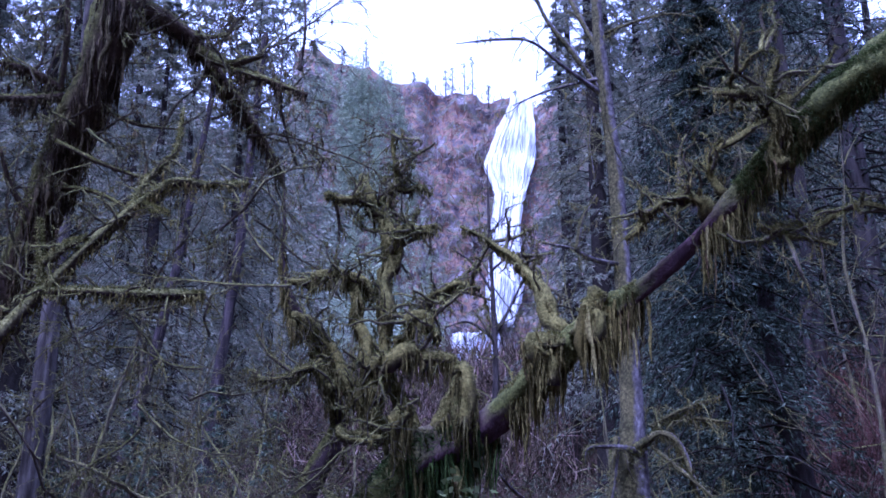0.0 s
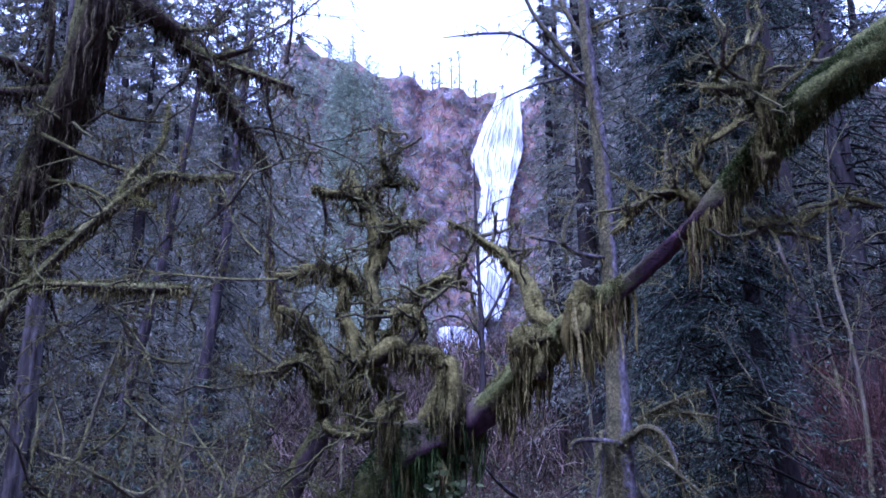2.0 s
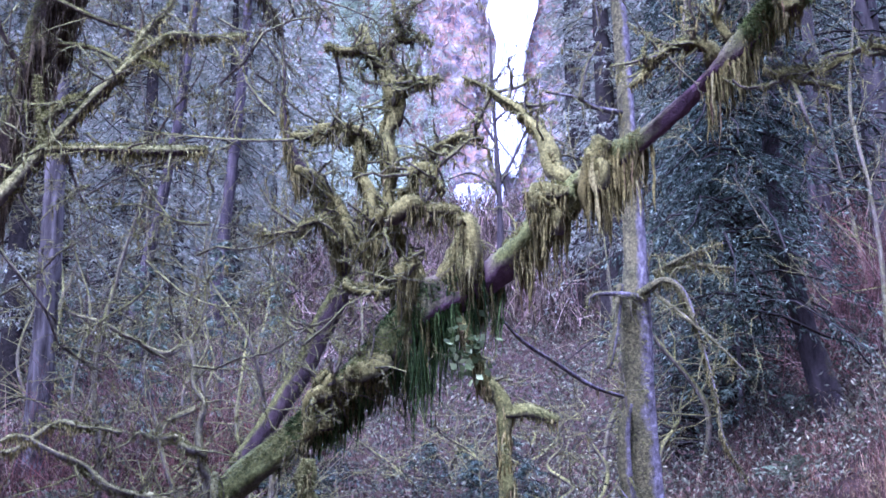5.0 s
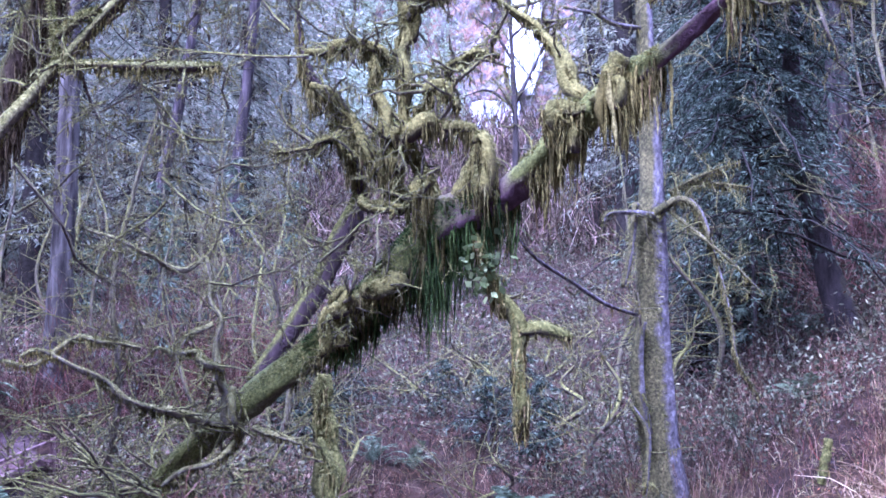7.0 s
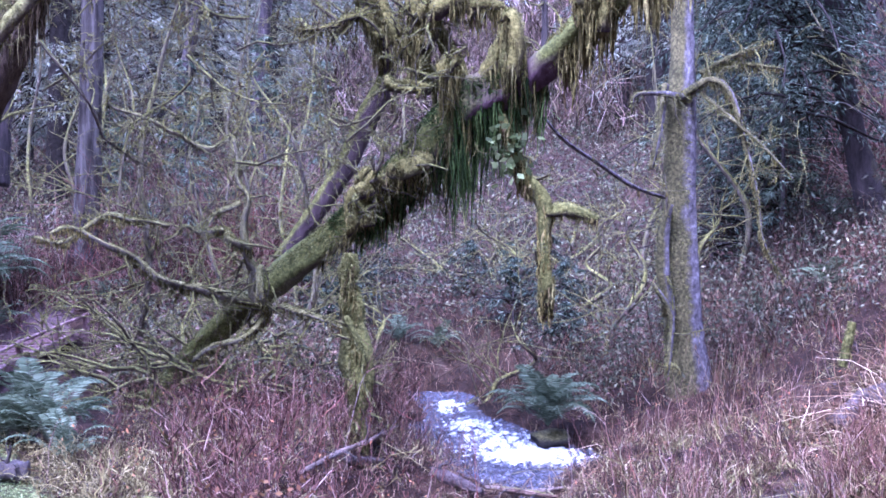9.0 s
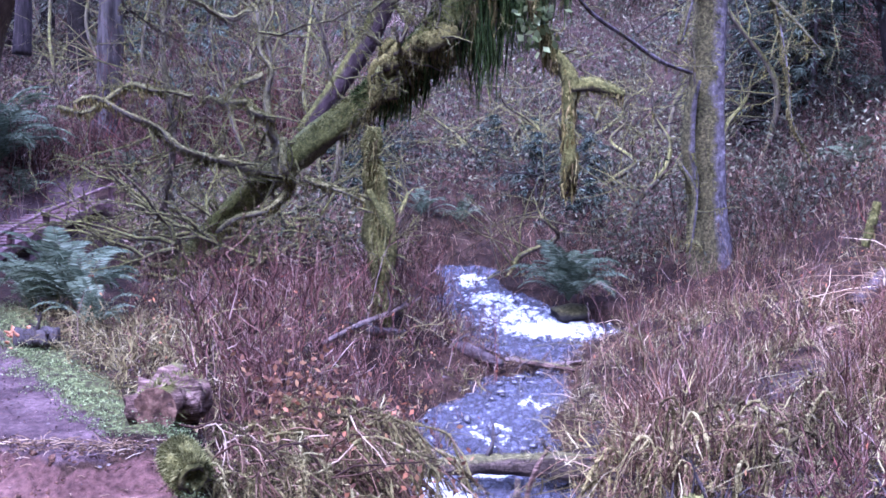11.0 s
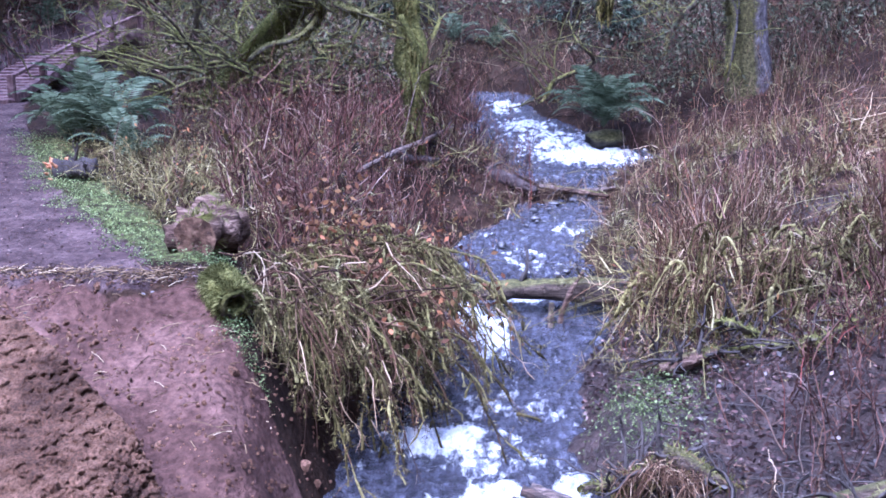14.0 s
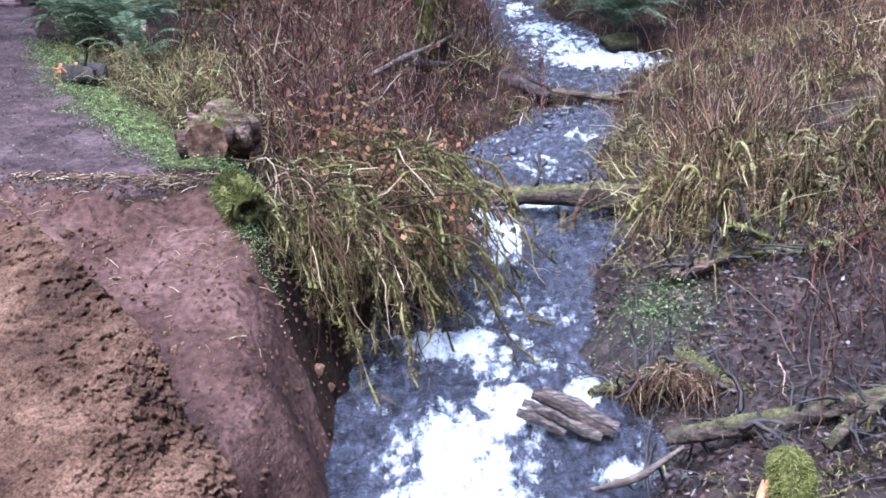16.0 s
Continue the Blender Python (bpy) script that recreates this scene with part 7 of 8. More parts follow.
stems(geo, np.stack([at, at + d * 0.5 + low_r.normal(0, 0.015, (n, 3)) + (0, 0, 0.015), at + d], 1), low_r.uniform(0.002, 0.007, (n, 1)) * np.array([1, 0.9, 0.5]), 4)
stuff("mud_twigs", geo, dark_bark, "wet dark twigs littering the mud bank", "twigs")


# ---- moss-clad shrub drooping over the undercut bank ----
bush = thing("drooping_shrub", "arching shrub clad in yellow-green moss, hanging over the creek", "shrub")
n = 210
root = np.stack([low_r.uniform(-1.6, -0.72, n), low_r.uniform(6.0, 7.9, n), np.zeros(n)], -1)
root[:, 2] = np.maximum(height(root[:, 0], root[:, 1]), -0.25) + low_r.uniform(-0.05, 0.15, n)
aim_to = unit(np.stack([low_r.uniform(0.1, 1.0, n), low_r.uniform(-0.75, 0.3, n), np.zeros(n)], -1))
reach = low_r.uniform(0.22, 0.9, n)
s = np.linspace(0, 1, 10)
pts = root[:, None] + aim_to[:, None] * (reach[:, None] * np.sin(s * 1.35))[..., None]
pts[..., 2] += low_r.uniform(0.02, 0.34, n)[:, None] * np.sin(s * 2.2) - (reach * low_r.uniform(0.4, 1.35, n))[:, None] * s**2.0
pts[:, 1:] += np.cumsum(low_r.normal(0, 0.022, (n, 9, 3)), axis=1)
wood, soft = Geo(), Geo()
stems(wood, pts, np.full((n, 1), 0.006) * np.linspace(1, 0.4, 10), 4)
clad = low_r.random(n) < 0.6
for k in range(n):
    if clad[k]:
        # a lumpy sleeve of moss round the cane
        sleeve = curve(pts[k, 2:], 26)
        stems(soft, sleeve[None], np.clip(0.008 + 0.005 * low_r.normal(0, 1, (1, 26)), 0.003, 0.02) * np.linspace(1, 0.6, 26), 5)
        fuzz(soft, sleeve, np.full(26, 0.01), 60, 0.026, low_r, 0.0045)
    hang(soft, pts[k], np.full(10, 0.008), 90, 0.14, low_r, 0.005, 0.2, 1.0)
    for f in (3, 5, 6, 8):
        ls, rs = branching(low_r, pts[k, f], aim_to[k] * 0.6 + (0, 0, -0.6), low_r.uniform(0.15, 0.42), 0.005, 1, (4,), 0.7, 0.6, 0.4, 5)
        stems(wood, ls, rs, 3)
        if clad[k]:
            stems(soft, ls[:2], np.clip(0.005 + 0.004 * low_r.normal(0, 1, ls[:2].shape[:2]), 0.002, 0.014), 4)
            for l in ls:
                fuzz(soft, l, np.full(5, 0.006), 9, 0.02, low_r, 0.004)
part("branch_tangle", wood, twig_brown, bush)["kind"] = "stuff"
part("moss", soft, leafy("shrub_moss", [(0.0, (0.04, 0.028, 0.014)), (0.5, (0.13, 0.108, 0.042)), (0.85, (0.27, 0.235, 0.09)), (1.0, (0.42, 0.37, 0.17))], 0.9, 0.1, 0.2, 40), bush)["kind"] = "stuff"
dead = Geo()
for cx_, cy_, cz_, count in ((-0.35, 6.4, -0.25, 60), (-0.15, 6.9, -0.3, 50), (-0.7, 6.6, 0.05, 60), (-1.0, 7.2, 0.25, 80), (-0.6, 6.2, -0.3, 50), (-1.15, 6.8, 0.3, 70), (-0.45, 7.4, 0.0, 50)):
    leaves(dead, np.array((cx_, cy_, cz_)) + low_r.normal(0, 1, (count, 3)) * (0.13, 0.16, 0.12), low_r.normal(0, 1, (count, 3)) + (0, 0, -0.7), 0.055, 0.03, low_r, 0.1)
part("withered_foliage", dead, rust_leaf, bush, "rust-brown withered leaves")["kind"] = "stuff"


# ---- mossy tussocks arching over the mud bank ----
for bx, by, wide, count, rise in ((1.5, 7.4, 0.22, 70, 0.42), (1.95, 7.3, 0.2, 56, 0.34), (2.45, 7.35, 0.24, 56, 0.34), (1.12, 7.6, 0.16, 34, 0.22), (2.9, 7.5, 0.22, 40, 0.3)):
    tussock = thing("mossy_tussock", "tussock of mossy stems arching over the mud bank", "shrub", group="mossy tussocks")
    foot = np.stack([bx + low_r.normal(0, wide * 0.5, count), by + low_r.normal(0, 0.09, count), np.zeros(count)], -1)
    foot[:, 2] = height(foot[:, 0], foot[:, 1]) - 0.03
    out = np.stack([low_r.normal(0, 0.7, count), low_r.uniform(-1.0, 0.15, count), np.zeros(count)], -1)
    s = np.linspace(0, 1, 10)
    reach = low_r.uniform(0.12, 0.55, count)
    up = rise * low_r.uniform(0.5, 1.25, count)
    pts = foot[:, None] + out[:, None] * (reach[:, None] * s**1.3)[..., None]
    pts[..., 2] += up[:, None] * np.sin(np.pi * np.minimum(s * 1.05, 1)) ** 0.8 - (low_r.uniform(0.0, 0.2, count))[:, None] * s**3
    pts[:, 1:] += np.cumsum(low_r.normal(0, 0.012, (count, 9, 3)), axis=1)
    pts[..., 2] = np.maximum(pts[..., 2], height(pts[..., 0], pts[..., 1]) + 0.004)
    wood, soft = Geo(), Geo()
    stems(wood, pts, low_r.uniform(0.002, 0.006, (count, 1)) * np.linspace(1, 0.4, 10), 4)
    for k in range(count):
        if k % 3 == 0:
            stems(soft, curve(pts[k, 1:], 22)[None], np.clip(0.009 + 0.005 * low_r.normal(0, 1, (1, 22)), 0.003, 0.02), 5)
        fuzz(soft, pts[k], np.full(10, 0.007), 16, 0.022, low_r, 0.004)
        hang(soft, pts[k], np.full(10, 0.006), 26, 0.12, low_r, 0.004, 0.1, 0.9)
        ls, rs = branching(low_r, pts[k, 4], out[k] + (0, 0, -0.3), low_r.uniform(0.1, 0.3), 0.004, 1, (3,), 0.8, 0.4, 0.5, 5)
        stems(wood, ls, np.maximum(rs, 0.0015), 3)
    part("stem_tangle", wood, twig_brown, tussock)["kind"] = "stuff"
    part("moss", soft, bpy.data.materials["shrub_moss"], tussock)["kind"] = "stuff"


# ---- ferns ----
def frond_geo(r, length):
    geo = Geo()
    s = np.linspace(0, 1, 12)
    line = np.stack([length * np.sin(s * 1.25) / 0.95, 0 * s, length * (0.75 * s - 0.85 * s**2.2)], -1)
    stems(geo, line[None], np.full((1, 12), 0.004), 3)
    f = np.repeat(np.linspace(0.12, 0.99, 34), 2)
    i = np.minimum((f * 11).astype(int), 10)
    at = line[i] + (line[i + 1] - line[i]) * (f * 11 - i)[:, None]
    along = unit(line[i + 1] - line[i])
    side = np.tile([1.0, -1.0], 34)[:, None] * np.array([0, 1.0, 0]) + along * 0.35 + r.normal(0, 0.08, (68, 3)) - (0, 0, 0.15)
    l = length * 0.17 * np.sin(np.clip(f * 0.9 + 0.12, 0, 1) * np.pi) ** 0.7 + 0.01
    leaves(geo, at, side, l, 0.02, r, 0.85)
    return geo


frond_meshes = [frond_geo(np.random.default_rng(90 + k), 0.8).mesh("frond", False) for k in range(3)]
FERNS = (((-4.37, 11.87, 0.05), 1.2, 24), ((-3.93, 11.41, 0.05), 1.0, 18), ((-4.70, 12.10, 0.08), 1.0, 16), ((-4.60, 11.68, 0.07), 0.8, 12), ((-3.49, 10.41, 0.05), 0.7, 12), ((1.42, 15.30, -0.13), 1.2, 40), ((-9.85, 23.35, 1.63), 2.3, 34), ((-9.24, 23.08, 0.94), 1.0, 12),
         ((6.07, 17.58, 1.67), 0.9, 12), ((5.31, 19.01, 1.30), 0.6, 10), ((-0.88, 22.33, 0.69), 0.9, 14), ((-0.09, 22.36, 0.59), 0.8, 12), ((9.46, 22.91, 4.30), 1.0, 14), ((-9.96, 29.72, 2.62), 1.0, 12), ((8.61, 28.51, 4.69), 0.8, 12),
         ((-2.68, 23.78, 1.22), 0.8, 12), ((10.07, 23.86, 4.78), 1.3, 14), ((7.70, 21.94, 3.07), 0.8, 12), ((-9.52, 26.11, 1.71), 1.3, 14), ((-10.90, 28.30, 2.29), 1.5, 14), ((-8.97, 27.00, 1.98), 1.1, 12), ((-7.40, 24.75, 1.45), 1.0, 12), ((-10.67, 26.77, 1.91), 1.3, 14))
for (x, y, z), size, count in FERNS:
    fern = thing("sword_fern", "evergreen sword fern with arching fronds", "fern", group="ferns")
    fern.location = (x, y, max(float(height(x, y)) + 0.02, z if abs(x - 1.5) < 1 and 15 < y < 16 else -9))
    for k in range(count):
        ob = part("frond", frond_meshes[k % 3], fern_green, fern)
        ob.rotation_euler = (low_r.normal(0, 0.15), low_r.uniform(-1.1, -0.2), k * 6.28 / count + low_r.normal(0, 0.2))
        ob.scale = (size * low_r.uniform(0.75, 1.1),) * 3
for me in frond_meshes:
    if not me.materials:
        me.materials.append(fern_green)


# ---- logs, stumps, planks ----
def log_thing(name, label, points, radii, bark, seed, moss=0, length=0.15, cushion=0, twigs=0, lump=0.2, category="log"):
    tree = Tree(name, label, bark, seed, category)
    tree.fur = False
    tree.limb(points, radii, "bark", moss, length, cushion, twigs, 0.3, lump=lump * 1.8, sides=14, n=40)
    return tree


mossy_log = mossy_bark("mossy_log", [(0.34, (0.014, 0.01, 0.008)), (0.5, (0.055, 0.039, 0.03)), (0.66, (0.15, 0.11, 0.086))], MOSS_DULL, 1.05, 1.5, 12.0, grain=(0.25, 2, 2.5))
old_bark = mossy_bark("old_bark", [(0.36, (0.03, 0.017, 0.013)), (0.5, (0.1, 0.06, 0.045)), (0.62, (0.24, 0.165, 0.125))], MOSS, 1.3, 1.6, 13.0, grain=(0.4, 0.5, 3.5))
purple_log = plain("weathered_log", [(0.3, (0.025, 0.018, 0.018)), (0.55, (0.08, 0.06, 0.058)), (0.8, (0.18, 0.14, 0.13))], 9, relief=0.04, stretch=(0.5, 2, 2.5))
for name, label, points, radii, bark, moss, cushion, twigs in (
        ("fallen_log", "mossy old log lying across the creek", [(-0.22, 8.50, -0.67), (0.26, 8.50, -0.63), (0.79, 8.55, -0.65), (1.24, 8.60, -0.72), (1.73, 8.60, -0.80)], (0.06, 0.085, 0.1, 0.09, 0.07), mossy_log, 60, 60, 14),
        ("fallen_log", "grey weathered log spanning the upper creek", [(-0.94, 11.17, 0.01), (-0.54, 12.40, -0.24), (-0.04, 12.20, -0.32), (0.42, 12.00, -0.45)], (0.05, 0.075, 0.085, 0.03), purple_log, 30, 30, 12),
        ("fallen_log", "thin pale log lying beyond the creek bend", [(0.46, 12.40, -0.49), (0.97, 12.40, -0.53), (1.31, 12.14, -0.43)], (0.04, 0.035, 0.02), old_wood, 0, 20, 2),
        ("fallen_branch", "pale fallen branch in the red canes", [(-1.23, 9.80, 0.09), (-1.01, 10.63, 0.13), (-0.76, 11.92, 0.11), (-0.48, 12.43, 0.21)], (0.022, 0.026, 0.022, 0.01), old_wood, 0, 6, 8),
        ("driftwood", "rotten mossy driftwood with ragged roots on the mud", [(0.49, 5.85, -1.08), (0.67, 5.75, -1.0), (0.84, 5.65, -0.88), (0.95, 5.6, -0.79), (1.09, 5.5, -0.83), (1.3, 5.4, -0.89)], (0.02, 0.035, 0.045, 0.07, 0.045, 0.015), mossy_log, 420, 700, 30),
        ("fallen_log", "half-buried mossy log beside the creek", [(0.79, 5.03, -0.95), (1.06, 4.92, -0.83), (1.43, 5.03, -0.81), (1.89, 5.01, -0.66)], (0.03, 0.05, 0.05, 0.04), mossy_log, 30, 40, 14),
        ("fallen_branch", "red-brown broken branch lying on the debris dam", [(0.61, 12.20, -0.46), (0.89, 12.20, -0.49), (1.22, 12.10, -0.52)], (0.03, 0.035, 0.02), old_bark, 0, 10, 5),
        ("fallen_branch", "dark mossy branch across the debris dam", [(0.09, 12.00, -0.66), (0.46, 12.10, -0.60), (0.82, 12.10, -0.63)], (0.02, 0.03, 0.015), mossy_log, 20, 20, 9),
        ("stick", "bare stick stuck in the creek edge", [(0.79, 6.37, -0.90), (0.74, 6.90, -0.97), (0.68, 7.42, -0.93)], (0.022, 0.02, 0.012), old_wood, 0, 0, 0),
        ("stick", "bent mossy stick leaning on the log", [(0.49, 8.20, -1.04), (0.49, 8.30, -0.82), (0.56, 8.30, -0.60), (0.66, 8.40, -0.46)], (0.018, 0.02, 0.018, 0.012), old_bark, 4, 12, 0),
        ("stick", "bent mossy stick leaning on the log", [(0.43, 8.10, -1.01), (0.41, 8.20, -0.84), (0.42, 8.30, -0.69)], (0.022, 0.024, 0.02), mossy_log, 6, 24, 0),
        ("fallen_branch", "forked mossy branch lying on the mud", [(1.47, 4.74, -0.83), (1.63, 4.81, -0.71), (1.84, 4.87, -0.59)], (0.03, 0.03, 0.02), mossy_log, 40, 60, 7),
        ("fallen_branch", "dark wet branch lying on the creek bank", [(0.41, 5.02, -1.25), (0.63, 4.82, -1.05), (0.84, 4.81, -0.88)], (0.015, 0.02, 0.012), old_wood, 0, 20, 5),
        ("mossy_root", "low mossy root on the mud bank", [(0.97, 7.04, -0.84), (1.13, 6.78, -0.67), (1.43, 7.00, -0.64)], (0.035, 0.055, 0.035), old_bark, 60, 120, 14),
        ("fallen_branch", "arched mossy branch leaning out of the bank", [(1.80, 7.33, -0.62), (1.59, 6.89, -0.47), (1.44, 6.77, -0.37), (1.41, 7.09, -0.48)], (0.02, 0.018, 0.015, 0.01), twig_bark, 12, 110, 6),
        ("fallen_branch", "arched mossy branch leaning out of the bank", [(1.47, 7.13, -0.47), (1.62, 7.02, -0.51), (1.80, 7.23, -0.61)], (0.016, 0.018, 0.012), twig_bark, 8, 90, 5),
        ("fallen_branch", "mossy stick lying over the bank edge", [(1.43, 7.00, -0.64), (1.70, 6.95, -0.58), (1.90, 6.67, -0.47), (2.12, 6.45, -0.26)], (0.014, 0.018, 0.018, 0.012), twig_bark, 10, 110, 8),
        ("fallen_branch", "upright mossy broken stick on the bank", [(1.93, 6.87, -0.57), (1.86, 6.54, -0.43), (1.81, 6.22, -0.30)], (0.026, 0.024, 0.02), twig_bark, 10, 140, 2),
        ("fallen_log", "smooth weathered log in the dead grass", [(4.04, 11.59, 0.31), (4.44, 11.87, 0.49), (4.69, 11.20, 0.69)], (0.1, 0.12, 0.12), purple_log, 0, 10, 0),
        ("fallen_log", "dark fallen log on the slope", [(-10.52, 29.50, 2.61), (-8.37, 26.41, 1.98), (-6.47, 23.80, 1.36)], (0.11, 0.12, 0.08), snag_bark, 60, 200, 10),
        ("mossy_post", "short broken mossy stub standing in the brush", [(4.39, 12.40, 0.84), (4.46, 12.40, 1.09), (4.51, 12.40, 1.34)], (0.05, 0.05, 0.035), snag_bark, 40, 260, 0)):
    log_thing(name, label, points, radii, bark, len(name) * 7 + int(points[0][0] * 10) + 400, moss, 0.15, cushion, twigs).done()


def disc(centre, axis, radius, r, proud=0.006):
    """A rough sawn end."""
    axis = unit(np.array(axis, float))
    a = unit(np.cross(axis, (0, 0, 1.0)))
    b = np.cross(axis, a)
    ang = np.linspace(0, 2 * np.pi, 17)[:-1]
    geo = Geo()
    rings = [np.array(centre) + axis * proud + (a * np.cos(ang)[:, None] + b * np.sin(ang)[:, None]) * radius * f * (1 + r.normal(0, 0.03, (16, 1))) + axis * r.normal(0, 0.006, (16, 1)) for f in (1, 0.66, 0.33)]
    v = np.vstack([*rings, [np.array(centre) + axis * proud]])
    i = np.arange(48).reshape(3, 16)
    j = np.roll(i, -1, axis=1)
    geo.add(v, np.stack([i[:-1], j[:-1], j[1:], i[1:]], -1).reshape(-1, 4), np.stack([i[2], j[2], np.full(16, 48)], -1))
    return geo


butt_a, butt_b = np.array((-1.84, 6.6, 0.16)), np.array((-1.78, 7.05, 0.18))
cut = log_thing("cut_log", "sawn chunk of log with mossy bark beside the trail", [butt_a, (butt_a + butt_b) / 2, butt_b], (0.145, 0.155, 0.15), old_bark, 470, 60, 0.08, 420, 0, 0.4)
for end, way in ((butt_a, butt_a - butt_b), (butt_b, butt_b - butt_a)):
    part("sawn_end", disc(end, way, 0.138, low_r), plain("sawn_wood", [(0.35, (0.035, 0.02, 0.014)), (0.5, (0.1, 0.058, 0.038)), (0.65, (0.19, 0.12, 0.08))], 16, 0.9, 0.1, 0.02), cut.trunk, "dark weathered sawn end")
cut.done()
end_a, end_b = np.array((-3.87, 9.53, 0.13)), np.array((-3.51, 9.56, 0.13))
snapped = log_thing("snapped_log", "dark log with a fresh orange broken end", [end_a, (end_a + end_b) / 2, end_b], (0.085, 0.095, 0.08), dark_bark, 480, 20, 0.1, 60, 3, 0.2)
for k in range(26):
    p = end_a + low_r.normal(0, 0.045, 3) + (0.02, 0, 0.02)
    tip = p + unit(np.array([-0.7, -0.5, 0.6]) + low_r.normal(0, 0.5, 3)) * low_r.uniform(0.03, 0.08)
    part("splinter", rough_trunk([p, (p + tip) / 2, tip], (0.02, 0.014, 0.003), 6, 5, 0.6, k)[0], fresh_wood, snapped.trunk, "fresh orange splinter" if k == 0 else "")
snapped.done()

stump = Tree("mossy_stump", "small moss-covered stump with fresh orange breaks", snag_bark, 490, "stump")
sline, srad = stump.limb([(1.23, 4.32, -0.90), (1.22, 4.35, -0.80), (1.21, 4.38, -0.71), (1.21, 4.39, -0.66)], (0.09, 0.1, 0.085, 0.03), "trunk", 0, 0.1, 0, 0, lump=0.35, n=24)
fuzz(stump.cushion, sline, srad, 3600, 0.016, stump.r, 0.0034)
hang(stump.cushion, sline, srad, 500, 0.09, stump.r, 0.004, 0.3, 0.9)
for k, px in enumerate(((1.12, 4.35, -0.87), (1.16, 4.38, -0.86), (1.08, 4.30, -0.88))):
    p = np.array(px)
    part("splinter", rough_trunk([p, p + (0.005, 0, 0.05), p + (0.01, 0.01, 0.11)], (0.025, 0.02, 0.006), 6, 5, 0.3, 60 + k)[0], fresh_wood, stump.trunk, "fresh orange splinter" if k == 0 else "")
stump.done()

hollow = Tree("hollow_log", "mossy hollow log end sticking out of the bank", snag_bark, 500, "log")
h0, h1 = np.array((-1.40, 5.74, -0.01)), np.array((-1.55, 5.94, 0.07))
axis = unit(h0 - h1)
side = unit(np.cross(axis, (0, 0, 1.0)))
up = np.cross(side, axis)
ang = np.arange(18) * 2 * np.pi / 18
rings = []
for p, rad_ in ((h1, 0.09), ((h0 + h1) / 2, 0.105), (h0, 0.09), (h0 + axis * 0.015, 0.07), (h0, 0.05), (h0 - axis * 0.2, 0.04)):
    rings.append(p + (side * np.cos(ang)[:, None] + up * np.sin(ang)[:, None]) * rad_ * (1 + low_r.normal(0, 0.13, (18, 1))))
i = np.arange(108).reshape(6, 18)
j = np.roll(i, -1, axis=1)
part("shell", Geo().add(np.vstack(rings), np.stack([i[:-1], j[:-1], j[1:], i[1:]], -1).reshape(-1, 4), np.stack([i[5, :16], i[5, 1:17], np.full(16, i[5, 17])], -1)), snag_bark, hollow.root)
fuzz(hollow.cushion, curve([h1, (h0 + h1) / 2, h0], 12), np.full(12, 0.1), 3200, 0.028, low_r, 0.005)
hollow.done()

planks = thing("split_log", "split wet half-log jammed in the rapid", "log")
for k, (a, b, w) in enumerate((((0.19, 5.52, -0.93), (0.59, 5.38, -1.07), 0.03), ((0.14, 5.5, -0.94), (0.56, 5.36, -1.1), 0.034), ((0.09, 5.47, -0.98), (0.5, 5.33, -1.11), 0.034), ((0.06, 5.44, -1.02), (0.31, 5.36, -1.1), 0.03))):
    # cloven staves lying side by side
    a, b = np.array(a), np.array(b)
    part("stave", rough_trunk([a, a * 0.65 + b * 0.35 + (0, 0, 0.008), a * 0.3 + b * 0.7, b], (w * 0.75, w, w * 0.95, w * 0.6), 26, 7, 0.5, 70 + k)[0], plank_wood if k != 1 else rotten_wood, planks, "dark rotten heart of the split log" if k == 1 else "", smooth=False)

# ---- trail railing ----
railing = thing("trail_railing", "low dark wooden railing along the trail bridge", "railing")
posts = [(-7.16, 16.29, 0.13), (-7.34, 17.93, 0.29), (-7.39, 19.60, 0.51), (-7.47, 21.73, 0.73), (-7.17, 22.56, 0.94)]


def box(centre, size, yaw=0.0, bevel=0.008):
    bm = bmesh.new()
    bmesh.ops.create_cube(bm, size=1, matrix=Matrix.Translation(centre) @ Matrix.Rotation(yaw, 4, "Z") @ Matrix.Diagonal((*size, 1)))
    bmesh.ops.bevel(bm, geom=bm.edges[:], offset=bevel, segments=1, affect="EDGES")
    me = bpy.data.meshes.new("box")
    bm.to_mesh(me)
    bm.free()
    return me


for p in posts:
    part("post", box((p[0], p[1], p[2] - 0.03), (0.1, 0.1, 0.78)), rail_wood, railing)
for name, lift, wide, tall in (("rail", 0.32, 0.075, 0.05), ("kerb", -0.01, 0.1, 0.14)):
    for a, b in zip(posts[:-1], posts[1:]):
        a, b = np.array(a) + (0, 0, lift), np.array(b) + (0, 0, lift)
        d = b - a
        me = box((0, 0, 0), (np.linalg.norm(d) * 1.01, wide, tall))
        ob = part(name, me, rail_wood, railing)
        ob.matrix_basis = Matrix.Translation((a + b) / 2) @ Matrix.Rotation(math.atan2(d[1], d[0]), 4, "Z") @ Matrix.Rotation(-math.atan2(d[2], math.hypot(d[0], d[1])), 4, "Y")
deck = thing("trail_bridge", "narrow red-brown boardwalk behind the railing", "boardwalk")
for k in range(26):
    f = k / 25 * (len(posts) - 1)
    n_ = min(int(f), len(posts) - 2)
    a, b = np.array(posts[n_]), np.array(posts[n_ + 1])
    c = a + (b - a) * (f - n_)
    yaw_ = math.atan2(b[1] - a[1], b[0] - a[0])
    side = np.array((-math.sin(yaw_), math.cos(yaw_), 0))
    part("plank", box(tuple(c + side * 0.52 + (0, 0, -0.03)), (0.268, 0.95, 0.05), yaw_), rail_wood, deck)
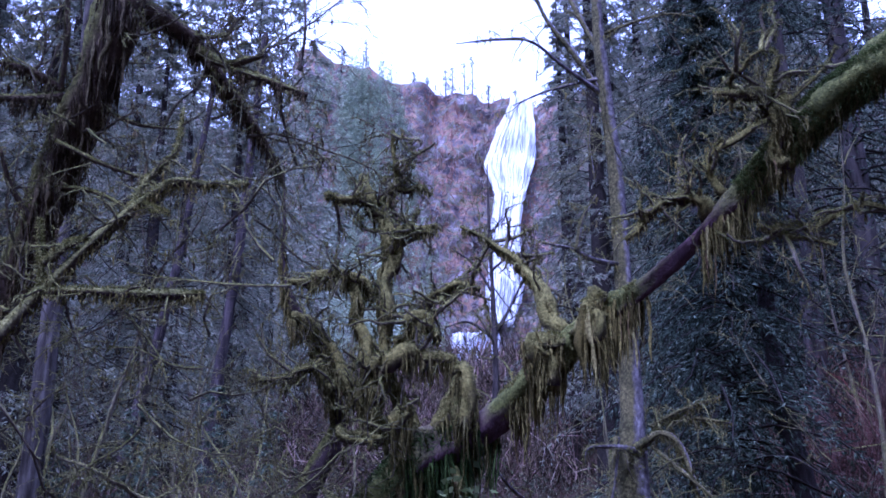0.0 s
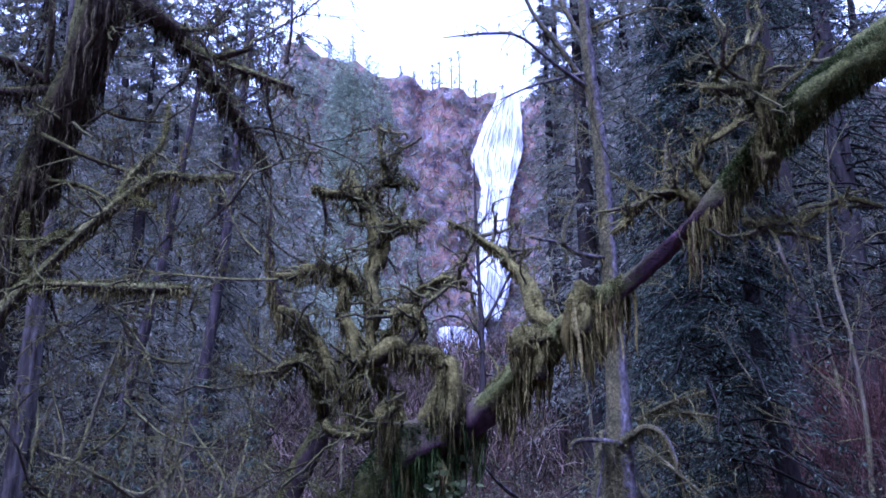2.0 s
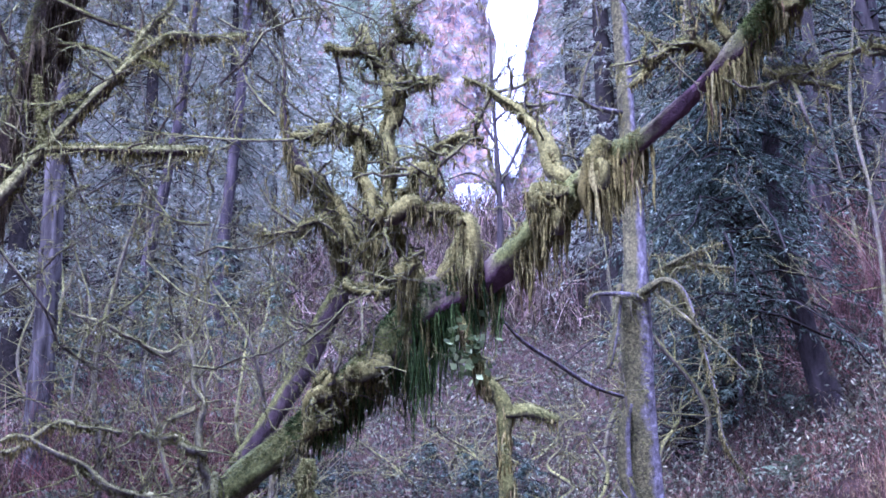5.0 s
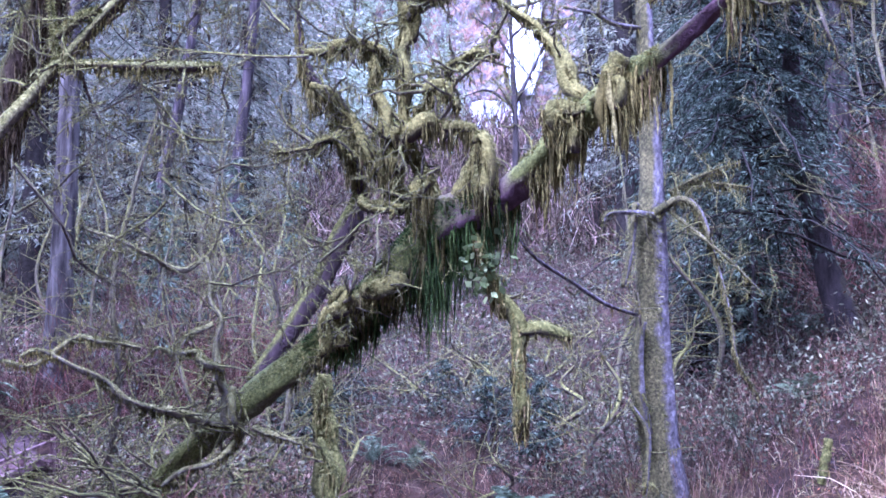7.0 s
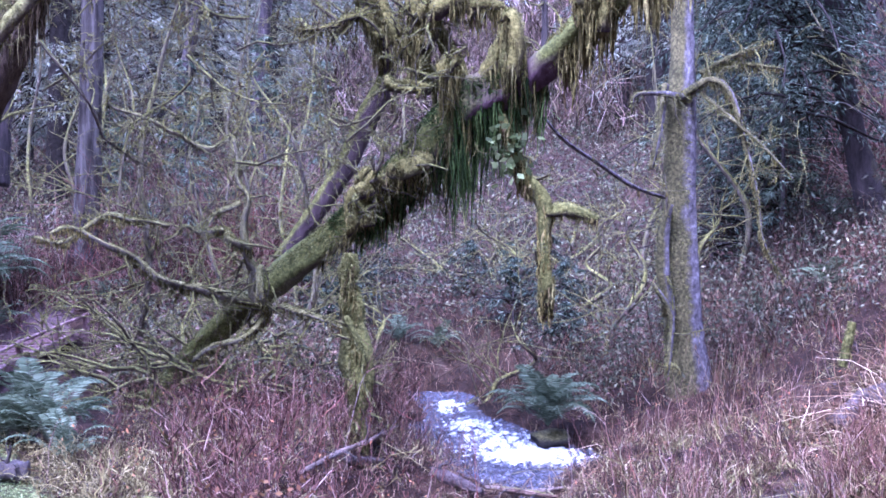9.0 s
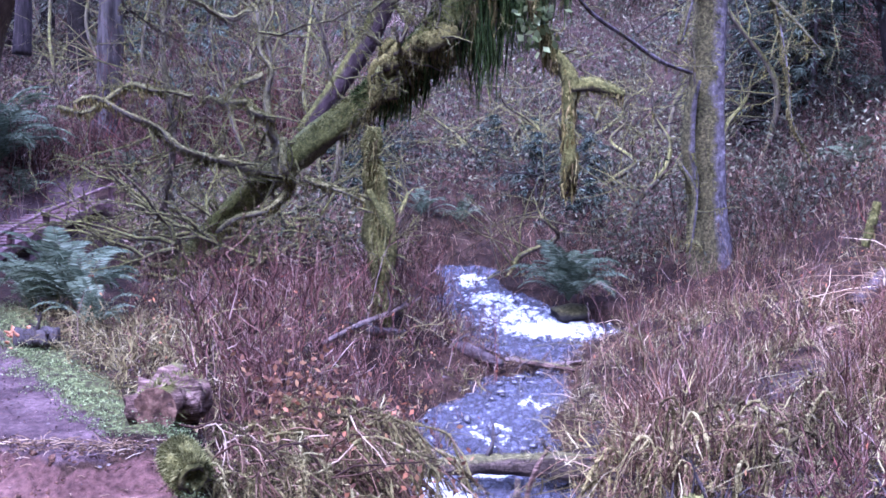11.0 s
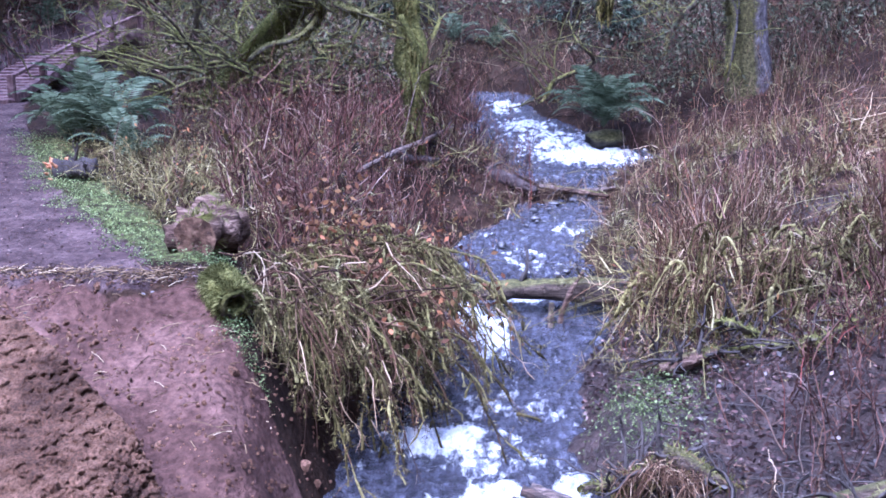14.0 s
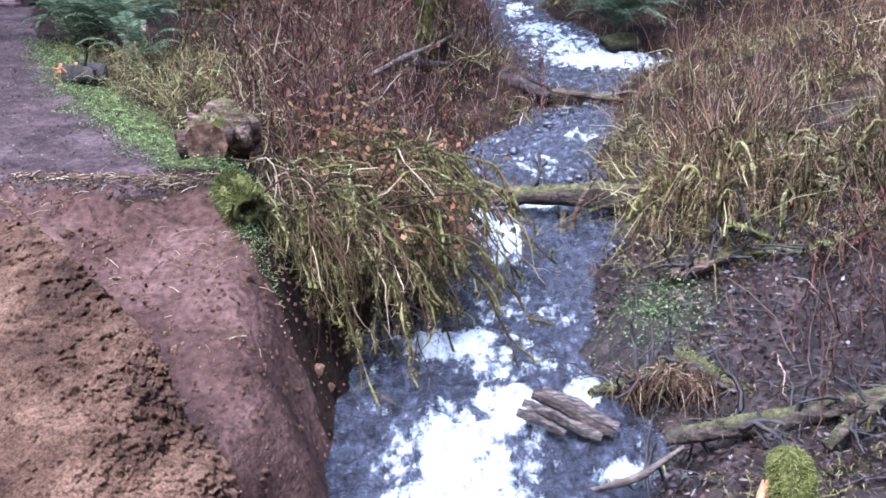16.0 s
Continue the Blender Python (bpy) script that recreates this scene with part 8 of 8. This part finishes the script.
steps = thing("trail_step", "squared timber step at the end of the trail bridge", "step")
p = posts[0]
part("beam", box((p[0] - 0.55, p[1] - 0.1, p[2] - 0.08), (1.2, 0.2, 0.2), -0.1, 0.02), rail_wood, steps)
part("beam", box((p[0] - 0.5, p[1] - 0.45, p[2] - 0.24), (1.6, 0.18, 0.14), -0.1, 0.02), rail_wood, steps)

# ---- torn earth bank ----
RIDGE = [(-3.15, 5.60, -0.08), (-2.56, 5.30, 0.05), (-2.22, 5.00, 0.08), (-1.85, 4.60, -0.00), (-1.54, 4.30, -0.11), (-1.39, 4.15, -0.27), (-1.30, 4.05, -0.39), (-1.14, 3.95, -0.51), (-1.03, 3.85, -0.66), (-0.94, 3.75, -0.81)]
FOOT = [(-2.97, 4.30, -0.20), (-2.43, 3.90, -0.27), (-2.11, 3.60, -0.35), (-1.86, 3.40, -0.46), (-1.62, 3.30, -0.52), (-1.47, 3.25, -0.60), (-1.30, 3.25, -0.66), (-1.19, 3.25, -0.70), (-1.09, 3.25, -0.74)]
ridge, foot = curve(RIDGE, 260), curve(FOOT, 260)
f = np.linspace(0, 1, 140)[:, None, None]
face = foot[None] * (1 - f) + ridge[None] * f
back = ridge[None] + np.linspace(0.05, 0.6, 8)[:, None, None] * np.array([-0.35, 0.55, -0.9])
sheet = np.concatenate([face, back])
lumps = np.array([[0.4 * noise.fractal(Vector(p) * 3.5, 0.5, 2.2, 9) + 0.25 * abs(noise.noise(Vector(p) * 9)) + 0.42 * abs(noise.noise(Vector(p) * 20)) + 0.34 * abs(noise.noise(Vector(p) * 43)) for p in row] for row in sheet])
fade = np.concatenate([np.clip(np.linspace(0, 1, 140), 0.3, 1), np.linspace(1, 0.2, 8)])[:, None]
bulge = np.concatenate([np.sin(np.linspace(0, np.pi, 140)), np.zeros(8)])[:, None]
sheet = sheet + np.array([0.45, -0.75, 0.25]) * (0.17 * lumps * fade + 0.08 * bulge)[..., None]
ids = np.arange(148 * 260).reshape(148, 260)
tagged(part("earth_bank", Geo().add(sheet, np.stack([ids[:-1, :-1], ids[:-1, 1:], ids[1:, 1:], ids[1:, :-1]], -1).reshape(-1, 4)), clod_mat),
       "torn bank of crumbly red-brown earth where the trail slid away", "bank", "", "structure")

# ---- stones ----
stone_mat = plain("wet_stone", [(0.3, (0.03, 0.03, 0.035)), (0.7, (0.13, 0.12, 0.13))], 8, 0.25, 0.5, 0.01)
geo = Geo()
bm = bmesh.new()
bmesh.ops.create_icosphere(bm, subdivisions=2, radius=1)
bv = np.array([v.co[:] for v in bm.verts])
bf = np.array([[v.index for v in f.verts] for f in bm.faces])
bm.free()
for _ in range(26):
    y = low_r.uniform(9.0, 14.5)
    xs, ws, zw = (float(np.interp(y, STREAM_Y, c)) for c in (STREAM_X, STREAM_W, STREAM_Z))
    u_ = low_r.uniform(-0.58, 0.58)
    size = low_r.uniform(0.02, 0.06)
    v_ = bv * size * low_r.uniform(0.6, 1.3, 3) * (1, 1, 0.6) * (1 + low_r.normal(0, 0.1, (len(bv), 1)))
    geo.add(v_ + (xs + u_ * ws, y, zw - 0.01), None, bf)
stuff("stream_stones", geo, stone_mat, "dark wet stones in the creek bed", "stones")
geo = Geo()
bm = bmesh.new()
bmesh.ops.create_icosphere(bm, subdivisions=1, radius=1)
crumb, crumb_f = np.array([v.co[:] for v in bm.verts]), np.array([[v.index for v in f.verts] for f in bm.faces])
bm.free()
for k in range(2600):
    if k % 2:
        x, y = low_r.uniform(-2.9, -0.8), low_r.uniform(4.3, 6.1)
        p = np.array((x, y, float(height(x, y)) + 0.002))
        size = low_r.uniform(0.004, 0.013) * (1 if low_r.random() < 0.93 else 2.4)
    else:
        p = sheet[int(low_r.integers(5, 146)), int(low_r.integers(5, 255))]
        size = low_r.uniform(0.004, 0.016) * (1 if low_r.random() < 0.94 else 2.0)
    geo.add(crumb * size * low_r.uniform(0.6, 1.3, 3) * (1 + low_r.normal(0, 0.2, (len(crumb), 1))) + p, None, crumb_f)
stuff("earth_clods", geo, clod_mat, "loose crumbs of red-brown earth on the slide", "earth", False)
boulder = thing("mossy_boulder", "dark boulder under a fern at the edge of the rapid", "boulder")
bv2 = bv * (0.3, 0.26, 0.13) * (1 + 0.5 * np.array([[noise.noise(Vector(v) * 1.6 + Vector((3, 1, 0)))] for v in bv]) + low_r.normal(0, 0.05, (len(bv), 1))) - (0, 0, 0.07)
part("stone", Geo().add(bv2 + np.array((1.47, 15.40, -0.25)), None, bf), mossy_bark("boulder_moss", [(0.3, (0.012, 0.011, 0.01)), (0.7, (0.05, 0.045, 0.04))], MOSS_DULL, 0.5, 1.2), boulder)
